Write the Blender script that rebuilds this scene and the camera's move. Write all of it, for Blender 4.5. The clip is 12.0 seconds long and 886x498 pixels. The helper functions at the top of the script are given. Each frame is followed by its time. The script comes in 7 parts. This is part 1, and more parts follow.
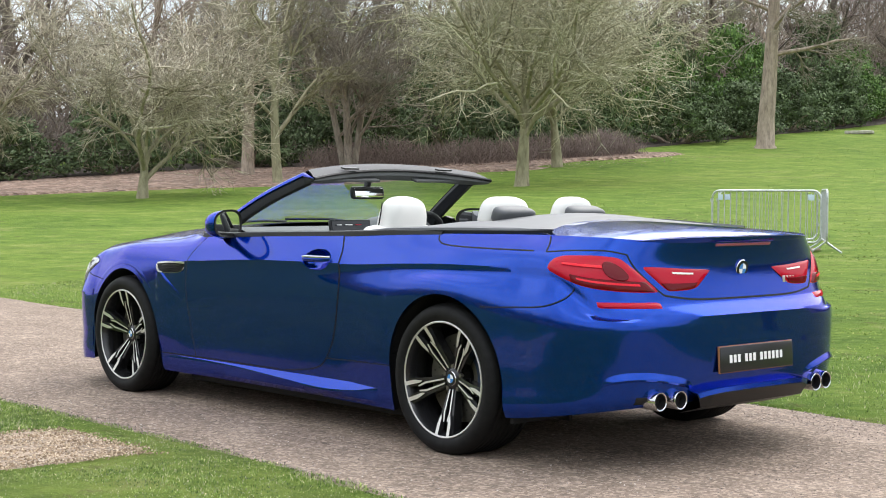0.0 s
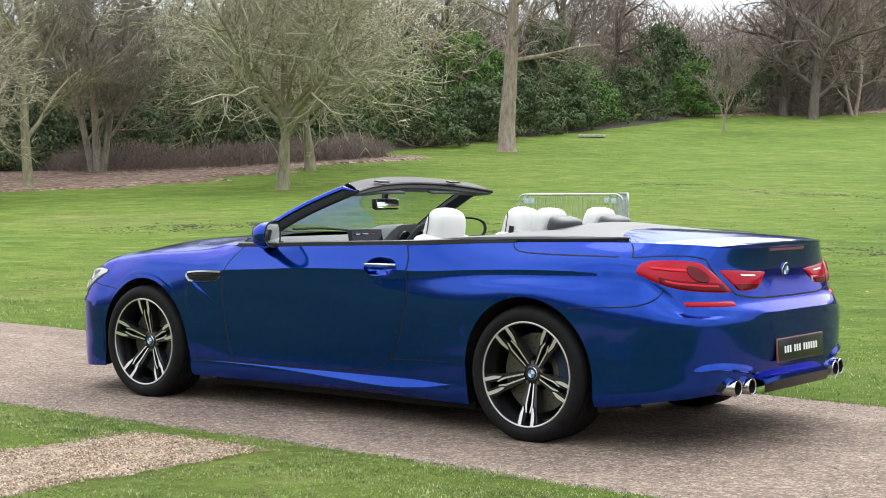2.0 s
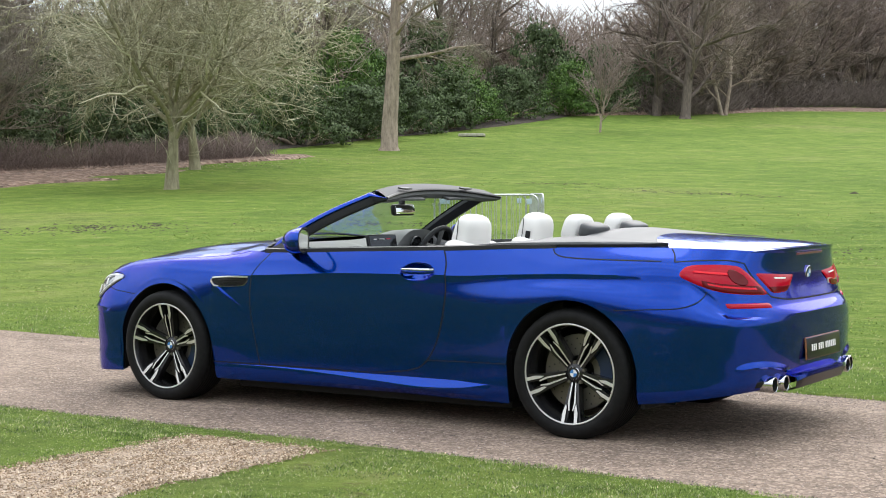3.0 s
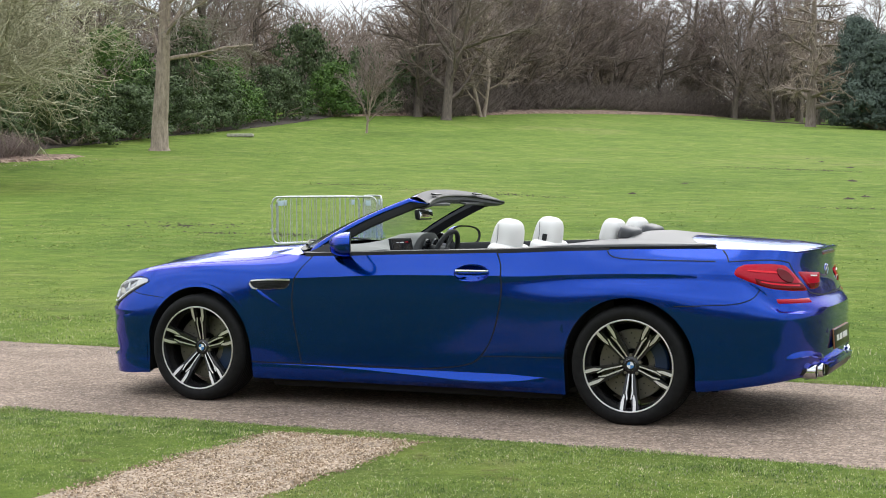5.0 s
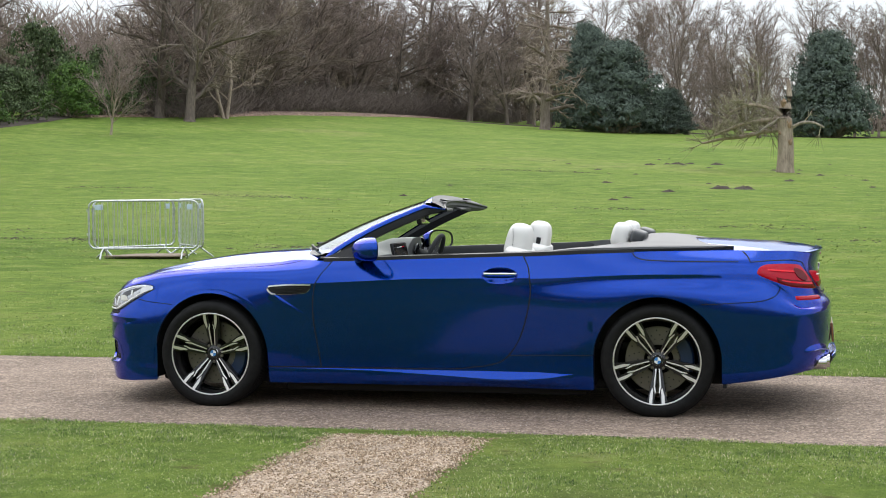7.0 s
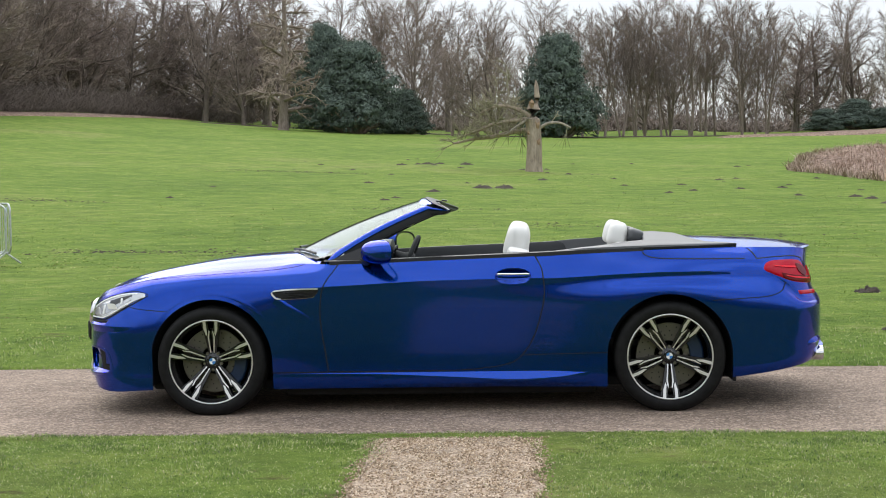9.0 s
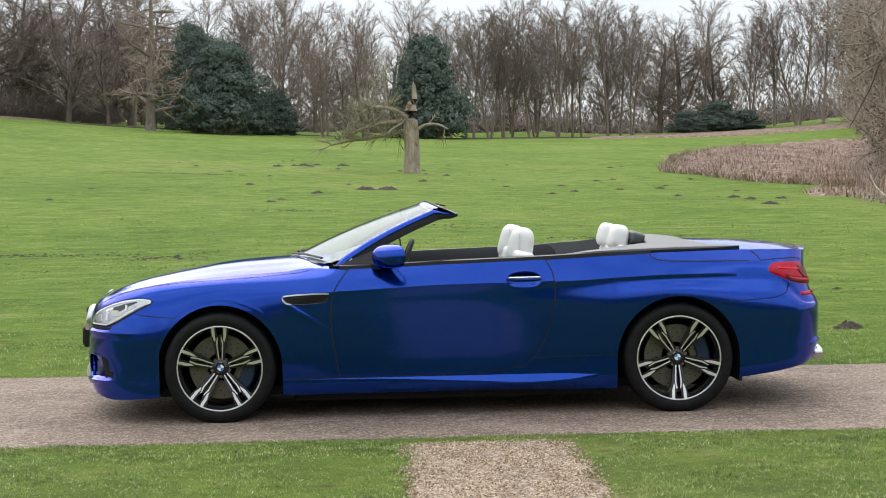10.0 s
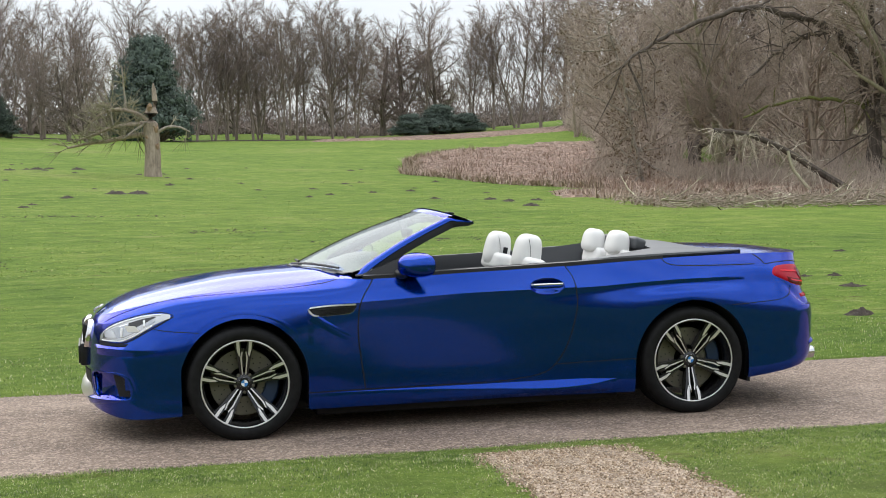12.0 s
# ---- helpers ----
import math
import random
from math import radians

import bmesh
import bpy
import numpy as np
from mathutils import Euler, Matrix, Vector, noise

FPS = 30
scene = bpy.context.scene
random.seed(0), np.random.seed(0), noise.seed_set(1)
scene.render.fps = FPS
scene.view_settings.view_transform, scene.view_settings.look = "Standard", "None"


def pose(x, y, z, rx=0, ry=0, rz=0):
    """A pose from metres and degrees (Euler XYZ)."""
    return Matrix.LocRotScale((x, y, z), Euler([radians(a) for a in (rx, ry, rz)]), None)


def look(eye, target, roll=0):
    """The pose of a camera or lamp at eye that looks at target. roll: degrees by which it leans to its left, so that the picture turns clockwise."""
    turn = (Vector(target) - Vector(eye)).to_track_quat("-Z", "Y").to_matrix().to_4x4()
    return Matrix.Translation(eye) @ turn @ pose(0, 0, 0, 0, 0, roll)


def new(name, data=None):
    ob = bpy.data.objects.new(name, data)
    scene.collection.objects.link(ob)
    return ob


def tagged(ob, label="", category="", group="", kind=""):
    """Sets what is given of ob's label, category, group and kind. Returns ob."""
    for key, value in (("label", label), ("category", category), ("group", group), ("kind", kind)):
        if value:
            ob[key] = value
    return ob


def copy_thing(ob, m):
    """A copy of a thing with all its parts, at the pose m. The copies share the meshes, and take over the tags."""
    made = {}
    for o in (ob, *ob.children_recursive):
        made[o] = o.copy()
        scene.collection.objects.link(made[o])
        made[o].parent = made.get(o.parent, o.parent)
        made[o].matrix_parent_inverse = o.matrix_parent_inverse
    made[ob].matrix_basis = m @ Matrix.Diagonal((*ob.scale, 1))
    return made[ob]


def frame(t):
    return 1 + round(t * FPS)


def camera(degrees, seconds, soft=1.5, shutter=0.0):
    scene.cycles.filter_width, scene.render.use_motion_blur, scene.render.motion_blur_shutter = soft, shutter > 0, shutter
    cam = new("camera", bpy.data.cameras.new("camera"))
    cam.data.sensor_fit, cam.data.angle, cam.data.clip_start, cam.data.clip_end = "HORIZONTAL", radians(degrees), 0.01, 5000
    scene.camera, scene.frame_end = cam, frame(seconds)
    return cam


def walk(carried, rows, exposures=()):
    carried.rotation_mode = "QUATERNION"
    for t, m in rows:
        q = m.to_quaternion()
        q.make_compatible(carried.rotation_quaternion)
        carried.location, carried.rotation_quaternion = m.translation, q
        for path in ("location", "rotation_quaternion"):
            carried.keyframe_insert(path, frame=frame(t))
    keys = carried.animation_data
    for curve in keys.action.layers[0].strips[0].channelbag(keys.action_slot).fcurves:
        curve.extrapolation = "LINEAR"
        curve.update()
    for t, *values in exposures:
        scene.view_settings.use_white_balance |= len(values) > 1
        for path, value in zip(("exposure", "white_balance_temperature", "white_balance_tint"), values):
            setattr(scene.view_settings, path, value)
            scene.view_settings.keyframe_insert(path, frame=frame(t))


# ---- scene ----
cam = camera(32.5, 12.0, soft=1.0)
PATH = [
    (0, (6.541, -5.455, 1.187), (5.044, -4.131, 1.113), 0.2),
    (0.5, (6.381, -5.863, 1.192), (4.949, -4.468, 1.121), 0.1),
    (1, (6.182, -6.297, 1.211), (4.818, -4.836, 1.14), -0.1),
    (1.5, (5.983, -6.735, 1.246), (4.686, -5.215, 1.171), -0.2),
    (2, (5.739, -7.117, 1.238), (4.508, -5.542, 1.167), -0.1),
    (2.5, (5.469, -7.494, 1.254), (4.307, -5.868, 1.183), -0.1),
    (3, (5.177, -7.889, 1.291), (4.086, -6.214, 1.217), -0.2),
    (3.5, (4.882, -8.252, 1.307), (3.859, -6.535, 1.233), -0.3),
    (5.5, (3.491, -9.447, 1.344), (2.776, -7.581, 1.268), -0.3),
    (6, (3.074, -9.682, 1.354), (2.443, -7.786, 1.278), -0.4),
    (6.5, (2.669, -9.897, 1.369), (2.123, -7.974, 1.293), -0.5),
    (7, (2.263, -10.057, 1.376), (1.805, -8.111, 1.3), -0.5),
    (9, (0.517, -10.301, 1.405), (0.415, -8.306, 1.325), -1.0),
    (9.5, (0.064, -10.341, 1.412), (0.05, -8.343, 1.333), -1.1),
    (10, (-0.401, -10.31, 1.44), (-0.323, -8.313, 1.358), -1.1),
    (10.5, (-0.876, -10.278, 1.46), (-0.703, -8.287, 1.378), -1.2),
    (11, (-1.326, -10.206, 1.466), (-1.062, -8.225, 1.385), -1.2),
    (11.5, (-1.812, -10.085, 1.486), (-1.452, -8.119, 1.403), -1.3),
    (12, (-2.293, -9.981, 1.514), (-1.842, -8.034, 1.427), -1.4),
]
walk(cam, [(t, look(eye, goal, lean)) for t, eye, goal, lean in PATH], [(0, 0.45), (4, 0.24), (8, 0.08), (12, 0.03)])

# ---- light: bright overcast late-winter sky ----
SUN_AZ, SUN_EL = radians(105), radians(46)      # azimuth of the sun, anticlockwise from +x
world = bpy.data.worlds.new("sky")
scene.world = world
world.use_nodes = True
wn, wl = world.node_tree.nodes, world.node_tree.links
wn.clear()


def world_node(kind, **values):
    n = wn.new(kind)
    for key, v in values.items():
        n.inputs[key].default_value = v
    return n


w_out = world_node("ShaderNodeOutputWorld")
w_bg = world_node("ShaderNodeBackground", Strength=0.106)
w_sky = world_node("ShaderNodeTexSky")
w_sky.sky_type, w_sky.sun_disc = "NISHITA", False
w_sky.sun_elevation, w_sky.sun_rotation = SUN_EL, radians(90) - SUN_AZ
w_sky.air_density, w_sky.dust_density = 1.0, 2.0
w_co = world_node("ShaderNodeTexCoord")
w_map = world_node("ShaderNodeMapping")
w_map.inputs["Scale"].default_value = (1.0, 1.0, 3.2)
w_noise = world_node("ShaderNodeTexNoise", Scale=2.3, Detail=6.0, Roughness=0.55, Distortion=0.3)
w_ramp = world_node("ShaderNodeValToRGB")
w_ramp.color_ramp.elements[0].position, w_ramp.color_ramp.elements[0].color = 0.34, (0.55, 0.55, 0.55, 1)
w_ramp.color_ramp.elements[1].position, w_ramp.color_ramp.elements[1].color = 0.56, (1, 1, 1, 1)
w_tone = world_node("ShaderNodeValToRGB")
w_tone.color_ramp.elements[0].position, w_tone.color_ramp.elements[0].color = 0.3, (5.6, 6.2, 7.0, 1)
w_tone.color_ramp.elements[1].position, w_tone.color_ramp.elements[1].color = 0.72, (8.6, 8.7, 8.8, 1)
w_mix = world_node("ShaderNodeMixRGB")
wl.new(w_co.outputs["Generated"], w_map.inputs["Vector"])
wl.new(w_map.outputs["Vector"], w_noise.inputs["Vector"])
wl.new(w_noise.outputs["Fac"], w_ramp.inputs["Fac"])
wl.new(w_noise.outputs["Fac"], w_tone.inputs["Fac"])
wl.new(w_ramp.outputs["Color"], w_mix.inputs["Fac"])
wl.new(w_sky.outputs["Color"], w_mix.inputs["Color1"])
wl.new(w_tone.outputs["Color"], w_mix.inputs["Color2"])
w_sep = world_node("ShaderNodeSeparateXYZ")
w_up = world_node("ShaderNodeMapRange")
w_up.inputs["From Min"].default_value, w_up.inputs["From Max"].default_value = 0.05, 0.62
w_up.inputs["To Min"].default_value, w_up.inputs["To Max"].default_value = 1.12, 2.15
w_mul = world_node("ShaderNodeVectorMath")
w_mul.operation = "SCALE"
wl.new(w_co.outputs["Generated"], w_sep.inputs["Vector"])
wl.new(w_sep.outputs["Z"], w_up.inputs["Value"])
wl.new(w_mix.outputs["Color"], w_mul.inputs[0])
wl.new(w_up.outputs["Result"], w_mul.inputs["Scale"])
wl.new(w_mul.outputs["Vector"], w_bg.inputs["Color"])
wl.new(w_bg.outputs["Background"], w_out.inputs["Surface"])

sun = new("sun", bpy.data.lights.new("sun", "SUN"))
sun.data.energy, sun.data.angle, sun.data.color = 1.8, radians(72), (1.0, 0.96, 0.9)
sun.matrix_world = look((math.cos(SUN_AZ) * math.cos(SUN_EL) * 50, math.sin(SUN_AZ) * math.cos(SUN_EL) * 50, math.sin(SUN_EL) * 50), (0, 0, 0))


# ---- materials ----
def material(name, color=(0.5, 0.5, 0.5), rough=0.5, metal=0.0, **extra):
    """A principled material; returns it with its node tree, links and shader."""
    m = bpy.data.materials.new(name)
    m.use_nodes = True
    nt = m.node_tree
    b = nt.nodes["Principled BSDF"]
    b.inputs["Base Color"].default_value = (*color, 1)
    b.inputs["Roughness"].default_value = rough
    b.inputs["Metallic"].default_value = metal
    for key, v in extra.items():
        b.inputs[key.replace("_", " ")].default_value = v
    return m


def tex(m, kind, scale, coords="Object", stretch=(1, 1, 1), **inputs):
    """A texture node of m in object or world space."""
    nt = m.node_tree
    co = nt.nodes.new("ShaderNodeTexCoord" if coords != "World" else "ShaderNodeNewGeometry")
    mp = nt.nodes.new("ShaderNodeMapping")
    mp.inputs["Scale"].default_value = stretch
    nt.links.new(co.outputs["Position" if coords == "World" else coords], mp.inputs["Vector"])
    n = nt.nodes.new(kind)
    n.inputs["Scale"].default_value = scale
    for key, v in inputs.items():
        n.inputs[key].default_value = v
    nt.links.new(mp.outputs["Vector"], n.inputs["Vector"])
    return n


def ramp(m, src, stops):
    """A colour ramp of stops (place, colour) fed by an output."""
    n = m.node_tree.nodes.new("ShaderNodeValToRGB")
    e = n.color_ramp.elements
    while len(e) < len(stops):
        e.new(0.5)
    for el, (p, c) in zip(e, stops):
        el.position, el.color = p, (*c, 1) if len(c) == 3 else c
    m.node_tree.links.new(src, n.inputs["Fac"])
    return n.outputs["Color"]


def mix(m, a, b, fac, how="MIX"):
    n = m.node_tree.nodes.new("ShaderNodeMixRGB")
    n.blend_type = how
    for socket, v in ((n.inputs["Color1"], a), (n.inputs["Color2"], b), (n.inputs["Fac"], fac)):
        if isinstance(v, bpy.types.NodeSocket):
            m.node_tree.links.new(v, socket)
        elif isinstance(v, (int, float)):
            socket.default_value = v if socket.name in ("Fac", "Factor") else (v, v, v, 1)
        else:
            socket.default_value = (*v, 1)
    return n.outputs["Color"]


def feed(m, out, key):
    m.node_tree.links.new(out, m.node_tree.nodes["Principled BSDF"].inputs[key])


def bump(m, height, strength, distance):
    n = m.node_tree.nodes.new("ShaderNodeBump")
    n.inputs["Strength"].default_value, n.inputs["Distance"].default_value = strength, distance
    m.node_tree.links.new(height, n.inputs["Height"])
    feed(m, n.outputs["Normal"], "Normal")


def by_object(m, stops, island=False):
    """Colours chosen by chance for each object, or for each island of a mesh."""
    n = m.node_tree.nodes.new("ShaderNodeNewGeometry" if island else "ShaderNodeObjectInfo")
    return ramp(m, n.outputs["Random Per Island" if island else "Random"], stops)


# grass field
GRASS = material("grass_field", rough=0.9, Specular_IOR_Level=0.04)
g_fine = tex(GRASS, "ShaderNodeTexNoise", 8, "World", (1, 1, 1), Detail=8, Roughness=0.8)
g_mid = tex(GRASS, "ShaderNodeTexNoise", 1.1, "World", (0.8, 1, 1), Detail=9, Roughness=0.78)
g_big = tex(GRASS, "ShaderNodeTexNoise", 0.13, "World", (0.6, 0.6, 1), Detail=8, Roughness=0.68)
g_col = ramp(GRASS, g_fine.outputs["Fac"], [(0.36, (0.024, 0.045, 0.011)), (0.5, (0.117, 0.181, 0.033)), (0.64, (0.291, 0.350, 0.104))])
g_patch = ramp(GRASS, g_mid.outputs["Fac"], [(0.36, (0.028, 0.047, 0.015)), (0.45, (0.088, 0.149, 0.028)), (0.55, (0.178, 0.246, 0.046)), (0.67, (0.367, 0.328, 0.159))])
g_far = ramp(GRASS, g_big.outputs["Fac"], [(0.36, (0.058, 0.114, 0.020)), (0.47, (0.125, 0.202, 0.033)), (0.56, (0.189, 0.253, 0.051)), (0.66, (0.280, 0.265, 0.110))])
g_bare = tex(GRASS, "ShaderNodeTexNoise", 1.9, "World", (0.55, 1, 1), Detail=9, Roughness=0.8)
g_worn = ramp(GRASS, g_bare.outputs["Fac"], [(0.585, (0, 0, 0)), (0.66, (0.85, 0.85, 0.85))])
feed(GRASS, mix(GRASS, mix(GRASS, mix(GRASS, g_col, g_patch, 0.58), g_far, 0.30), (0.085, 0.066, 0.036), g_worn), "Base Color")
bump(GRASS, mix(GRASS, g_fine.outputs["Fac"], g_mid.outputs["Fac"], 0.5), 1.0, 0.09)


def thin_leaf(name, stops):
    """A grass blade that lets part of the light through."""
    m = material(name, rough=0.6, Specular_IOR_Level=0.15)
    nt = m.node_tree
    patches = tex(m, "ShaderNodeTexNoise", 7, "World", Detail=6, Roughness=0.75)
    col = mix(m, by_object(m, stops, True), ramp(m, patches.outputs["Fac"], [(0.36, (0.36, 0.42, 0.45)), (0.5, (0.95, 0.95, 0.95)), (0.64, (1.45, 1.3, 1.45))]), 1.0, "MULTIPLY")
    grain = tex(m, "ShaderNodeTexNoise", 38, "World", Detail=3, Roughness=0.7)
    col = mix(m, col, ramp(m, grain.outputs["Fac"], [(0.36, (0.45, 0.48, 0.5)), (0.5, (1.0, 1.0, 1.0)), (0.64, (1.6, 1.5, 1.55))]), 1.0, "MULTIPLY")
    bare = tex(m, "ShaderNodeTexNoise", 1.9, "World", (0.55, 1, 1), Detail=9, Roughness=0.8)
    col = mix(m, col, (0.19, 0.145, 0.075), ramp(m, bare.outputs["Fac"], [(0.575, (0, 0, 0)), (0.65, (0.8, 0.8, 0.8))]))
    feed(m, col, "Base Color")
    through_light, both = nt.nodes.new("ShaderNodeBsdfTranslucent"), nt.nodes.new("ShaderNodeMixShader")
    both.inputs["Fac"].default_value = 0.5
    nt.links.new(col, through_light.inputs["Color"])
    nt.links.new(nt.nodes["Principled BSDF"].outputs["BSDF"], both.inputs[1])
    nt.links.new(through_light.outputs["BSDF"], both.inputs[2])
    nt.links.new(both.outputs["Shader"], nt.nodes["Material Output"].inputs["Surface"])
    return m


BLADE = thin_leaf("grass_blades", [(0, (0.107, 0.178, 0.041)), (0.35, (0.194, 0.296, 0.069)), (0.7, (0.301, 0.393, 0.132)), (0.9, (0.436, 0.469, 0.253)), (1, (0.582, 0.530, 0.380))])
TUFT = thin_leaf("sunlit_grass_tufts", [(0, (0.105, 0.178, 0.030)), (0.4, (0.189, 0.283, 0.053)), (0.75, (0.272, 0.357, 0.092)), (1, (0.399, 0.400, 0.172))])

ASPHALT = material("old_asphalt", rough=0.9, Specular_IOR_Level=0.3)
a_chip = tex(ASPHALT, "ShaderNodeTexVoronoi", 75, "World")
a_fine = tex(ASPHALT, "ShaderNodeTexNoise", 160, "World", Detail=3, Roughness=0.7)
a_mid = tex(ASPHALT, "ShaderNodeTexNoise", 1.6, "World", (0.6, 1.0, 1), Detail=7, Roughness=0.7)
a_grain = ramp(ASPHALT, a_chip.outputs["Color"], [(0.1, (0.068, 0.051, 0.039)), (0.55, (0.216, 0.165, 0.128)), (0.95, (0.572, 0.454, 0.366))])
a_dirt = ramp(ASPHALT, a_mid.outputs["Fac"], [(0.34, (0.143, 0.107, 0.084)), (0.52, (0.264, 0.205, 0.162)), (0.68, (0.410, 0.326, 0.262))])
a_blot = tex(ASPHALT, "ShaderNodeTexNoise", 14, "World", (0.8, 1.2, 1), Detail=6, Roughness=0.75)
a_spot = ramp(ASPHALT, a_blot.outputs["Fac"], [(0.34, (0.5, 0.47, 0.45)), (0.5, (1.1, 1.06, 1.02)), (0.68, (1.45, 1.37, 1.3))])
feed(ASPHALT, mix(ASPHALT, mix(ASPHALT, a_grain, a_dirt, 0.45), a_spot, 0.55, "MULTIPLY"), "Base Color")
bump(ASPHALT, mix(ASPHALT, a_fine.outputs["Fac"], a_chip.outputs["Distance"], 0.5), 0.8, 0.010)

GRAVEL = material("pale_gravel", rough=0.9)
r_chip = tex(GRAVEL, "ShaderNodeTexVoronoi", 60, "World")
r_mid = tex(GRAVEL, "ShaderNodeTexNoise", 3.2, "World", Detail=5, Roughness=0.7)
r_col = ramp(GRAVEL, r_chip.outputs["Color"], [(0.1, (0.09, 0.062, 0.04)), (0.5, (0.29, 0.215, 0.15)), (0.95, (0.66, 0.54, 0.42))])
feed(GRAVEL, mix(GRAVEL, r_col, ramp(GRAVEL, r_mid.outputs["Fac"], [(0.36, (0.10, 0.075, 0.05)), (0.62, (0.42, 0.315, 0.225))]), 0.45), "Base Color")
bump(GRAVEL, r_chip.outputs["Distance"], 0.8, 0.012)

STONE = material("gravel_stones", rough=0.85)
feed(STONE, by_object(STONE, [(0, (0.130, 0.089, 0.054)), (0.45, (0.330, 0.233, 0.149)), (0.8, (0.520, 0.398, 0.275)), (1, (0.740, 0.630, 0.486))], True), "Base Color")

SOIL = material("dark_soil", (0.07, 0.045, 0.03), 0.95)
s_n = tex(SOIL, "ShaderNodeTexNoise", 14, "World", Detail=6, Roughness=0.7)
feed(SOIL, ramp(SOIL, s_n.outputs["Fac"], [(0.3, (0.022, 0.017, 0.013)), (0.7, (0.078, 0.058, 0.043))]), "Base Color")
bump(SOIL, s_n.outputs["Fac"], 0.8, 0.04)

LITTER = material("leaf_litter", rough=0.9)
l_v = tex(LITTER, "ShaderNodeTexVoronoi", 4.5, "World")
l_n = tex(LITTER, "ShaderNodeTexNoise", 0.5, "World", Detail=5)
feed(LITTER, mix(LITTER, ramp(LITTER, l_v.outputs["Color"], [(0.1, (0.06, 0.036, 0.026)), (0.55, (0.24, 0.145, 0.105)), (1, (0.55, 0.40, 0.31))]),
                 ramp(LITTER, l_n.outputs["Fac"], [(0.35, (0.11, 0.08, 0.055)), (0.65, (0.27, 0.185, 0.13))]), 0.35), "Base Color")
bump(LITTER, l_v.outputs["Distance"], 0.9, 0.15)


def bark(name, dark, light, scale=6):
    m = material(name, light, 0.9, Specular_IOR_Level=0.2)
    n = tex(m, "ShaderNodeTexNoise", scale, "World", (1, 1, 0.25), Detail=6, Roughness=0.7)
    feed(m, ramp(m, n.outputs["Fac"], [(0.32, dark), (0.68, light)]), "Base Color")
    bump(m, n.outputs["Fac"], 0.7, 0.05)
    return m


def twiggery(name, dark, mid, light):
    """Twigs that differ from strand to strand."""
    m = bark(name, (0.75, 0.75, 0.75), (1.15, 1.15, 1.15))
    grain = m.node_tree.nodes["Principled BSDF"].inputs["Base Color"].links[0].from_socket
    feed(m, mix(m, by_object(m, [(0, dark), (0.6, mid), (1, light)], True), grain, 1.0, "MULTIPLY"), "Base Color")
    return m


BARK_OLIVE = bark("olive_bark", (0.17, 0.155, 0.1), (0.37, 0.34, 0.22))
BARK_GREY = bark("grey_bark", (0.17, 0.15, 0.122), (0.43, 0.375, 0.31))
BARK_FAR = bark("far_brown_bark", (0.14, 0.11, 0.09), (0.32, 0.26, 0.22))
BARK_BROWN = bark("brown_bark", (0.20, 0.158, 0.122), (0.48, 0.39, 0.315))
BARK_PALE = twiggery("pale_twigs", (0.19, 0.175, 0.11), (0.47, 0.435, 0.295), (0.72, 0.68, 0.52))
BARK_PINKISH = twiggery("pinkish_grey_twigs", (0.22, 0.185, 0.14), (0.50, 0.44, 0.335), (0.76, 0.69, 0.56))
BARK_RED = bark("red_stems", (0.12, 0.091, 0.080), (0.275, 0.213, 0.185))
# a darker brown for the bowed tree and the fallen bough
BARK_DARK = bark("dark_brown_bark", (0.05, 0.042, 0.034), (0.15, 0.122, 0.1))
BARK_MOSS = bark("mossy_bark", (0.08, 0.09, 0.03), (0.22, 0.235, 0.075))
BARK_DEEP = bark("shaded_brown_bark", (0.090, 0.072, 0.060), (0.215, 0.175, 0.148))
WOOD_RAW = bark("torn_wood", (0.17, 0.11, 0.065), (0.4, 0.28, 0.18))


def leafage(name, dark, mid, light, rough=0.5, gloss=0.35):
    m = material(name, mid, rough, Specular_IOR_Level=gloss)
    feed(m, by_object(m, [(0, dark), (0.55, mid), (1, light)], True), "Base Color")
    return m


LEAF_DARK = leafage("dark_evergreen_leaves", (0.042, 0.062, 0.028), (0.09, 0.128, 0.054), (0.16, 0.21, 0.1), 0.65, 0.18)
LEAF_GREEN = leafage("bright_evergreen_leaves", (0.035, 0.075, 0.016), (0.09, 0.17, 0.035), (0.17, 0.28, 0.065), 0.6, 0.2)
# lightened and greyed: the haze of distance is put into the leaf colour
LEAF_BLUE = leafage("hazed_bluish_conifer_leaves", (0.078, 0.1, 0.084), (0.11, 0.142, 0.117), (0.15, 0.185, 0.15), 0.9, 0.1)
LEAF_DRY = leafage("dry_leaves", (0.09, 0.06, 0.035), (0.17, 0.115, 0.07), (0.27, 0.2, 0.12))
BRACKEN = leafage("dead_bracken_leaves", (0.17, 0.107, 0.077), (0.31, 0.215, 0.158), (0.46, 0.35, 0.27))


# ---- building helpers ----
def part(name, bm, mat, parent=None, label="", smooth=True, sharp=40):
    """Links a bmesh as one mesh object, under parent where one is given."""
    me = bpy.data.meshes.new(name)
    bm.to_mesh(me)
    bm.free()
    return part_mesh(name, me, mat, parent, label, smooth, sharp)


def part_mesh(name, me, mat, parent=None, label="", smooth=True, sharp=40):
    for m in (mat if isinstance(mat, (list, tuple)) else [mat]):
        me.materials.append(m)
    if smooth and len(me.polygons):
        me.polygons.foreach_set("use_smooth", [True] * len(me.polygons))
        if sharp:
            me.set_sharp_from_angle(angle=radians(sharp))
    ob = new(name, me)
    if parent is not None:
        ob.parent = parent
    if label:
        tagged(ob, label)
    return ob


def raw(verts, faces):
    me = bpy.data.meshes.new("mesh")
    me.from_pydata([tuple(v) for v in verts], [], faces)
    me.update()
    return me


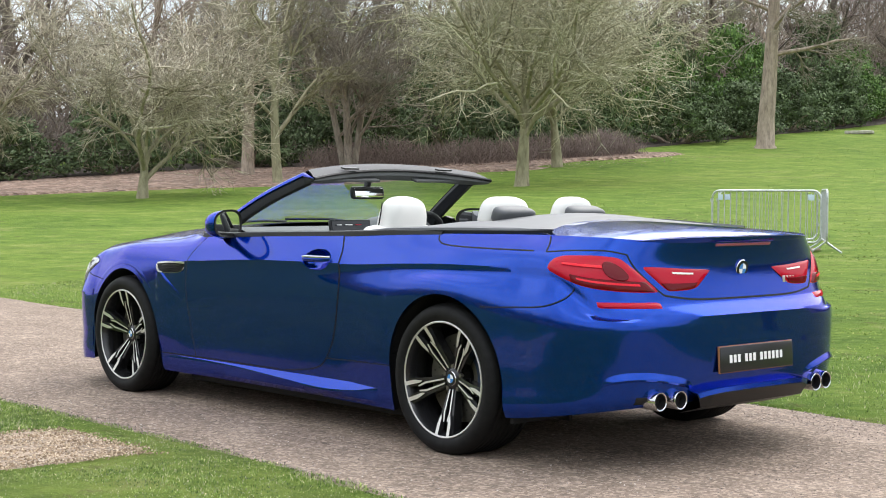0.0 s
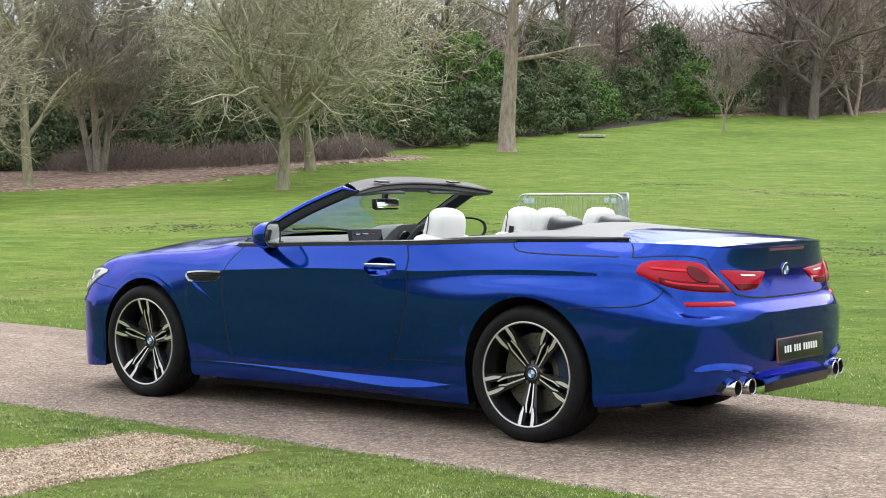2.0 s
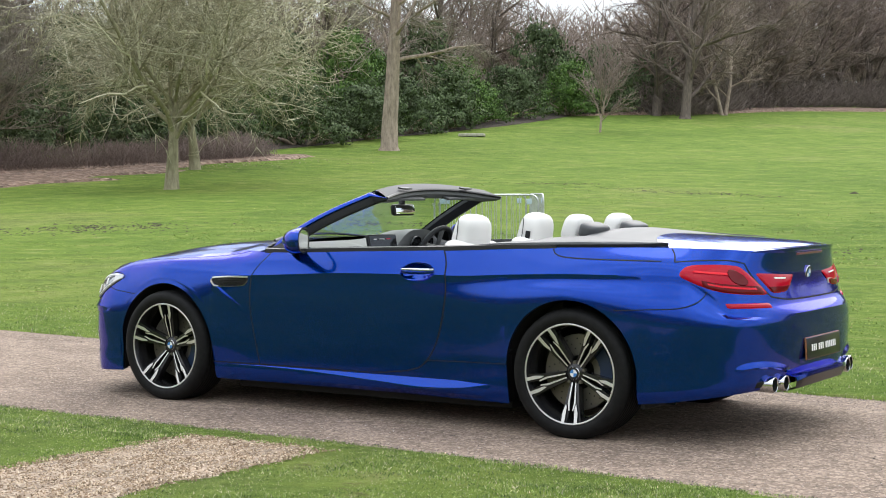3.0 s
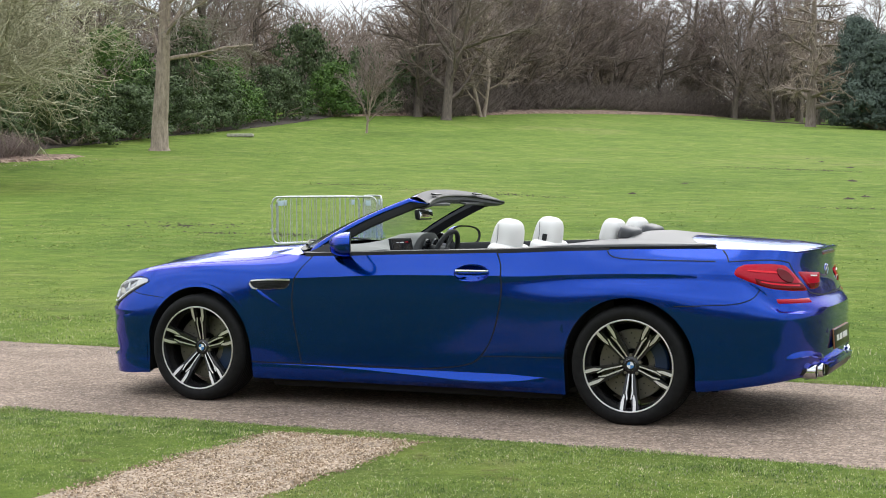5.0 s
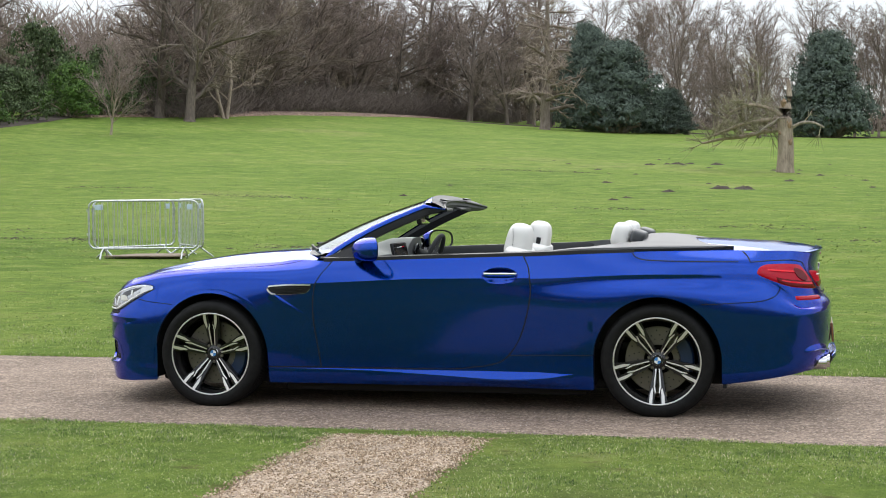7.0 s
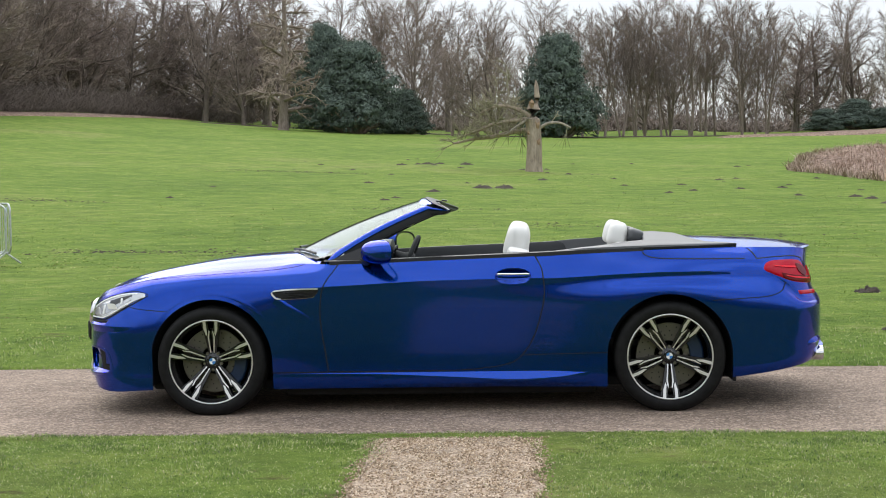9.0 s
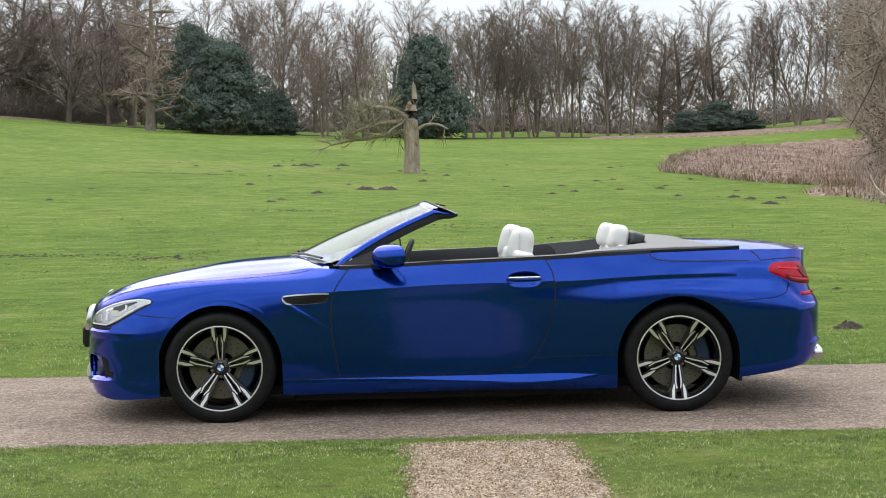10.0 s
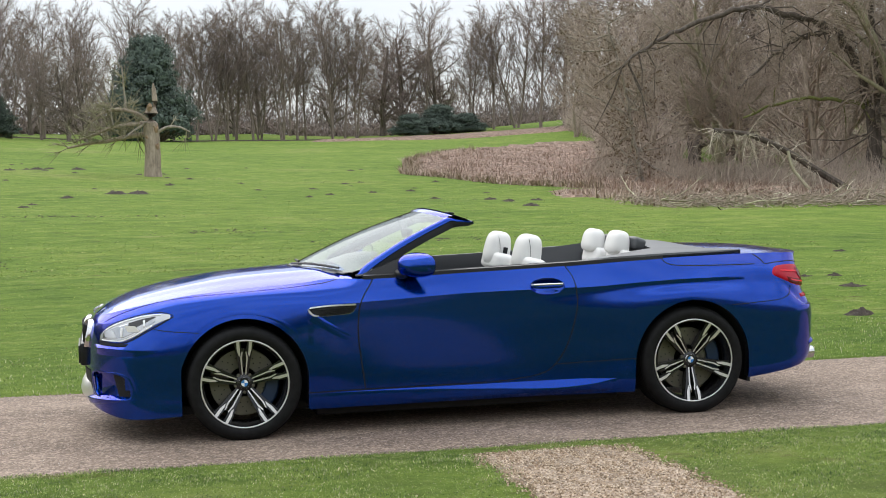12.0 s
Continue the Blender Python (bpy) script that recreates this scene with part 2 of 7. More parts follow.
def grid_mesh(rows, flip=False):
    """A bmesh of a grid of points, rows by columns."""
    bm = bmesh.new()
    vs = [[bm.verts.new(p) for p in r] for r in rows]
    for a, b in zip(vs, vs[1:]):
        for i in range(len(a) - 1):
            q = (a[i], a[i + 1], b[i + 1], b[i])
            try:
                bm.faces.new(q[::-1] if flip else q)
            except ValueError:
                pass
    bmesh.ops.remove_doubles(bm, verts=bm.verts, dist=1e-5)
    return bm


def box(bm, size, at=(0, 0, 0), turn=(0, 0, 0), bevel=0.0):
    """Adds a bevelled box to bm."""
    r = bmesh.ops.create_cube(bm, size=1.0)
    bmesh.ops.scale(bm, vec=size, verts=r["verts"])
    if bevel:
        edges = list({e for v in r["verts"] for e in v.link_edges})
        r = bmesh.ops.bevel(bm, geom=edges, offset=bevel, segments=2, affect="EDGES", profile=0.5)
    bmesh.ops.transform(bm, matrix=pose(*at, *turn), verts=r["verts"])
    return bm


def tube(bm, pts, radii, sides=8, cap=True):
    """Adds a round tube along points, with a radius for each."""
    pts = [Vector(p) for p in pts]
    if isinstance(radii, (int, float)):
        radii = [radii] * len(pts)
    rings = []
    up = Vector((0, 0, 1))
    for i, p in enumerate(pts):
        d = (pts[min(i + 1, len(pts) - 1)] - pts[max(i - 1, 0)]).normalized()
        a = d.cross(up)
        if a.length < 0.05:
            a = d.cross(Vector((1, 0, 0)))
        a.normalize()
        b = d.cross(a)
        rings.append([bm.verts.new(p + (a * math.cos(t) + b * math.sin(t)) * radii[i]) for t in [2 * math.pi * k / sides for k in range(sides)]])
    for r0, r1 in zip(rings, rings[1:]):
        for k in range(sides):
            bm.faces.new((r0[k], r0[(k + 1) % sides], r1[(k + 1) % sides], r1[k]))
    if cap:
        bm.faces.new(rings[0][::-1])
        bm.faces.new(rings[-1])
    return bm


def lathe(profile, steps=48, axis="y"):
    """A bmesh turned from (radius, along) pairs round the y axis."""
    rows = []
    for r, a in profile:
        rows.append([(r * math.cos(2 * math.pi * k / steps), a, r * math.sin(2 * math.pi * k / steps)) for k in range(steps + 1)])
    return grid_mesh(rows)


def curve(xs, ys):
    """A smooth monotone curve through the given places; returns a function."""
    xs, ys = np.array(xs, float), np.array(ys, float)
    h, dy = np.diff(xs), np.diff(ys) / np.diff(xs)
    m = np.zeros(len(xs))
    m[0], m[-1] = dy[0], dy[-1]
    for i in range(1, len(xs) - 1):
        if dy[i - 1] * dy[i] > 0:
            w1, w2 = 2 * h[i] + h[i - 1], h[i] + 2 * h[i - 1]
            m[i] = (w1 + w2) / (w1 / dy[i - 1] + w2 / dy[i])

    def f(x):
        x = min(max(x, xs[0]), xs[-1])
        i = int(min(max(np.searchsorted(xs, x) - 1, 0), len(h) - 1))
        t = (x - xs[i]) / h[i]
        return float(ys[i] * (1 + 2 * t) * (1 - t) ** 2 + m[i] * h[i] * t * (1 - t) ** 2 + ys[i + 1] * t * t * (3 - 2 * t) + m[i + 1] * h[i] * t * t * (t - 1))
    return f


# ---- the park's ground ----
def far_edge(x):
    return 1.58 - 0.055 * x + 0.03 * math.sin(x * 1.7)


def near_edge(x):
    return -1.63 - 0.022 * x + 0.03 * math.sin(x * 1.3 + 1)


def height(x, y):
    """The lie of the land: level by the drive, rising to the woods."""
    x = min(max(x, -110.0), 100.0)
    d = min(max(0.0, y - 5.0), 225.0)
    back = max(0.0, min(y, 262.0) - 208.0)      # the bank beyond the row of trees
    z = 0.05 * back * back / (back + 8.0) * min(1.0, max(0.0, (x + 62.0) / 20.0)) * min(1.0, max(0.0, (40.0 - x) / 12.0)) + 0.00482 * d + 0.04425 * d * d / 100 + (-x * d / 100) * 0.0543 + 0.03691 * x * x * d / 1e4 + 0.01851 * x * d * d / 1e4 - 0.01274 * d ** 3 / 1e4
    return z


def ground_z(x, y):
    """The field's surface, with its humps; the drive is let in flush."""
    z = height(x, y)
    away = min(max(0.0, max(y - far_edge(x), near_edge(x) - y)) / 0.5, 1.0)
    if y > near_edge(x) and y < far_edge(x):
        return -0.05
    z += away * (0.022 + 0.02 * noise.noise((x * 0.9, y * 0.9, 0.3))) + (0.12 * noise.noise((x * 0.11, y * 0.11, 1.7)) * min(1, max(0, y - 6) / 14)) - 0.11 * math.exp(-((x + 10) ** 2 + (y - 17) ** 2) / 60)
    return z


def field():
    """One sheet of grass to the horizon, fine by the drive and coarser away from it."""
    ys = list(np.arange(-9, -2.0, 0.5)) + list(np.arange(-2.0, 2.4, 0.07)) + list(np.arange(2.4, 8, 0.4)) + list(np.arange(8, 120, 1.6)) + list(np.arange(120, 300, 6)) + [320, 400, 700, 1500]
    ys = [-900, -300, -120, -60, -30, -18, -13] + ys
    xs = [-1500, -500, -220] + list(np.arange(-140, -24, 3.0)) + list(np.arange(-24, -6, 0.9)) + list(np.arange(-6, 6, 0.28)) + list(np.arange(6, 24, 0.9)) + list(np.arange(24, 120, 3.0)) + [220, 500, 1500]
    verts = [(x, y, ground_z(x, y)) for y in ys for x in xs]
    n = len(xs)
    faces = [(j * n + i, j * n + i + 1, (j + 1) * n + i + 1, (j + 1) * n + i) for j in range(len(ys) - 1) for i in range(n - 1)]
    return tagged(part_mesh("ground", raw(verts, faces), GRASS, sharp=0), "grassy parkland field rising to the woods", "grass field", kind="structure")


ground = field()


def drive():
    xs = list(np.arange(-150, -8, 4.0)) + list(np.arange(-8, 8, 0.2)) + list(np.arange(8, 151, 4.0))
    rows = []
    for x in xs:
        a, b = near_edge(x) - 0.05, far_edge(x) + 0.05
        rows.append([(x, a + (b - a) * k / 24, 0.012 * math.sin(math.pi * k / 24) - 0.012 * (k in (0, 24))) for k in range(25)])
    return tagged(part("road", grid_mesh(rows, True), ASPHALT, sharp=0), "narrow worn pinkish-grey asphalt park drive", "drive", kind="structure")


road = drive()


# ---- the car ----
PAINT = material("deep_blue_metallic_paint", (0.008, 0.022, 0.36), 0.17, 0.88, Specular_IOR_Level=0.0, Coat_Weight=1.0, Coat_Roughness=0.005, Coat_IOR=1.33, Specular_Tint=(0.1, 0.3, 1.0, 1.0))
p_flake = tex(PAINT, "ShaderNodeTexNoise", 900, "Object", Detail=2)
feed(PAINT, ramp(PAINT, p_flake.outputs["Fac"], [(0.35, (0.0003, 0.029, 0.24)), (0.7, (0.0006, 0.050, 0.36))]), "Base Color")
BLACK_TRIM = material("black_plastic_trim", (0.009, 0.009, 0.010), 0.35, Specular_IOR_Level=0.35)
GAP = material("shadow_gap_rubber", (0.004, 0.004, 0.005), 0.8)
RUBBER = material("tyre_rubber", (0.018, 0.018, 0.019), 0.65, Specular_IOR_Level=0.2)
t_n = tex(RUBBER, "ShaderNodeTexNoise", 30, "Object", Detail=4)
feed(RUBBER, ramp(RUBBER, t_n.outputs["Fac"], [(0.3, (0.0035, 0.0035, 0.004)), (0.7, (0.009, 0.009, 0.009))]), "Base Color")
ALLOY = material("machined_alloy", (0.68, 0.665, 0.64), 0.34, 0.7)
ALLOY_BLACK = material("gloss_black_alloy", (0.012, 0.012, 0.013), 0.22)
CHROME = material("polished_chrome", (0.6, 0.6, 0.61), 0.12, 1.0)
STEEL = material("brake_steel", (0.15, 0.14, 0.115), 0.45, 0.7)
CALIPER = material("blue_brake_caliper", (0.004, 0.02, 0.06), 0.4)
LEATHER = material("off_white_leather", (0.72, 0.71, 0.68), 0.5)
le_n = tex(LEATHER, "ShaderNodeTexVoronoi", 260, "Object")
bump(LEATHER, le_n.outputs["Distance"], 0.15, 0.002)
INTERIOR = material("black_soft_interior", (0.014, 0.015, 0.017), 0.6, Specular_IOR_Level=0.3)
DASH = material("dark_grey_dashboard", (0.065, 0.068, 0.07), 0.5)
TONNEAU = material("grey_tonneau_cover", (0.065, 0.068, 0.073), 0.45)
HEADER = material("grey_header_trim_and_sky_sheen", (0.075, 0.076, 0.08), 0.5, Specular_IOR_Level=0.25)
GLASS = material("windscreen_glass", (0.9, 0.95, 0.93), 0.0)
gn, gk = GLASS.node_tree.nodes, GLASS.node_tree.links
g_clear, g_gloss, g_face, g_pow, g_add, g_mix = (gn.new(k) for k in ("ShaderNodeBsdfTransparent", "ShaderNodeBsdfGlossy", "ShaderNodeLayerWeight", "ShaderNodeMath", "ShaderNodeMath", "ShaderNodeMixShader"))
g_gloss.inputs["Color"].default_value = (0.44, 0.47, 0.49, 1)
g_clear.inputs["Color"].default_value, g_gloss.inputs["Roughness"].default_value = (0.86, 0.93, 0.9, 1), 0.02
g_pow.operation, g_add.operation = "POWER", "MULTIPLY_ADD"
g_pow.inputs[1].default_value, g_add.inputs[1].default_value, g_add.inputs[2].default_value = 3.0, 0.85, 0.07
gk.new(g_face.outputs["Facing"], g_pow.inputs[0])
gk.new(g_pow.outputs["Value"], g_add.inputs[0])
gk.new(g_add.outputs["Value"], g_mix.inputs["Fac"])
gk.new(g_clear.outputs["BSDF"], g_mix.inputs[1])
gk.new(g_gloss.outputs["BSDF"], g_mix.inputs[2])
gk.new(g_mix.outputs["Shader"], gn["Material Output"].inputs["Surface"])
LAMP_RED = material("red_lamp_lens", (0.40, 0.001, 0.016), 0.25, Specular_IOR_Level=0.0, Coat_Weight=0.55, Coat_Roughness=0.01)
LAMP_DEEP = material("deep_red_lamp_lens", (0.12, 0.0008, 0.005), 0.25, Specular_IOR_Level=0.0, Coat_Weight=0.55, Coat_Roughness=0.01)
PLATE_EDGE = material("amber_plate_edge", (0.28, 0.12, 0.045), 0.5)
LAMP_CLEAR = material("clear_headlamp_lens", (0.50, 0.51, 0.52), 0.2, Coat_Weight=0.7, Coat_Roughness=0.02, Metallic=0.5)
LAMP_DARK = material("silver_lamp_inside", (0.40, 0.41, 0.42), 0.18, 0.75)
LAMP_BLACK = material("dark_lamp_mask", (0.03, 0.03, 0.032), 0.2)
LAMP_CREAM = material("pale_lamp_lens", (0.5, 0.48, 0.42), 0.15, Coat_Weight=0.7, Coat_Roughness=0.02)
MIRROR = material("mirror_glass", (0.85, 0.86, 0.87), 0.02, 1.0)
PLATE = material("black_number_plate", (0.012, 0.012, 0.014), 0.3)
WHITE = material("white_enamel", (0.82, 0.82, 0.82), 0.4)
BADGE_BLUE = material("badge_blue", (0.05, 0.22, 0.55), 0.3)
SCREEN = material("screen_glass", (0.01, 0.011, 0.013), 0.1)

AXLE_F, AXLE_R, WHEEL_R, WHEEL_Z = -1.4255, 1.4255, 0.345, 0.345
ARCH_R = 0.384
ARCH_ZF, ARCH_ZR = 0.352, 0.349
X_FRONT, X_REAR = -1.80, 1.90         # where the ends begin to curve in

half_w = curve([-1.8, -1.4, -0.95, -0.5, 0, 0.6, 1.0, 1.4, 1.75, 1.9], [0.918, 0.946, 0.94, 0.93, 0.928, 0.932, 0.944, 0.958, 0.94, 0.925])
# each line runs along the side from nose to tail: inset from the widest line, height
line_bottom = (curve([-1.8, -1.1, -0.9, 0.9, 1.1, 1.9], [0.005, 0.05, 0.06, 0.06, 0.05, 0.028]), curve([-2.34, -2.1, -1.8, -1.0, 0, 1.04, 1.84, 2.2, 2.46], [0.20, 0.155, 0.17, 0.175, 0.17, 0.16, 0.215, 0.265, 0.30]))
line_lip = (curve([-1.8, -1.0, -0.7, 0.6, 0.9, 1.9], [0.002, 0.044, 0.05, 0.05, 0.042, 0.008]), curve([-2.34, -1.8, -1.0, 0, 1.0, 1.9, 2.46], [0.245, 0.225, 0.225, 0.22, 0.225, 0.27, 0.345]))
line_sill = (curve([-1.8, -1.0, -0.7, 0.6, 0.9, 1.9], [0.006, 0.04, 0.044, 0.044, 0.036, 0.006]), curve([-2.34, -1.8, -1.0, 0, 0.9, 1.9, 2.46], [0.33, 0.30, 0.272, 0.268, 0.29, 0.36, 0.43]))
line_low = (curve([-1.8, -1.0, -0.7, 0.6, 1.0, 1.9], [0.0, 0.012, 0.026, 0.026, 0.012, 0.0]), curve([-2.34, -1.8, -1.0, 0, 1.0, 1.9, 2.46], [0.43, 0.44, 0.42, 0.42, 0.45, 0.48, 0.52]))
line_wide = (curve([-1.8, -1.0, -0.7, 0, 0.6, 1.0, 1.9], [0.002, 0.0, 0.006, 0.006, 0.004, 0.0, 0.0]), curve([-2.34, -1.8, -1.4, -0.7, 0.4, 1.0, 1.4, 1.9, 2.46], [0.53, 0.58, 0.645, 0.655, 0.665, 0.70, 0.745, 0.69, 0.625]))
line_crease = (curve([-1.8, -1.4, -1.0, -0.7, 0, 0.6, 1.0, 1.4, 1.9], [0.036, 0.031, 0.014, -0.001, -0.003, 0.004, 0.024, 0.050, 0.060]), curve([-2.34, -2.0, -1.8, -1.4, -0.7, 0, 0.75, 1.1, 1.45, 1.9, 2.05, 2.16, 2.27, 2.46], [0.61, 0.675, 0.715, 0.79, 0.803, 0.832, 0.84, 0.856, 0.866, 0.866, 0.862, 0.80, 0.736, 0.720]))
under_drop = curve([1.9, 2.1, 2.25, 2.46], [0.0, 0.006, 0.026, 0.022])
line_under = (curve([-1.8, -1.4, -1.0, -0.7, 0, 0.6, 1.0, 1.4, 1.9], [0.018, 0.012, 0.006, 0.003, 0.002, 0.0075, 0.0258, 0.0502, 0.0600]), lambda x: line_crease[1](x) - 0.026 - under_drop(x))
line_shoulder = (curve([-1.8, -1.4, -1.0, -0.7, 0, 0.6, 1.0, 1.4, 1.9], [0.09, 0.075, 0.065, 0.04, 0.036, 0.042, 0.068, 0.098, 0.09]), curve([-2.34, -2.0, -1.8, -1.4, -0.7, 0, 0.75, 1.1, 1.45, 1.9, 2.2, 2.46], [0.68, 0.775, 0.82, 0.868, 0.885, 0.90, 0.912, 0.93, 0.935, 0.932, 0.895, 0.86]))
line_edge = (curve([-1.8, -1.4, -1.0, -0.85, -0.65, 0, 0.6, 1.1, 1.4, 1.9], [0.17, 0.18, 0.17, 0.155, 0.082, 0.07, 0.08, 0.122, 0.165, 0.185]), curve([-2.30, -2.1, -1.95, -1.74, -1.38, -1.02, -0.88, -0.65, 0, 0.6, 1.1, 1.4, 1.9, 2.2, 2.37], [0.735, 0.80, 0.835, 0.872, 0.905, 0.928, 0.945, 0.94, 0.958, 0.975, 0.994, 1.0, 1.005, 1.0, 0.985]))
line_turn = (lambda x: line_under[0](x) + 0.10 * (line_wide[0](x) - line_under[0](x)), lambda x: line_under[1](x) - 0.014)
LINES = [line_bottom, line_lip, line_sill, line_low, line_wide, line_turn, line_under, line_crease, line_shoulder, line_edge]
NOSE_X = [-2.33, -2.342, -2.345, -2.352, -2.35, -2.349, -2.348, -2.345, -2.325, -2.29]
TAIL_X = [2.405, 2.432, 2.446, 2.452, 2.454, 2.4545, 2.452, 2.412, 2.372, 2.388]


def arch(x):
    """The height of the wheel arch's edge over x, or nothing."""
    for a in (AXLE_F, AXLE_R):
        if abs(x - a) <= ARCH_R + 1e-6:
            return (ARCH_ZF if a < 0 else ARCH_ZR) + math.sqrt(max(0.0, ARCH_R ** 2 - (x - a) ** 2))
    return None


def section(s):
    """The points of the side at station s: s between the ends is x itself; beyond them it turns round the corner."""
    pts = []
    for k, ((inset, level), nx, tx) in enumerate(zip(LINES, NOSE_X, TAIL_X)):
        if k in (5, 6):
            late = min(1.0, max(0.0, (s - 2.0) / 0.3))
            tx = TAIL_X[7] + (tx - TAIL_X[7]) * late * late * (3 - 2 * late)
        if s < X_FRONT:
            a = (X_FRONT - s) * math.pi / 2
            x = X_FRONT + (nx - X_FRONT) * math.sin(a) ** (2 / 2.5)
            y = (half_w(X_FRONT) - inset(X_FRONT)) * max(0.0, math.cos(a)) ** (2 / 2.5)
            z = level(x)
        elif s > X_REAR:
            a = (s - X_REAR) * math.pi / 2
            x = X_REAR + (tx - X_REAR) * math.sin(a) ** (2 / 3.1)
            y = (half_w(X_REAR) - inset(X_REAR)) * max(0.0, math.cos(a)) ** (2 / 3.1)
            z = level(x + (2.46 - tx) * math.sin(a) ** 2)
        else:
            x, y, z = s, half_w(s) - inset(s), level(s)
        pts.append(Vector((x, y, z)))
    return pts


def along(pts, t):
    """A smooth curve through points at t from 0 to len - 1."""
    i = int(min(max(math.floor(t), 0), len(pts) - 2))
    f = t - i
    p0, p1, p2, p3 = pts[max(i - 1, 0)], pts[i], pts[i + 1], pts[min(i + 2, len(pts) - 1)]
    return 0.5 * ((2 * p1) + (p2 - p0) * f + (2 * p0 - 5 * p1 + 4 * p2 - p3) * f * f + (3 * p1 - p0 - 3 * p2 + p3) * f ** 3)


def profile(s, pts, t):
    """The side's outline at t from 0 to 9: folded at the crease, but smooth over the front wing."""
    folded = along(pts[:8], t) if t <= 7 else along(pts[7:], t - 7)
    if s > -0.80:
        return folded
    w = min(1.0, max(0.0, (-0.80 - s) / 0.25))
    even = t if t <= 4 else (4 + (t - 4) / 3 if t <= 7 else t - 2)
    return folded.lerp(along(pts[:5] + pts[7:], even), w * w * (3 - 2 * w))


def column(s, low_edge=None, rows_low=26, rows_up=14):
    """The side's outline at a station, from its lower edge to the shoulder's end, with a row kept on the crease."""
    pts = section(s)
    dense = [profile(s, pts, 7 * k / 120) for k in range(121)]
    if low_edge is not None:
        while len(dense) > 2 and dense[1].z < low_edge:
            dense.pop(0)
        a, b = dense[0], dense[1]
        if a.z < low_edge:
            dense[0] = a.lerp(b, (low_edge - a.z) / (b.z - a.z))
    d = [0.0]
    for a, b in zip(dense, dense[1:]):
        d.append(d[-1] + (b - a).length)
    out = []
    for k in range(rows_low):
        want = d[-1] * k / rows_low
        i = min(max(int(np.searchsorted(d, want)) - 1, 0), len(dense) - 2)
        out.append(dense[i].lerp(dense[i + 1], (want - d[i]) / max(1e-9, d[i + 1] - d[i])))
    return out + [profile(s, pts, 7 + 2 * k / rows_up) for k in range(rows_up + 1)]


def stations():
    """Stations from nose to tail: (station, arch height or nothing)."""
    out = [(X_FRONT - 1 + k / 26, None) for k in range(26)]

    def run(a, b, n):
        return [(a + (b - a) * k / n, None) for k in range(n + 1)]
    out += run(X_FRONT, AXLE_F - ARCH_R - 1e-4, 2)
    for axle in (AXLE_F, AXLE_R):
        for k in range(33):
            x = axle - ARCH_R * math.cos(math.pi * k / 32)
            out.append((x, arch(x)))
        if axle == AXLE_F:
            out += run(AXLE_F + ARCH_R + 1e-4, AXLE_R - ARCH_R - 1e-4, 56)
    out += run(AXLE_R + ARCH_R + 1e-4, X_REAR, 3)
    out += [(X_REAR + k / 30, None) for k in range(1, 31)]
    return out


def mirror_rows(rows):
    return [[Vector((p.x, -p.y, p.z)) for p in r] for r in rows]


car = new("car")
tagged(car, "glossy deep blue convertible, roof down, parked on the drive", "car")
COLS = [column(s, a) for s, a in stations()]

SIDE_BODY = {}


def flanks():
    """The painted shell round the car, one part each side, with an inward lip at the arches."""
    for side in (1, -1):
        rows = COLS if side == 1 else mirror_rows(COLS)
        bm = grid_mesh(rows, side == -1)
        SIDE_BODY[side] = part("side_body", bm, PAINT, car, sharp=28)
        rim = []
        for r in rows:
            p = r[0]
            rim.append([p, Vector((p.x, p.y - side * 0.012, p.z + 0.006)), Vector((p.x, p.y - side * 0.06, p.z + 0.01))])
        part("wheel_arch_lip", grid_mesh(rim, side == 1), BLACK_TRIM, car)


flanks()


def side_skirt(side):
    """The blade under the door: a ledge that swells towards the rear and a face that tucks under."""
    swell = curve([-1.04, -0.7, -0.4, 0.1, 0.5, 0.75, 0.92, 1.04], [0.0, 0.03, 0.14, 0.6, 0.95, 0.7, 0.15, 0.0])
    rows = []
    for k in range(53):
        x = -1.04 + 2.08 * k / 52
        w, a = half_w(x) - 0.049, swell(x)
        rows.append([Vector((x, side * y, z)) for y, z in ((w - 0.004, 0.263), (w + 0.004, 0.262), (w + 0.006 + 0.030 * a, 0.260 - 0.046 * a), (w + 0.006 + 0.030 * a, 0.252 - 0.048 * a), (w + 0.024 * a, 0.19), (w - 0.012, 0.165))])
    part("side_skirt", grid_mesh(rows, side < 0), PAINT, car, sharp=24)


side_skirt(1)
side_skirt(-1)


def ridge(u):
    """The bonnet's raised line: up slowly from the middle, down quickly outside."""
    u = abs(u)
    k = max(0.0, (u - 0.14) / 0.46) if u < 0.60 else max(0.0, 1 - (u - 0.60) / 0.20)
    return k * k * (3 - 2 * k)


def top_panel(name, first, last, crown, mat, steps=28, power=2.3, raised=0.0):
    """A crowned panel between the two shoulders, from station to station."""
    rows = []
    for r in COLS[first:last + 1]:
        e = r[-1]
        zc = crown(e.x)
        up = raised * min(1.0, max(0.0, (e.x + 2.24) / 0.35)) * min(1.0, max(0.0, (-0.80 - e.x) / 0.2))
        rows.append([Vector((e.x, e.y * (1 - 2 * k / steps), e.z + (zc - e.z) * (1 - abs(1 - 2 * k / steps) ** power) + up * ridge(1 - 2 * k / steps))) for k in range(steps + 1)])
    return part(name, grid_mesh(rows, False), mat, car, sharp=30)


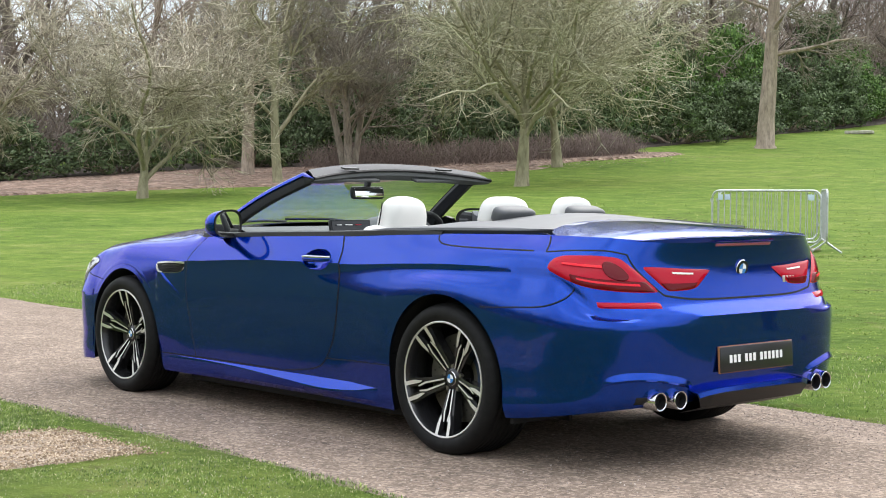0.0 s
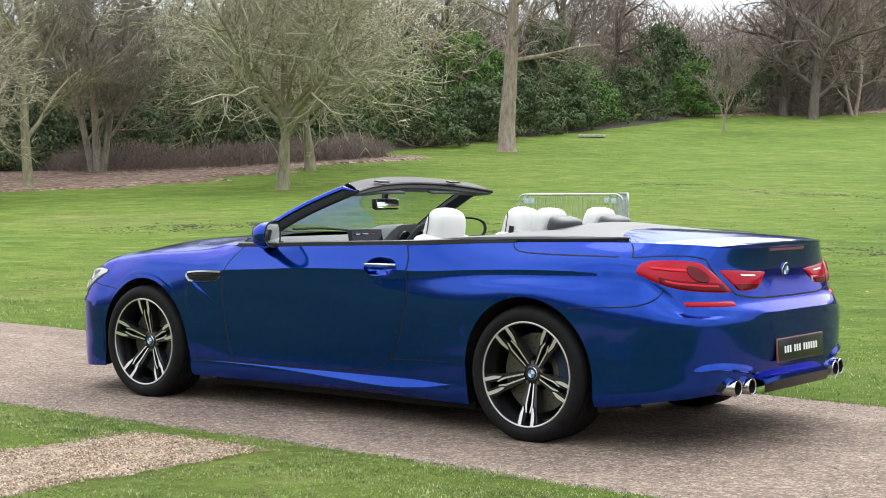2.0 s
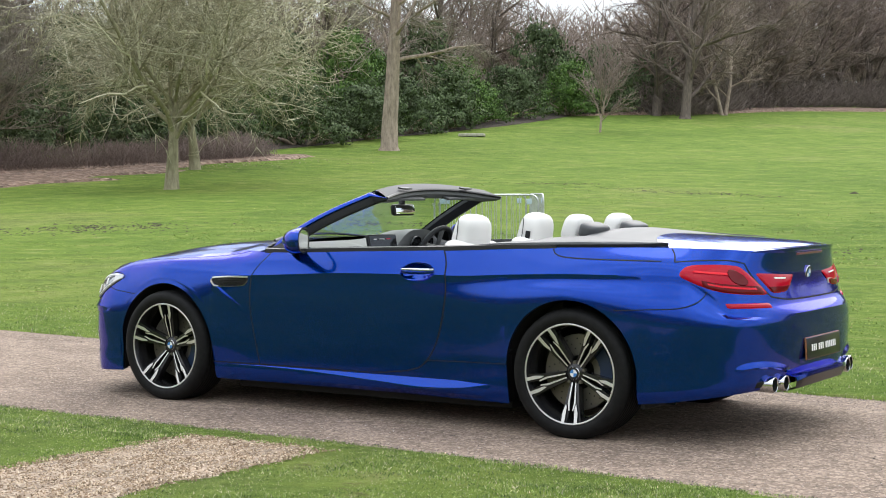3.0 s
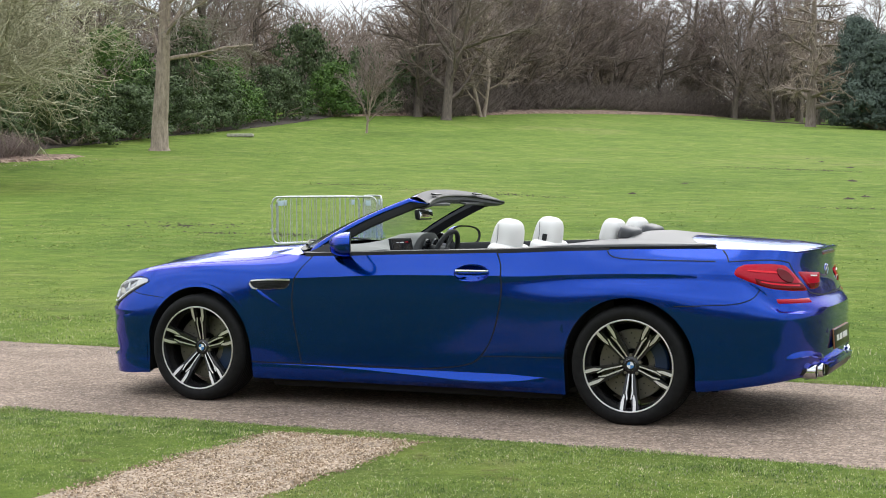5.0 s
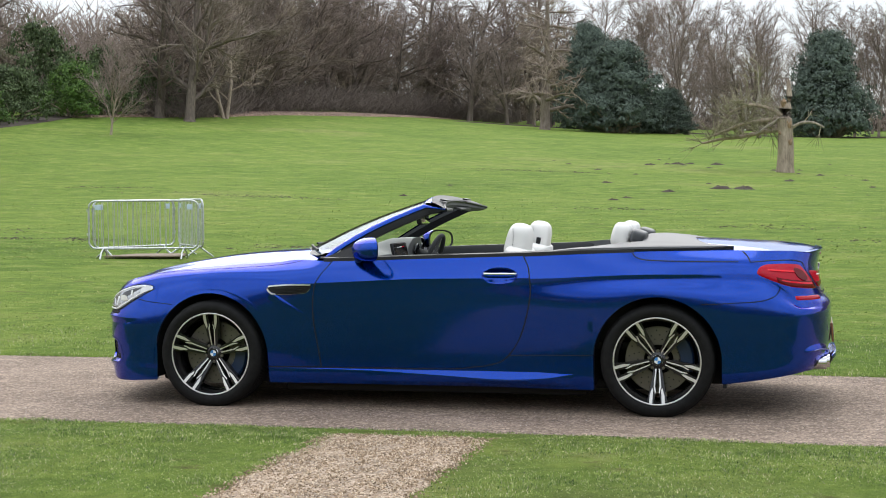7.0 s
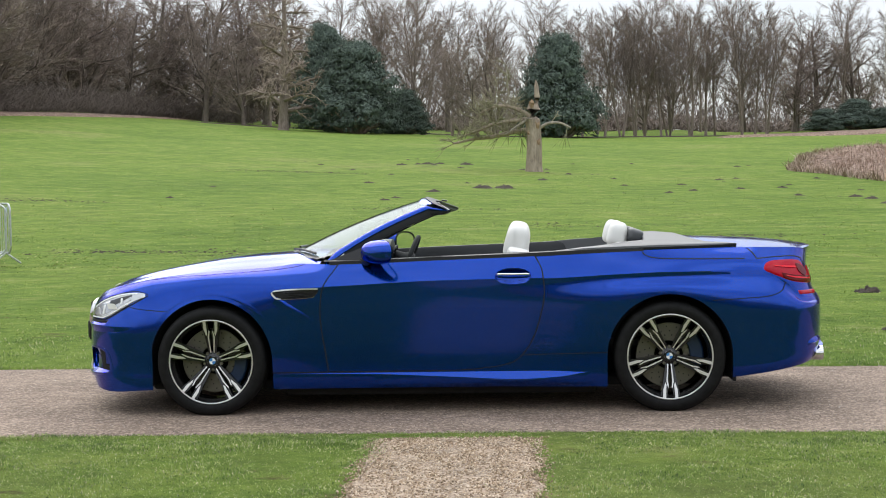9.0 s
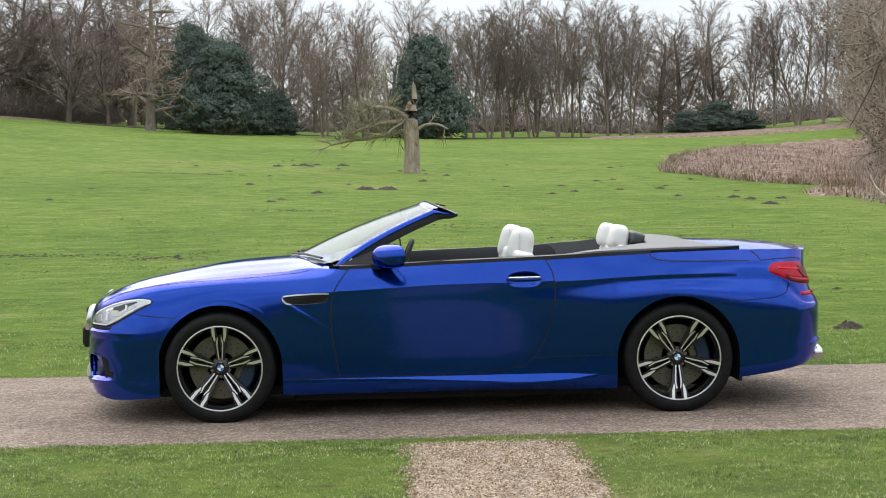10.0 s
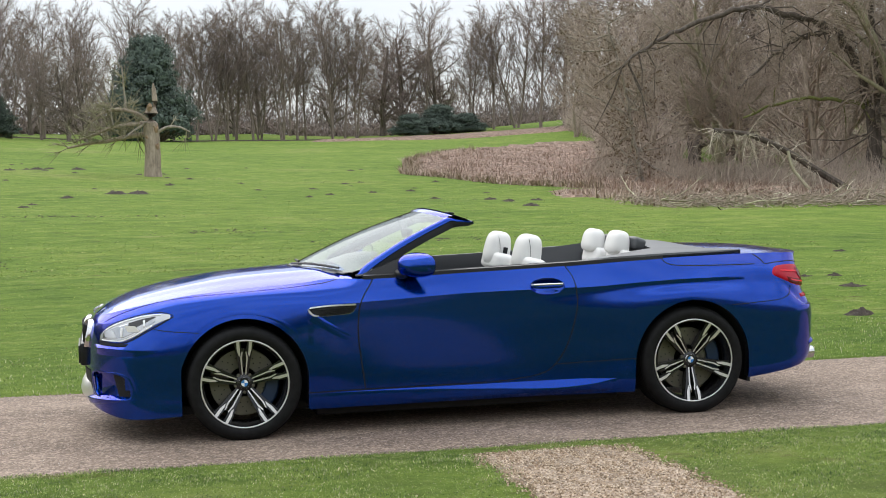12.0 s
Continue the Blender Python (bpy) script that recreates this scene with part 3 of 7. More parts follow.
ST = [s for s, a in stations()]
cowl = min(range(len(ST)), key=lambda i: abs(COLS[i][-1].x + 0.74))
boot0 = min(range(len(ST)), key=lambda i: abs(COLS[i][-1].x - 1.33))
hood_crown = curve([-2.29, -2.2, -2.02, -1.83, -1.64, -1.45, -1.26, -1.07, -0.89, -0.74], [0.735, 0.79, 0.862, 0.905, 0.94, 0.968, 0.984, 0.995, 1.004, 1.008])
deck_crown = curve([1.0, 1.26, 1.4, 1.52, 1.62, 1.75, 2.0, 2.15, 2.3, 2.372], [1.02, 1.072, 1.078, 1.068, 1.060, 1.055, 1.044, 1.034, 1.016, 0.998])
top_panel("bonnet", 0, cowl, hood_crown, PAINT, 60, raised=0.006)
top_panel("boot_lid", boot0, len(COLS) - 1, deck_crown, PAINT, power=1.8)


def panel_under():
    bm = box(bmesh.new(), (3.5, 1.4, 0.06), (-0.1, 0, 0.175), bevel=0.02)
    # an extra low pan, added to deepen the shade under the car
    box(bm, (1.96, 1.50, 0.07), (0.0, 0, 0.140), bevel=0.02)
    part("underbody", bm, GAP, car)
    for a in (AXLE_F, AXLE_R):
        for side in (1, -1):
            rows = []
            for k in range(25):
                t = math.pi * k / 24
                x, z = a + (ARCH_R + 0.002) * math.cos(t), (ARCH_ZF if a < 0 else ARCH_ZR) + (ARCH_R + 0.002) * math.sin(t)
                rows.append([Vector((x, side * (half_w(min(max(x, -1.8), 1.9)) - 0.03 - 0.36 * j / 4), z)) for j in range(5)])
            part("wheel_arch_liner", grid_mesh(rows), GAP, car)
            for end in (-1, 1):
                part("wheel_well_panel", box(bmesh.new(), (0.02, 0.36, 0.30), (a + end * (ARCH_R + 0.014), side * 0.70, 0.335)), GAP, car)
            part("wheel_well_wall", box(bmesh.new(), (2 * ARCH_R + 0.08, 0.02, 0.62), (a, side * 0.54, 0.48)), GAP, car)


panel_under()


# ---- wheels ----
DISH = 0.066        # how far the hub lies behind the rim


def blade(pts, depth, bevel=0.004):
    """A spoke blade: an outline in (x, z), machined in front, black at its sides."""
    bm = bmesh.new()
    front = [bm.verts.new((x, DISH * (1 - z / 0.255), z)) for x, z in pts]
    back = [bm.verts.new((x, DISH * (1 - z / 0.255) + depth, z)) for x, z in pts]
    f = bm.faces.new(front)
    for i in range(len(pts)):
        q = bm.faces.new((front[i], back[i], back[(i + 1) % len(pts)], front[(i + 1) % len(pts)]))
        q.material_index = 1
    bmesh.ops.recalc_face_normals(bm, faces=bm.faces)
    return bm


def roundel(name, parent, radius, m):
    """A round badge: dark ring with a quartered disc."""
    bm = lathe([(0.0, -0.003), (radius * 0.92, -0.003), (radius, 0.0), (radius, 0.006)], 32)
    badge = part(name, bm, [CHROME], parent, "round quartered badge")
    badge.matrix_local = m
    ring = part("badge_ring", lathe([(radius * 0.6, -0.0042), (radius * 0.93, -0.0042), (radius * 0.93, -0.003)], 32), BLACK_TRIM, badge)
    bm = bmesh.new()
    for q in range(4):
        c = bm.verts.new((0, -0.0045, 0))
        arc = [bm.verts.new((radius * 0.6 * math.cos(t), -0.0045, radius * 0.6 * math.sin(t))) for t in [q * math.pi / 2 + math.pi / 2 * k / 6 for k in range(7)]]
        for a, b in zip(arc, arc[1:]):
            bm.faces.new((c, a, b)).material_index = q % 2
    part("badge_disc", bm, [WHITE, BADGE_BLUE], badge, smooth=False)
    return badge


def wheel(x, side, turn, width):
    """A wheel with its tyre, forked machined spokes, disc and caliper; its outer face looks to -y before it is turned."""
    w = part("wheel", lathe([(0.256, 0.012), (0.247, 0.03), (0.238, 0.07), (0.236, 0.17), (0.25, 0.2)], 64), ALLOY_BLACK, car)
    w.matrix_local = pose(x, side * -0.0 + (-0.945 if side < 0 else 0.945), WHEEL_Z, 0, 0, 0 if side < 0 else 180)
    face = [(0.2625, 0.016), (0.271, 0.008), (0.276, 0.006), (0.288, 0.0), (0.315, 0.002), (0.331, 0.013), (0.340, 0.030), (0.3445, 0.05)]
    tread = []
    for k in range(8):
        y0 = 0.05 + (width - 0.10) * k / 7
        tread += [(0.3455, y0 - 0.009), (0.3455, y0 + 0.004), (0.338, y0 + 0.0045), (0.338, y0 + 0.009)] if k < 7 else [(0.3455, y0 - 0.009), (0.3445, y0)]
    tyre = part("tyre", lathe(face + tread + [(0.34, width - 0.03), (0.315, width - 0.004), (0.265, width - 0.015)], 96), RUBBER, w, "low-profile black tyre", sharp=35)
    part("rim", lathe([(0.251, 0.03), (0.2545, 0.016), (0.2570, 0.0095), (0.2615, 0.0080), (0.2645, 0.0095), (0.266, 0.014), (0.265, 0.02)], 80), ALLOY, w, "machined alloy rim flange", sharp=30)
    for g in range(5):
        t0 = radians(turn + 72 * g)
        for s in (1, -1):
            outer = [(s * 0.023, 0.176), (s * 0.030, 0.160), (s * 0.044, 0.203), (s * 0.047, 0.2540), (s * 0.0285, 0.2555), (s * 0.0255, 0.20)]
            inner = [(s * 0.0065, 0.05), (s * 0.0135, 0.05), (s * 0.0225, 0.155), (s * 0.0135, 0.196), (s * 0.008, 0.19), (s * 0.0135, 0.15)]
            for name, shape, at in (("spoke", outer, 0.010), ("spoke_web", inner, 0.016)):
                b = part(name, blade(shape, 0.045), [ALLOY, ALLOY_BLACK], w, "machined silver spoke with black sides", smooth=False)
                b.matrix_local = pose(0, at, 0) @ Matrix.Rotation(-(t0 - math.pi / 2), 4, "Y")
            back = [(s * 0.004, 0.05), (s * 0.024, 0.05), (s * 0.044, 0.17), (s * 0.062, 0.247), (s * 0.02, 0.249), (s * 0.012, 0.19)]
            b = part("spoke_back", blade(back, 0.05), [ALLOY_BLACK, ALLOY_BLACK], w, smooth=False)
            b.matrix_local = pose(0, 0.021, 0) @ Matrix.Rotation(-(t0 - math.pi / 2), 4, "Y")
    part("hub", lathe([(0.0, 0.066), (0.036, 0.066), (0.042, 0.07), (0.062, 0.082), (0.07, 0.13)], 40), ALLOY_BLACK, w)
    roundel("hub_badge", w, 0.034, pose(0, 0.065, 0))
    for g in range(5):
        t0 = radians(turn + 36 + 72 * g)
        bm = lathe([(0, -0.006), (0.009, -0.006), (0.011, 0.0), (0.011, 0.01)], 8)
        b = part("wheel_bolt", bm, STEEL, w)
        b.matrix_local = pose(0.056 * math.cos(t0), 0.078, 0.056 * math.sin(t0))
    disc = part("brake_disc", lathe([(0.09, 0.125), (0.2, 0.125), (0.202, 0.128), (0.202, 0.155), (0.09, 0.155)], 64), STEEL, w, "drilled steel brake disc")
    for ring_r, n, off in ((0.125, 18, 0), (0.15, 18, 0.12), (0.178, 18, 0.24)):
        for k in range(n):
            t0 = 2 * math.pi * k / n + off
            h = new("disc_hole", HOLE_MESH)
            h.parent = disc
            h.matrix_local = pose(ring_r * math.cos(t0), 0.1242, ring_r * math.sin(t0))
    cal_turn = -20 if x < 0 else 12
    rows = []
    for k in range(13):
        t0 = radians(cal_turn - 32 + 64 * k / 12)
        rows.append([Vector((r * math.cos(t0), y, r * math.sin(t0))) for r, y in ((0.13, 0.12), (0.135, 0.106), (0.205, 0.10), (0.216, 0.11), (0.216, 0.17))])
    part("brake_caliper", grid_mesh(rows), CALIPER, w, "blue brake caliper")
    return w


hole_bm = lathe([(0.0, 0.0), (0.0042, 0.0)], 8)
HOLE_MESH = bpy.data.meshes.new("disc_hole")
hole_bm.to_mesh(HOLE_MESH)
hole_bm.free()
HOLE_MESH.materials.append(GAP)
wheel(AXLE_F, -1, 90, 0.265)
wheel(AXLE_R, -1, -90, 0.295)
wheel(AXLE_F, 1, 90, 0.265)
wheel(AXLE_R, 1, -90, 0.295)


# ---- the car's details ----
OUTLINES = {}


def outline(s):
    """The flank's outline at a station, kept once worked out: heights and points."""
    key = round(s, 4)
    if key not in OUTLINES:
        pts = section(key)
        dense = [profile(key, pts, 7 * k / 56) for k in range(57)] + [profile(key, pts, 7 + 2 * k / 20) for k in range(1, 21)]
        OUTLINES[key] = ([p.z for p in dense], dense)
    return OUTLINES[key]


def surf(s, z):
    """The flank's point at station s and height z."""
    zs, dense = outline(s)
    if z <= zs[0]:
        return dense[0].copy()
    for i in range(len(zs) - 1):
        if zs[i] <= z <= zs[i + 1]:
            return dense[i].lerp(dense[i + 1], (z - zs[i]) / max(1e-9, zs[i + 1] - zs[i]))
    return dense[-1].copy()


def out_of(s, z):
    """The flank's outward direction there."""
    a = surf(round(s, 2) + 0.01, z) - surf(round(s, 2) - 0.01, z)
    b = surf(s, z + 0.008) - surf(s, z - 0.008)
    n = a.cross(b)
    if n.y < 0 and abs(n.y) > abs(n.x):
        n = -n
    elif abs(n.x) >= abs(n.y) and n.x * s < 0:
        n = -n
    return n.normalized()


def on_flank(s, z, lift, side):
    p = surf(s, z) + out_of(s, z) * lift
    return Vector((p.x, p.y * side, p.z))


def strip(pts, normals, width, thick=0.0):
    """A flat band along points, lying across the given normals."""
    rows = []
    for i, p in enumerate(pts):
        d = (pts[min(i + 1, len(pts) - 1)] - pts[max(i - 1, 0)]).normalized()
        a = d.cross(normals[i]).normalized() * width / 2
        rows.append([p - a - normals[i] * thick, p - a, p + a, p + a - normals[i] * thick] if thick else [p - a, p + a])
    return grid_mesh(rows)


def dense_path(pts, n=10):
    pts = [Vector(p) for p in pts]
    return [along(pts, (len(pts) - 1) * k / (n * (len(pts) - 1))) for k in range(n * (len(pts) - 1) + 1)]


def gap(path, side, width=0.0075, name="panel_gap", mat=None, lift=0.0012):
    """A shut line drawn along (station, height) pairs on one flank."""
    pts, ns = [], []
    for p in dense_path([(a, b, 0) for a, b in path], 8):
        n = out_of(p.x, p.y)
        q = surf(p.x, p.y) + n * lift
        pts.append(Vector((q.x, q.y * side, q.z)))
        ns.append(Vector((n.x, n.y * side, n.z)))
    return part(name, strip(pts, ns, width), mat or GAP, car, sharp=0)


def patch(name, zlo, zhi, s0, s1, side, mat, lift=0.004, cols=24, rows=10, label="", parent=None, skew=(0.0, 0.0)):
    """A lens or plate lying on the flank between two curves of height, domed at its middle and turned in at its edge."""
    g = []
    for i in range(cols + 1):
        s = s0 + (s1 - s0) * i / cols
        a, b = zlo(s), zhi(s)
        r = []
        for j in range(rows + 1):
            edge = 1.0 if 0 < i < cols and 0 < j < rows else -0.6
            lean_s = (skew[0] * (1 - i / cols) + skew[1] * i / cols) * (0.5 - j / rows)
            r.append(on_flank(s + lean_s, a + (b - a) * j / rows, lift * edge, side))
        g.append(r)
    return part(name, grid_mesh(g, side < 0), mat, parent or car, label, sharp=50)


MOUTH = []


def in_mouth(p):
    """Whether a point of the nose lies inside the intake's opening."""
    if not MOUTH:
        for i in range(60):
            s = -2.53 + 0.44 * i / 59
            for j in range(17):
                z = 0.345 + 0.076 * (j / 8 - 1)
                u = (s + 2.315 + 0.35 * (z - 0.345)) / 0.205
                if abs(u) < 0.98:
                    MOUTH.append(surf(s, z))
    return any((Vector((p.x, abs(p.y), p.z)) - q).length < 0.0095 for q in MOUTH)


CUP = (0.468, 0.853, 0.112, 0.052)      # the cup behind the handle: x, z, half its length and height


def punch(bm, side, grow, lift):
    """Cuts the cup's opening out of a panel and draws the rim of the hole to the cup's outline."""
    def off(v):
        return math.hypot((v.co.x - CUP[0]) / (CUP[2] * grow), (v.co.z - CUP[1]) / (CUP[3] * grow))
    inside = {v for v in bm.verts if v.co.y * side > 0.7 and off(v) < 1}
    bmesh.ops.delete(bm, geom=[f for f in bm.faces if all(v in inside for v in f.verts)], context="FACES")
    for v in [v for v in bm.verts if v.co.y * side > 0.7 and off(v) < 1]:
        k = 1 / max(off(v), 0.05)
        v.co = on_flank(CUP[0] + (v.co.x - CUP[0]) * k, CUP[1] + (v.co.z - CUP[1]) * k, lift, side)


door_front = curve([0.272, 0.33, 0.64, 0.78, 0.85, 0.925, 0.945], [-0.693, -0.70, -0.735, -0.722, -0.688, -0.632, -0.62])
door_rear = curve([0.272, 0.285, 0.295, 0.322, 0.384, 0.471, 0.611, 0.751, 0.891, 0.98], [0.10, 0.27, 0.356, 0.461, 0.533, 0.587, 0.634, 0.659, 0.645, 0.60])
for side in (1, -1):
    # door skin between its shut lines
    g = []
    rows_n = 34
    for j in range(rows_n + 1):
        f = j / rows_n
        r = []
        for i in range(37):
            # the crease is kept on one row
            zc, zt = 0, 0
            x0 = 0.0
            u = i / 36
            za = 0.274
            for _ in range(4):
                zc = line_crease[1](x0)
                zt = line_edge[1](x0) - 0.002
                z = za + (zc - za) * (f / 0.7) if f <= 0.7 else zc + (zt - zc) * (f - 0.7) / 0.3
                x0 = door_front(z) + 0.004 + (door_rear(z) - door_front(z) - 0.008) * u
            r.append(on_flank(x0, z, 0.0022, side))
        g.append(r)
    skin = grid_mesh(g, side > 0)
    punch(skin, side, 1.0, 0.0022)
    door = part("door", skin, PAINT, car, sharp=28)
    shell = bmesh.new()
    shell.from_mesh(SIDE_BODY[side].data)
    punch(shell, side, 1.12, 0.0)
    shell.to_mesh(SIDE_BODY[side].data)
    shell.free()
    n = 16
    gap([(door_front(0.274 + 0.668 * k / n), 0.274 + 0.668 * k / n) for k in range(n + 1)], side)
    gap([(door_rear(z), z) for z in (0.285, 0.295, 0.322, 0.384, 0.471, 0.55, 0.611, 0.68, 0.751, 0.82, 0.891, 0.94, 0.972)], side)
    gap([(-1.05, 0.268), (-0.7, 0.270), (-0.3, 0.270), (0.0, 0.271), (0.2, 0.276), (0.30, 0.288)], side, 0.006)
    gap([(0.50, 0.362), (0.7, 0.368), (0.9, 0.372), (1.045, 0.375)], side, 0.0045)
    gap([(1.27, 0.990), (1.29, 0.968), (1.34, 0.952), (1.45, 0.945), (1.65, 0.941), (1.90, 0.939)], side, 0.007)
    gap([(1.935, 0.937), (1.925, 0.965), (1.905, 1.0)], side, 0.007)
    gap([(1.69, 0.690), (1.80, 0.694), (1.92, 0.702), (2.0, 0.716), (2.07, 0.745), (2.11, 0.790)], side, 0.0045, lift=0.004)
    gap([(-1.925, 0.690), (-1.85, 0.676), (-1.76, 0.665), (-1.69, 0.660)], side, 0.0045)
    # handle in its cup
    cup = []
    for r_k, deep in ((1.06, 0.001), (1.0, 0.003), (0.97, -0.001), (0.85, -0.012), (0.6, -0.025), (0.3, -0.031), (0.02, -0.032)):
        cup.append([on_flank(CUP[0] + CUP[2] * r_k * math.cos(2 * math.pi * i / 32), CUP[1] + CUP[3] * r_k * math.sin(2 * math.pi * i / 32), deep, side) for i in range(33)])
    part("handle_cup", grid_mesh(cup, side > 0), PAINT, door)
    h = []
    for i in range(17):
        t = -1 + 2 * i / 16
        x = 0.468 + 0.108 * t
        b = on_flank(x, 0.859, 0.0, side)
        k = math.sqrt(max(0.0, 1 - t ** 4))
        h.append([b + Vector((0, side * (0.004 + 0.036 * k * a), 0.017 * c * (0.35 + 0.65 * k))) for a, c in ((0.1, 1), (0.8, 0.9), (1.0, 0.2), (1.0, -0.5), (0.75, -1.0), (0.1, -0.9))])
    part("door_handle", grid_mesh(h, side < 0), PAINT, door)
    h = []
    for i in range(17):
        t = -1 + 2 * i / 16
        b = on_flank(0.468 + 0.108 * t, 0.862, 0.0, side)
        k = math.sqrt(max(0.0, 1 - t ** 4))
        h.append([b + Vector((0, side * (0.008 + 0.0375 * k * a), 0.008 * c)) for a, c in ((0.85, 1.5), (1.02, 1.1), (1.04, 0.6), (1.03, 0.2))])
    part("handle_strip", grid_mesh(h, side < 0), CHROME, door, "bright metal strip on the handle")
    # belt trim
    b = []
    for k in range(61):
        x = -0.68 + 1.96 * k / 60
        e = section(x)[-1]
        w = 0.024 if x < 0.95 else 0.024 - 0.012 * (x - 0.95) / 0.33
        b.append([Vector((x, side * (e.y + 0.004), e.z - 0.004)), Vector((x, side * (e.y + 0.001), e.z + w * 0.8)), Vector((x, side * (e.y - 0.012), e.z + w)), Vector((x, side * (e.y - 0.05), e.z + w * 0.9)), Vector((x, side * (e.y - 0.055), e.z - 0.1))])
    part("belt_trim", grid_mesh(b, side > 0), BLACK_TRIM, car)
    # vent in the wing
    v_hi = curve([-1.045, -1.02, -0.75, -0.735], [0.765, 0.785, 0.797, 0.795])
    v_lo = curve([-1.045, -1.0, -0.78, -0.735], [0.762, 0.728, 0.738, 0.785])
    vent = patch("wing_vent", v_lo, v_hi, -1.045, -0.737, side, GAP, 0.003, 20, 6, "black slatted vent with a bright outline")
    patch("vent_strip", lambda s: v_hi(s) - 0.010, lambda s: v_hi(s) + 0.002, -1.035, -0.74, side, ALLOY, 0.009, 24, 6, "bright metal vent strip", vent)
    patch("vent_inlay", lambda s: v_hi(s) - 0.026, lambda s: v_hi(s) - 0.012, -0.985, -0.76, side, BLACK_TRIM, 0.007, 16, 4, "gloss black inlay", vent)
    patch("vent_tip", v_lo, lambda s: v_lo(s) + 0.010 + 0.016 * max(0, -0.985 - s) / 0.05, -1.04, -0.972, side, ALLOY, 0.008, 10, 6, "", vent)
    patch("vent_outline", v_lo, lambda s: v_lo(s) + 0.0045, -0.98, -0.745, side, CHROME, 0.006, 20, 3, "", vent)
    for k in range(3):
        patch("vent_slat", lambda s, k=k: v_lo(s) + 0.009 + 0.009 * k, lambda s, k=k: v_lo(s) + 0.012 + 0.009 * k, -0.955, -0.78, side, BLACK_TRIM, 0.006, 8, 2, "", vent)
    # crease that runs down and back from the vent
    r = []
    for k in range(13):
        f = k / 12
        x, z = -1.01 + 0.235 * f, 0.735 - 0.15 * f
        h = 0.006 * (1 - f) ** 0.8
        r.append([on_flank(x - 0.025, z - 0.034, -0.001, side), on_flank(x - 0.004, z - 0.006, h, side), on_flank(x + 0.004, z + 0.006, h, side), on_flank(x + 0.012, z + 0.016, -0.001, side)])
    part("wing_crease", grid_mesh(r, side > 0), PAINT, car, sharp=25)

# rolled edge of the front wheel arches
for side in (1, -1):
    rows = []
    for i in range(49):
        t = math.radians(38 + 108 * i / 48)
        ends = min(1.0, i / 10, (48 - i) / 10)
        rows.append([on_flank(AXLE_F + (ARCH_R + d) * math.cos(t), ARCH_ZF + (ARCH_R + d) * math.sin(t), l, side) for d, l in ((0.056, -0.0004), (0.046, 0.0006), (0.034, 0.0010 * ends), (0.018, -0.0004 * ends), (0.001, -0.007 * ends + 0.0003))])
    part("arch_edge", grid_mesh(rows, side < 0), PAINT, car, sharp=30)

# black bonnet and boot shut lines
def top_line(pts, name="panel_gap", width=0.005):
    path = dense_path(pts, 10)
    return part(name, strip(path, [Vector((0, 0, 1))] * len(path), width), GAP, car, sharp=0)


def top_z(x, y, crown, power=1.8):
    e = section(x)[-1]
    return e.z + (crown(x) - e.z) * (1 - min(1, abs(y) / e.y) ** power)


for side in (1, -1):
    gap([(-2.36 + 0.0, 0.725), (-2.2, 0.775), (-2.05, 0.81), (-1.9, 0.842), (-1.7, 0.868), (-1.4, 0.887), (-1.1, 0.905), (-0.93, 0.922), (-0.84, 0.94)], side, 0.0045)
    path = [(x, side * y, top_z(x, y, deck_crown) + 0.0015) for x, y in ((1.905, 0.735), (1.86, 0.71), (1.80, 0.69), (1.70, 0.55), (1.63, 0.3), (1.62, 0.0))]
    top_line(path)


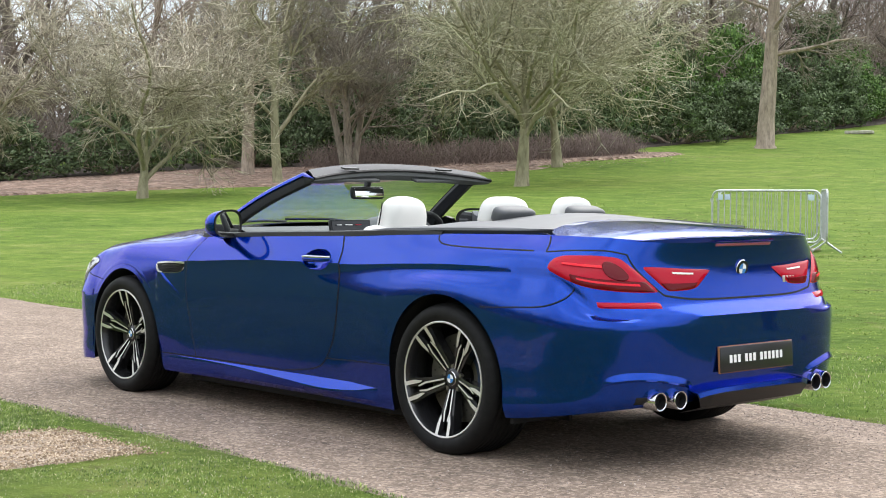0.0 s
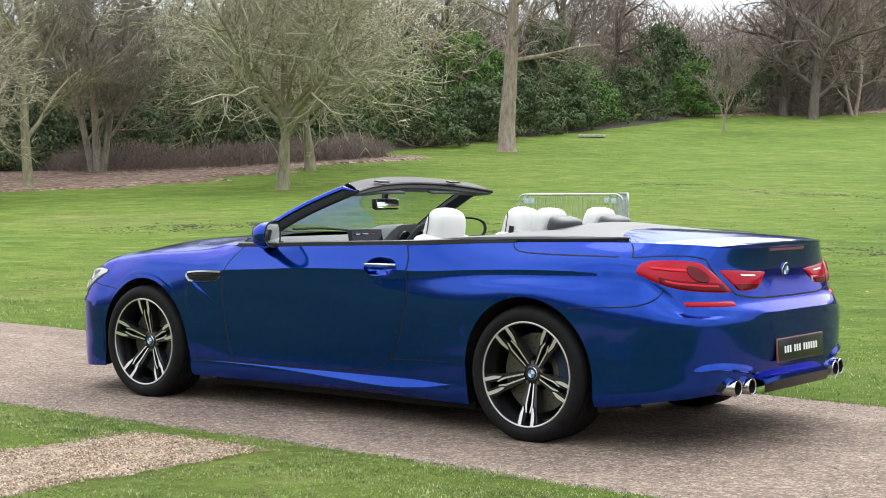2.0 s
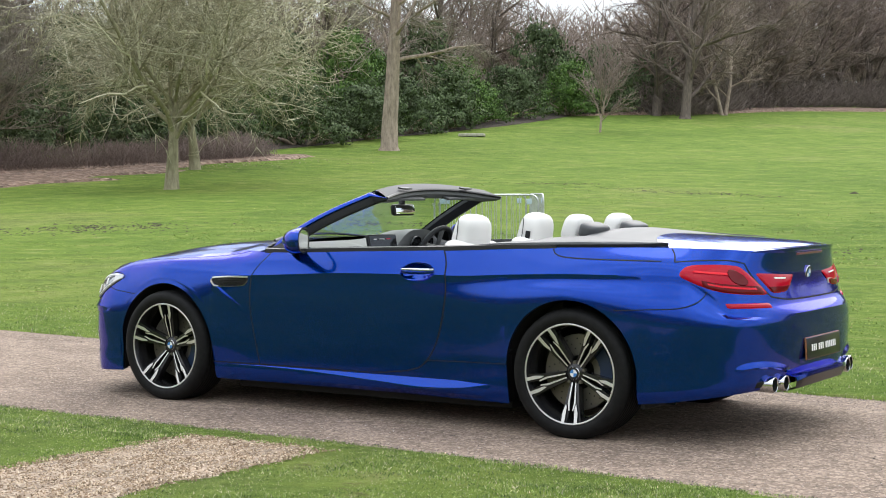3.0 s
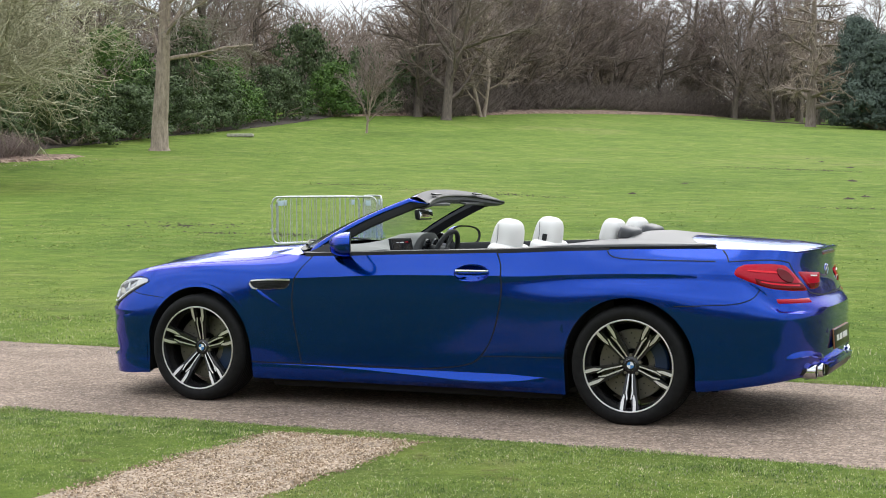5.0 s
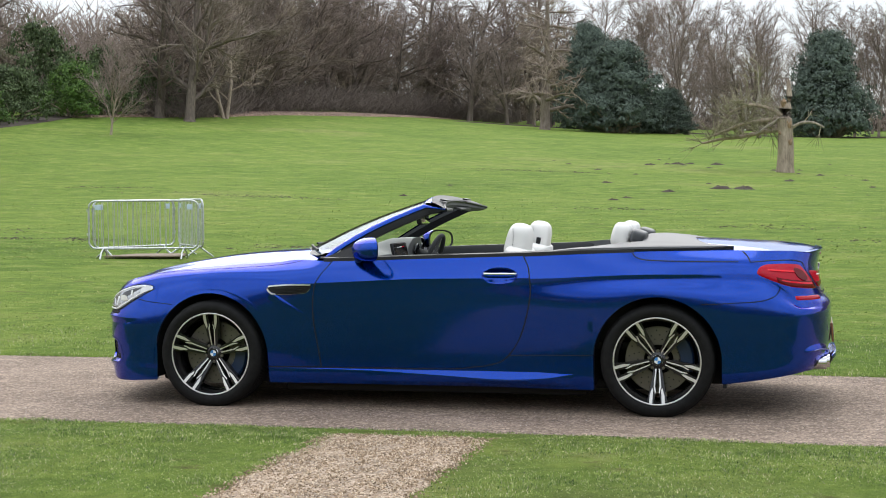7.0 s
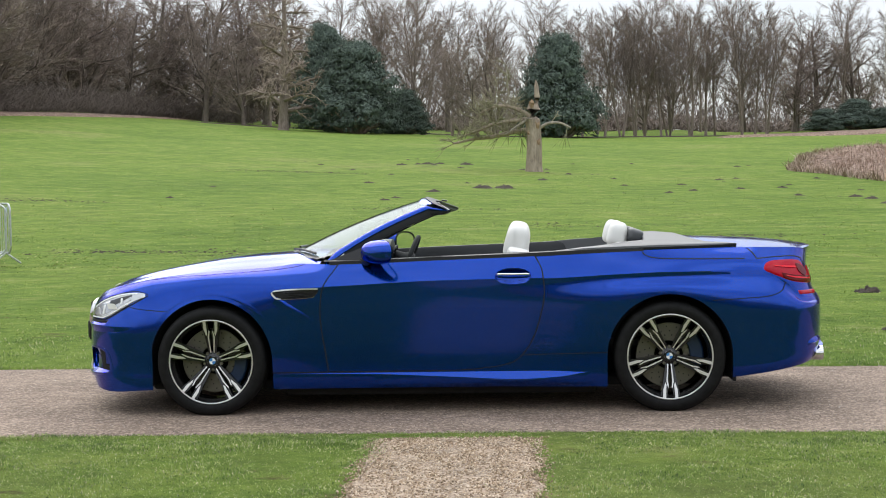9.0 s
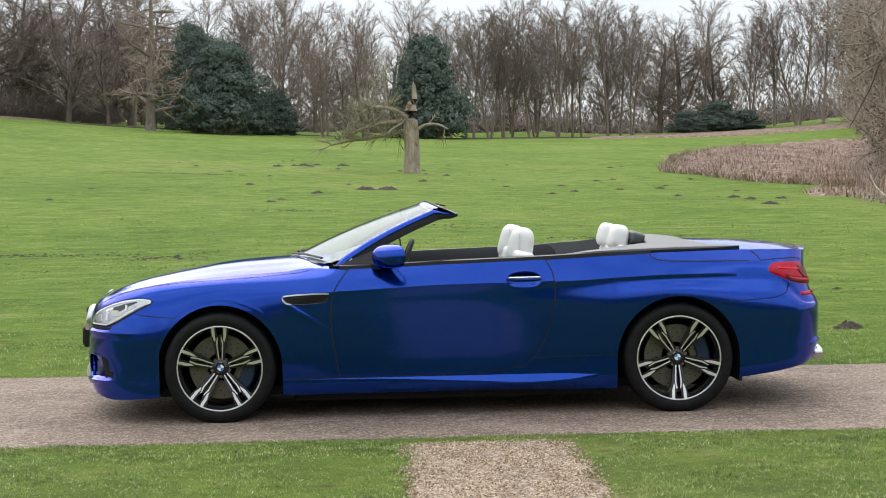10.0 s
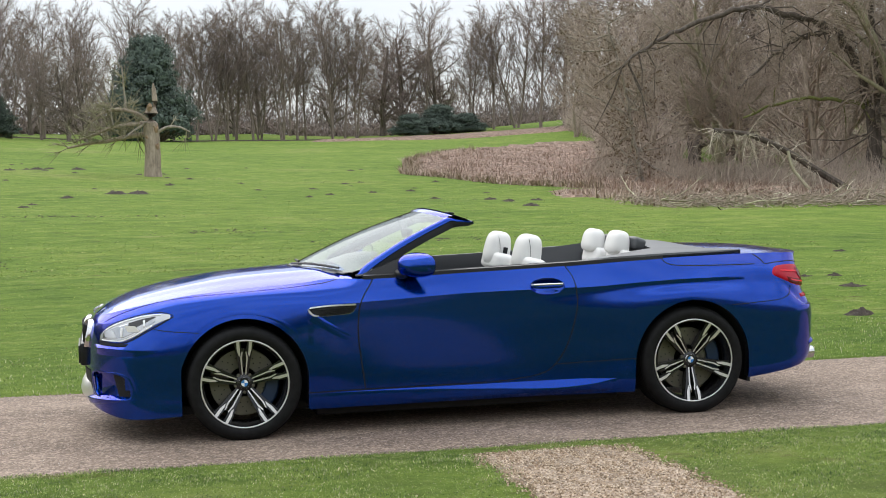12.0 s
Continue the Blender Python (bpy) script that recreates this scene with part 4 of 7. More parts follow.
# ---- tonneau cover ----
def tonneau():
    rear = lambda y: 1.60 + 0.26 * (abs(y) / 0.7) ** 2.2
    rows = []
    for i in range(33):
        u = -1 + 2 * i / 32
        r = []
        for j in range(21):
            f = j / 20
            y = u * 0.70
            x = 1.30 + (rear(y) - 1.30) * f
            lim = min(0.70, section(x)[-1].y - 0.02)
            y = u * lim
            z = top_z(x, y, deck_crown) + 0.012 * min(1, 6 * (1 - f), 8 * (1 - abs(u)) + 0.05)
            r.append(Vector((x, y, z)))
        rows.append(r)
    part("tonneau_cover", grid_mesh(rows), TONNEAU, car, "grey cover over the folded roof")
    wing_w = curve([0.66, 0.9, 1.1, 1.3, 1.55, 1.75, 1.87], [0.004, 0.10, 0.17, 0.19, 0.15, 0.09, 0.006])
    wing_in = curve([0.66, 1.3, 1.5, 1.7, 1.87], [0.006, 0.008, 0.016, 0.032, 0.06])
    for side in (1, -1):
        rows, lip = [], []
        for k in range(45):
            x = 0.66 + 1.21 * k / 44
            e = section(x)[-1]
            out_y, w = e.y - wing_in(x), wing_w(x)
            fat = min(1.0, (x - 0.66) * 4) * min(1.0, (1.87 - x) * 2.2 + 0.05)
            base = lambda y: max(top_z(x, y, deck_crown), e.z + 0.004) + 0.004
            r = [(out_y, base(out_y) + 0.008), (out_y - 0.004, base(out_y - 0.004) + 0.008 + 0.012 * fat), (out_y - 0.02 * fat, base(out_y - 0.02) + 0.010 + 0.014 * fat)]
            r += [(out_y - w * f, base(out_y - w * f) + 0.012 + 0.010 * fat) for f in (0.35, 0.7, 1.0)]
            r.append((out_y - w - 0.012, (e.z - 0.25) if x < 1.3 else base(out_y - w) + 0.002))
            rows.append([Vector((x, side * y, z)) for y, z in r])
            lip.append([Vector((x, side * y, z)) for y, z in ((out_y - 0.012, base(out_y) - 0.012), (out_y - 0.002, base(out_y) - 0.004), (out_y - 0.001, base(out_y) + 0.010))])
        part("tonneau_wing", grid_mesh(rows, side > 0), TONNEAU, car, "grey trim beside the rear seats", sharp=40)
        part("wing_seal", grid_mesh(lip, side > 0), GAP, car)
    rows = []
    for i in range(25):
        y = -0.62 + 1.24 * i / 24
        zt = top_z(1.30, y, deck_crown) + 0.01
        rows.append([Vector((1.34, y, zt - 0.02)), Vector((1.30, y, zt)), Vector((1.275, y, zt - 0.02)), Vector((1.25, y, 0.7)), Vector((1.2, y, 0.5))])
    part("rear_bulkhead", grid_mesh(rows, True), INTERIOR, car)


tonneau()


# ---- windscreen ----
def ws_low(y):
    t = 1 - (y / 0.75) ** 2
    return Vector((-0.715 - 0.27 * t, y, 0.968 + 0.035 * t))


def ws_high(y):
    t = 1 - (y / 0.59) ** 2
    return Vector((-0.085 - 0.075 * t, y, 1.29 + 0.038 * t))


rows = []
for i in range(25):
    u = -1 + 2 * i / 24
    a, b = ws_low(u * 0.745), ws_high(u * 0.585)
    rows.append([a.lerp(b, k / 14) + Vector((-0.012, 0, 0.018)) * math.sin(math.pi * k / 14) for k in range(15)])
screen = part("windscreen", grid_mesh(rows, True), GLASS, car, "clear raked windscreen", sharp=0)
screen.visible_shadow = False
for u, n in ((-1, 1), (1, 1)):
    a0, b0 = ws_low(u * 0.75), ws_high(u * 0.59)
    outer, inner = [], []
    tip = Vector((b0.x + 0.156, u * 0.642, b0.z - 0.03))
    for k in range(25):
        f, past = min(1.0, k / 18), max(0.0, (k - 18) / 6)
        p = a0.lerp(b0, f).lerp(tip, past) + Vector((-0.012, 0, 0.018)) * math.sin(math.pi * f)
        p.y += u * 0.02 * math.sin(math.pi * f)
        if f < 0.12:
            p.z -= 0.02 * (1 - f / 0.12)
        wid = (0.038 - 0.008 * f) * (1 - 0.93 * past)
        thin = 1 - 0.85 * past
        out3 = Vector((0.0, u, 0.28)).normalized()
        back = Vector((0.47, u * 0.62, -0.62)).normalized()
        rear = Vector((0.50, u * 0.26, -0.83)).normalized()
        outer.append([p + Vector((-0.004, -u * 0.012, 0.004)), p + out3 * 0.012 * thin, p + out3 * 0.016 * thin + back * wid * 0.45, p + back * wid + out3 * 0.010 * thin, p + back * (wid + 0.004)])
        q = p + back * (wid - 0.006 * thin)
        if k < 3:
            continue
        inner.append([q + out3 * 0.002 * thin, q + rear * 0.026 * thin, q + rear * 0.050 * thin - out3 * 0.012 * thin, q + rear * 0.046 * thin - out3 * 0.042 * thin, p + rear * 0.02 * thin - out3 * 0.04 * thin, p - out3 * 0.02 * thin])
    part("windscreen_pillar", grid_mesh(outer, u < 0), PAINT, car, sharp=35)
    part("pillar_seal", grid_mesh(inner, u < 0), INTERIOR, car, "black rubber seal and inner trim", sharp=35)
    tri = bmesh.new()
    vs = [(-0.71, 0.80, 0.952), (-0.44, 0.842, 0.958), (-0.43, 0.805, 1.03), (-0.47, 0.79, 1.045)]
    f1 = [tri.verts.new((x, u * y, z)) for x, y, z in vs]
    f2 = [tri.verts.new((x, u * (y - 0.03), z)) for x, y, z in vs]
    tri.faces.new(f1), tri.faces.new(f2[::-1])
    for i in range(4):
        tri.faces.new((f1[i], f2[i], f2[(i + 1) % 4], f1[(i + 1) % 4]))
    bmesh.ops.recalc_face_normals(tri, faces=tri.faces)
    part("mirror_triangle", tri, BLACK_TRIM, car)

# header rail: painted outside, trimmed inside, its ends swept back
skin, under = [], []
for i in range(41):
    u = -1 + 2 * i / 40
    a = ws_high(u * 0.585)
    sweep = abs(u) ** 3
    top = a + Vector((0.012, 0, 0.012))
    back = Vector((a.x + 0.125 + 0.028 * sweep, u * (0.585 + 0.055 * abs(u)), a.z - 0.022 - 0.012 * sweep))
    skin.append([a + Vector((-0.008, 0, -0.004)), top, top.lerp(back, 0.28) + Vector((0, 0, 0.015)), top.lerp(back, 0.75) + Vector((0, 0, 0.010)), back])
    thin = 1 - 0.6 * abs(u) ** 6
    under.append([back, back + Vector((0.002, 0, -0.024 * thin)), back + Vector((-0.03, 0, -0.05 * thin)), a + Vector((0.05, 0, -0.058)), a + Vector((0.004, 0, -0.035)), a + Vector((-0.006, 0, -0.004))])
rail = part("header_rail", grid_mesh([r[:4] for r in skin], True), [PAINT], car, "blue windscreen header", sharp=35)
# grey trim at the rear edge; further forward it stands for reflected sky
part("header_cap", grid_mesh([[p + Vector((0, 0, 0.003)) for p in r[2:]] for r in skin], True), HEADER, rail, "grey header trim, widened to stand for sky reflected in the paint", sharp=35)
part("header_trim", grid_mesh(under, True), DASH, car, "dark grey header lining", sharp=35)
seal = dense_path([tuple(r[-1] + Vector((0.001, 0, 0.003))) for r in skin[::5]], 5)
bm = bmesh.new()
tube(bm, seal, 0.009, 6)
part("header_seal", bm, BLACK_TRIM, car)
for u in (-1, 1):
    bm = box(bmesh.new(), (0.04, 0.10, 0.010), (-0.01, u * 0.34, 1.318), (0, 10, 0), 0.004)
    part("roof_latch", bm, BLACK_TRIM, car)
    bm = box(bmesh.new(), (0.10, 0.34, 0.016), (-0.05, u * 0.30, 1.262), (0, 14, 0), 0.007)
    part("sun_visor", bm, DASH, car)
bm = box(bmesh.new(), (0.035, 0.235, 0.072), (-0.235, -0.04, 1.185), (0, -8, 0), 0.016)
rv = part("rear_view_mirror", bm, BLACK_TRIM, car, "black rear-view mirror")
part("mirror_pane", box(bmesh.new(), (0.004, 0.205, 0.052), (-0.2165, -0.04, 1.185), (0, -8, 0), 0.0015), MIRROR, rv)
part("mirror_stalk", tube(bmesh.new(), [(-0.25, -0.03, 1.215), (-0.27, 0, 1.285)], [0.02, 0.026], 10), BLACK_TRIM, rv)
bm = grid_mesh([[ws_low(0.70 * (-1 + 2 * i / 24)) + Vector(d) for d in ((-0.11 * (1 - (-1 + 2 * i / 24) ** 4) - 0.01, 0, -0.018), (-0.03, 0, -0.004), (0.02, 0, 0.004), (0.05, 0, -0.05))] for i in range(25)], True)
part("scuttle_panel", bm, BLACK_TRIM, car)
for y0, y1 in ((-0.05, -0.62), (0.50, -0.08)):
    p0, p1 = ws_low(y0) + Vector((-0.03, 0, 0.008)), ws_low(y1).lerp(ws_high(y1 * 0.8), 0.03) + Vector((-0.015, 0, 0.012))
    bm = tube(bmesh.new(), dense_path([p0, p0.lerp(p1, 0.5) + Vector((-0.02, 0, 0.012)), p1], 6), 0.008, 6)
    part("wiper", bm, BLACK_TRIM, car)

# ---- door mirrors ----
for side in (1, -1):
    far_out = Vector((math.cos(radians(47)), side * math.sin(radians(47)), 0))     # from the root to the tip, swept back
    ahead = Vector((-far_out.y * side, side * far_out.x, 0))
    mid = Vector((-0.376, side * 0.954, 1.016))
    rows = []
    for k in range(15):
        f = k / 14
        grow_k = 0.12 + 0.88 * (1 - f ** 2.4) ** 0.5
        r = []
        for j in range(28):
            t = 2 * math.pi * j / 28
            c, s_ = math.copysign(abs(math.cos(t)) ** 0.75, math.cos(t)), math.copysign(abs(math.sin(t)) ** 0.75, math.sin(t))
            r.append(mid + ahead * (-0.055 + 0.12 * f + 0.042 * c * (1 - f)) + far_out * (0.138 * c * grow_k - 0.02 * f) + Vector((0, 0, 0.076 * s_ * grow_k * (1 - 0.10 * c) - 0.006 * f)))
        r.append(r[0])
        rows.append(r)
    centre = mid - ahead * 0.055
    housing = part("door_mirror", grid_mesh(rows, side < 0), PAINT, car, "blue door mirror housing", sharp=50)
    front = [p for p in rows[-1][:-1]]
    cap = bmesh.new()
    cap.faces.new([cap.verts.new(p) for p in front])
    part("mirror_nose", cap, PAINT, housing)
    ring = [[p - ahead * 0.004 for p in rows[0]], [centre + (p - centre) * 0.85 - ahead * 0.001 for p in rows[0]]]
    part("mirror_bezel", grid_mesh(ring, side > 0), BLACK_TRIM, housing)
    cap = bmesh.new()
    cap.faces.new([cap.verts.new(p) for p in ring[1][:-1]])
    part("mirror_glass", cap, MIRROR, housing)
    bm = tube(bmesh.new(), dense_path([(-0.46, side * 0.83, 0.962), (-0.44, side * 0.89, 0.96), (-0.42, side * 0.93, 0.972)], 4), [0.03] * 4 + [0.026] * 4 + [0.03], 10)
    part("mirror_foot", bm, BLACK_TRIM, housing)

# ---- cabin ----
bm = bmesh.new()
box(bm, (2.3, 1.52, 0.04), (0.3, 0, 0.42))
part("cabin_floor", bm, INTERIOR, car)
for side in (1, -1):
    rows = [[Vector((-0.72 + 2.0 * k / 30, side * y, z + section(-0.72 + 2.0 * k / 30)[-1].z - 0.96)) for y, z in ((0.805, 0.975), (0.785, 0.984), (0.765, 0.965), (0.745, 0.90), (0.72, 0.75), (0.74, 0.42))] for k in range(31)]
    part("door_lining", grid_mesh(rows, side < 0), INTERIOR, car, "dark grey door lining")
rows = []
for i in range(31):
    y = -0.74 + 1.48 * i / 30
    hump = math.exp(-((y - 0.37) / 0.20) ** 4)
    dip = math.exp(-((y + 0.03) / 0.17) ** 4)
    rows.append([Vector((-0.93 + 0.2 * (abs(y) / 0.74) ** 2, y, 0.975)), Vector((-0.70, y, 0.988 + 0.01 * hump)), Vector((-0.56, y, 0.985 + 0.06 * hump - 0.012 * dip)), Vector((-0.46, y, 0.978 + 0.075 * hump - 0.03 * dip)), Vector((-0.40 + 0.02 * hump, y, 0.962 + 0.09 * hump - 0.04 * dip)), Vector((-0.385 + 0.01 * hump, y, 0.93 + 0.08 * hump - 0.03 * dip)), Vector((-0.39, y, 0.86)), Vector((-0.34, y, 0.7)), Vector((-0.4, y, 0.45))])
part("dashboard", grid_mesh(rows, True), DASH, car, "dark grey dashboard", sharp=35)
bm = box(bmesh.new(), (0.022, 0.285, 0.105), (-0.405, -0.03, 0.978), (0, -12, -4), 0.008)
scr = part("centre_screen", bm, BLACK_TRIM, car, "wide screen on the dashboard")
part("screen_face", box(bmesh.new(), (0.003, 0.262, 0.084), (-0.3925, -0.031, 0.980), (0, -12, -4)), SCREEN, scr)
for y, wd, mat in ((0.05, 0.04, LAMP_RED), (-0.02, 0.05, WHITE), (-0.09, 0.03, WHITE)):
    part("screen_bar", box(bmesh.new(), (0.002, wd, 0.005), (-0.3895, -0.031 + y, 1.0), (0, -12, -4)), mat, scr)
for y in (0.30, 0.44):
    bm = lathe([(0.0, 0.0), (0.052, 0.0), (0.056, -0.006), (0.058, 0.004)], 24)
    g = part("instrument_dial", bm, [SCREEN], car, "round dial in the instrument cowl")
    g.matrix_local = pose(-0.368, y, 0.955, 0, 0, 90) @ pose(0, 0, 0, 12)
bm = bmesh.new()
ring = [(0.185 * math.cos(2 * math.pi * k / 40), 0, 0.185 * math.sin(2 * math.pi * k / 40)) for k in range(41)]
tube(bm, ring, 0.017, 10, False)
steer = part("steering_wheel", bm, INTERIOR, car, "black leather steering wheel")
steer.matrix_local = pose(-0.27, 0.37, 0.892, 0, 0, 90) @ pose(0, 0, 0, 22)
hub = part("steering_boss", lathe([(0, -0.03), (0.06, -0.025), (0.075, 0.0), (0.05, 0.05), (0.035, 0.2)], 20), INTERIOR, steer)
for a in (0, 180, 270):
    sp = box(bmesh.new(), (0.13, 0.018, 0.035), (0.12, 0, 0), bevel=0.006)
    s_ob = part("steering_spoke", sp, DASH, steer)
    s_ob.matrix_local = Matrix.Rotation(radians(a), 4, "Y")


def cushion(size, at, turn=(0, 0, 0), taper=0.0, steps=10):
    """A padded block: a rounded box, narrower at its top where a taper is given."""
    bm = bmesh.new()
    bmesh.ops.create_cube(bm, size=2.0)
    bmesh.ops.subdivide_edges(bm, edges=bm.edges[:], cuts=steps, use_grid_fill=True)
    for v in bm.verts:
        p = v.co
        n = 4.2 if not taper else 3.3
        k = (abs(p.x) ** n + abs(p.y) ** n + abs(p.z) ** n) ** (1 / n)
        v.co = Vector((p.x / k * size[0] / 2, p.y / k * size[1] / 2, p.z / k * size[2] / 2))
        shrink = 1 - taper * (0.5 + v.co.z / size[2])
        v.co.x *= shrink
        v.co.y *= shrink
    bmesh.ops.transform(bm, matrix=pose(*at, *turn), verts=bm.verts)
    return bm


def seat(x, y, rear=False):
    s = part("seat", cushion((0.16, 0.50 if not rear else 0.46, 0.50), (x + 0.02, y, 0.70), (0, 14, 0)), LEATHER, car, "off-white leather seat" if not rear else "off-white leather rear seat", sharp=0)
    part("seat_cushion", cushion((0.5, 0.52, 0.17), (x - 0.28, y, 0.52), (0, -6, 0)), LEATHER, s, sharp=0)
    if not rear:
        hd = part("headrest", cushion((0.175, 0.285, 0.245), (x + 0.055, y, 1.043), (0, 12, 0), 0.16), LEATHER, s, sharp=0)
        if y > 0:
            part("headrest_slot", box(bmesh.new(), (0.03, 0.012, 0.05), (x + 0.075, y - 0.138, 1.03), (0, 10, 0), 0.002), GAP, hd)
        for q in (-1, 1):
            rows = [[Vector((x - 0.02 + 0.02 * (k / 10), y + q * (0.132 + d), 0.95 + 0.185 * k / 10)) for d in (0.0, 0.009)] for k in range(11)]
            part("headrest_seam", grid_mesh([[p + Vector((0.036 + 0.012 * math.sin(math.pi * i / 10), (0.0085 - 0.026 * (i / 10) ** 2) * q, 0)) for p in r] for i, r in enumerate(rows)]), GAP, hd)
        part("seat_shoulder", cushion((0.15, 0.48, 0.12), (x + 0.055, y, 0.955), (0, 14, 0)), LEATHER, s, sharp=0)
    else:
        part("headrest", cushion((0.14, 0.265, 0.165), (x + 0.02, y, 1.085), (0, 10, 0), 0.2), LEATHER, s, sharp=0)
        part("headrest_stem", cushion((0.10, 0.36, 0.13), (x + 0.03, y, 0.975), (0, 12, 0)), LEATHER, s, sharp=0)
        part("roll_bar_cover", cushion((0.10, 0.24, 0.09), (x + 0.13, y - 0.02, 1.075), (0, 18, 0)), TONNEAU, s, sharp=0)


for y in (-0.39, 0.36):
    seat(0.44, y)
for y in (-0.31, 0.19):
    seat(1.13, y, True)
part("centre_console", cushion((1.3, 0.24, 0.3), (0.25, 0, 0.56)), DASH, car)
part("rear_shelf", box(bmesh.new(), (0.14, 1.2, 0.3), (1.25, 0, 0.85), bevel=0.03), INTERIOR, car)

# ---- lamps ----
LAMP_SMOKE = material("smoky_red_lamp_lens", (0.26, 0.06, 0.075), 0.3, Coat_Weight=0.6, Coat_Roughness=0.02)
LAMP_BRIGHT = material("bright_red_light_guide", (0.75, 0.012, 0.03), 0.2, Specular_IOR_Level=0.0, Coat_Weight=0.55, Coat_Roughness=0.01)


def lens(zlo, zhi, s0, s1, side, skew, bulge):
    """The smooth face of a lamp between two edges on the body; returns a function of (along, up, lift)."""
    def at(u, f, lift):
        s = s0 + (s1 - s0) * u
        sk = skew[0] * (1 - u) + skew[1] * u
        a, b = on_flank(s + sk * 0.5, zlo(s), -0.003, side), on_flank(s - sk * 0.5, zhi(s), -0.003, side)
        n = out_of(s, (zlo(s) + zhi(s)) / 2)
        n = Vector((n.x, n.y * side, 0)).normalized()
        full = (min(1.0, 9 * u, 9 * (1 - u) + 0.25)) ** 0.5
        return a.lerp(b, f) + n * (bulge * math.sin(math.pi * f) ** 0.55 * full + lift)
    return at


def lens_part(name, face, us, fs, lift, mat, parent, label="", rounded=False):
    """A piece of a lamp's face between two places along and up it."""
    g = []
    for i in range(29):
        u = i / 28
        span = math.sqrt(max(0.0, 1 - (2 * u - 1) ** 2)) if rounded else 1.0
        r = []
        for j in range(13):
            f = 0.5 + (j / 12 - 0.5) * span
            rim = -0.004 if parent is not car and (i in (0, 28) or j in (0, 12)) else lift
            r.append(face(us[0] + (us[1] - us[0]) * u, fs[0] + (fs[1] - fs[0]) * f, rim))
        g.append(r)
    return part(name, grid_mesh(g, g[0][0].y < 0), mat, parent, label, sharp=50)


for side in (1, -1):
    z_hi = curve([1.955, 1.99, 2.06, 2.2, 2.4, 2.535], [0.872, 0.914, 0.934, 0.938, 0.927, 0.912])
    z_lo = curve([1.955, 1.99, 2.06, 2.2, 2.4, 2.535], [0.866, 0.845, 0.812, 0.780, 0.766, 0.764])
    outer = lens(z_lo, z_hi, 1.957, 2.47, side, (0.0, 0.24), 0.020)
    lamp = lens_part("tail_lamp", outer, (0, 1), (0, 1), 0.0, LAMP_RED, car, "glossy red tail lamp")
    lens_part("tail_lamp_band", outer, (0.20, 0.985), (0.05, 0.34), 0.004, LAMP_DEEP, lamp, "darker red lower band")
    lens_part("tail_lamp_bowl", outer, (0.60, 0.86), (0.30, 0.84), 0.005, LAMP_DEEP, lamp, "dark round reflector", True)
    lens_part("tail_lamp_tube", outer, (0.14, 0.62), (0.62, 0.70), 0.0055, LAMP_BRIGHT, lamp, "bright red light bar")
    lens_part("tail_lamp_tube", outer, (0.26, 0.90), (0.20, 0.27), 0.0065, LAMP_BRIGHT, lamp, "bright red light bar")
    b_hi = curve([2.52, 2.62, 2.73, 2.80], [0.888, 0.880, 0.868, 0.862])
    b_lo = curve([2.52, 2.62, 2.73, 2.80], [0.768, 0.768, 0.772, 0.782])
    inner = lens(b_lo, b_hi, 2.545, 2.79, side, (0.16, -0.07), 0.009)
    lamp = lens_part("boot_lamp", inner, (0, 1), (0, 1), 0.0, LAMP_RED, car, "red inner tail lamp in the boot lid")
    lens_part("boot_lamp_bar", inner, (0.46, 0.80), (0.72, 0.80), 0.003, WHITE, lamp, "pale strip in the lamp")
    lens_part("boot_lamp_band", inner, (0.05, 0.93), (0.08, 0.36), 0.003, LAMP_DEEP, lamp, "darker red lower band")
    gap([(2.60, 0.757), (2.50, 0.84), (2.39, 0.925)], side, 0.007)
    gap([(2.60, 0.757), (2.64, 0.750), (2.69, 0.742), (2.74, 0.736), (2.8, 0.733), (2.9, 0.732)], side, 0.008)
    gap([(1.935, 0.937), (2.06, 0.945), (2.25, 0.945), (2.39, 0.928)], side, 0.006)
    patch("bumper_reflector", lambda s: 0.702 + 0.012 * (2.5 - s), lambda s: 0.732 + 0.012 * (2.5 - s), 2.22, 2.585, side, LAMP_RED, 0.006, 14, 4, "red bumper reflector")
    h_s = [-2.40, -2.37, -2.30, -2.18, -2.08, -1.98, -1.88, -1.825]
    h_hi = curve(h_s, [0.628, 0.658, 0.695, 0.732, 0.755, 0.773, 0.781, 0.772])
    h_lo = curve(h_s, [0.618, 0.612, 0.610, 0.610, 0.634, 0.678, 0.727, 0.752])
    head = patch("headlamp", h_lo, h_hi, -2.40, -1.826, side, LAMP_CLEAR, 0.007, 34, 12, "clear headlamp with bright inside")
    patch("headlamp_inside", lambda s: h_lo(s) + 0.016, lambda s: h_hi(s) - 0.017, -2.36, -1.90, side, LAMP_DARK, 0.009, 28, 8, "silvery grey reflector", head)
    patch("headlamp_mask", lambda s: h_lo(s) + 0.042, lambda s: h_hi(s) - 0.018, -2.115, -1.90, side, LAMP_BLACK, 0.0105, 16, 6, "dark mask behind the lens", head)
    for s_c, r_s, r_z, tone in ((-2.27, 0.060, 0.026, LAMP_CLEAR), (-2.075, 0.050, 0.021, LAMP_CREAM)):
        z_c = 0.655 + 0.033 * (s_c + 2.27) / 0.19
        swell = lambda s, c=s_c, w=r_s, h=r_z: h * max(0.0, 1 - abs((s - c) / w) ** 4) ** 0.25
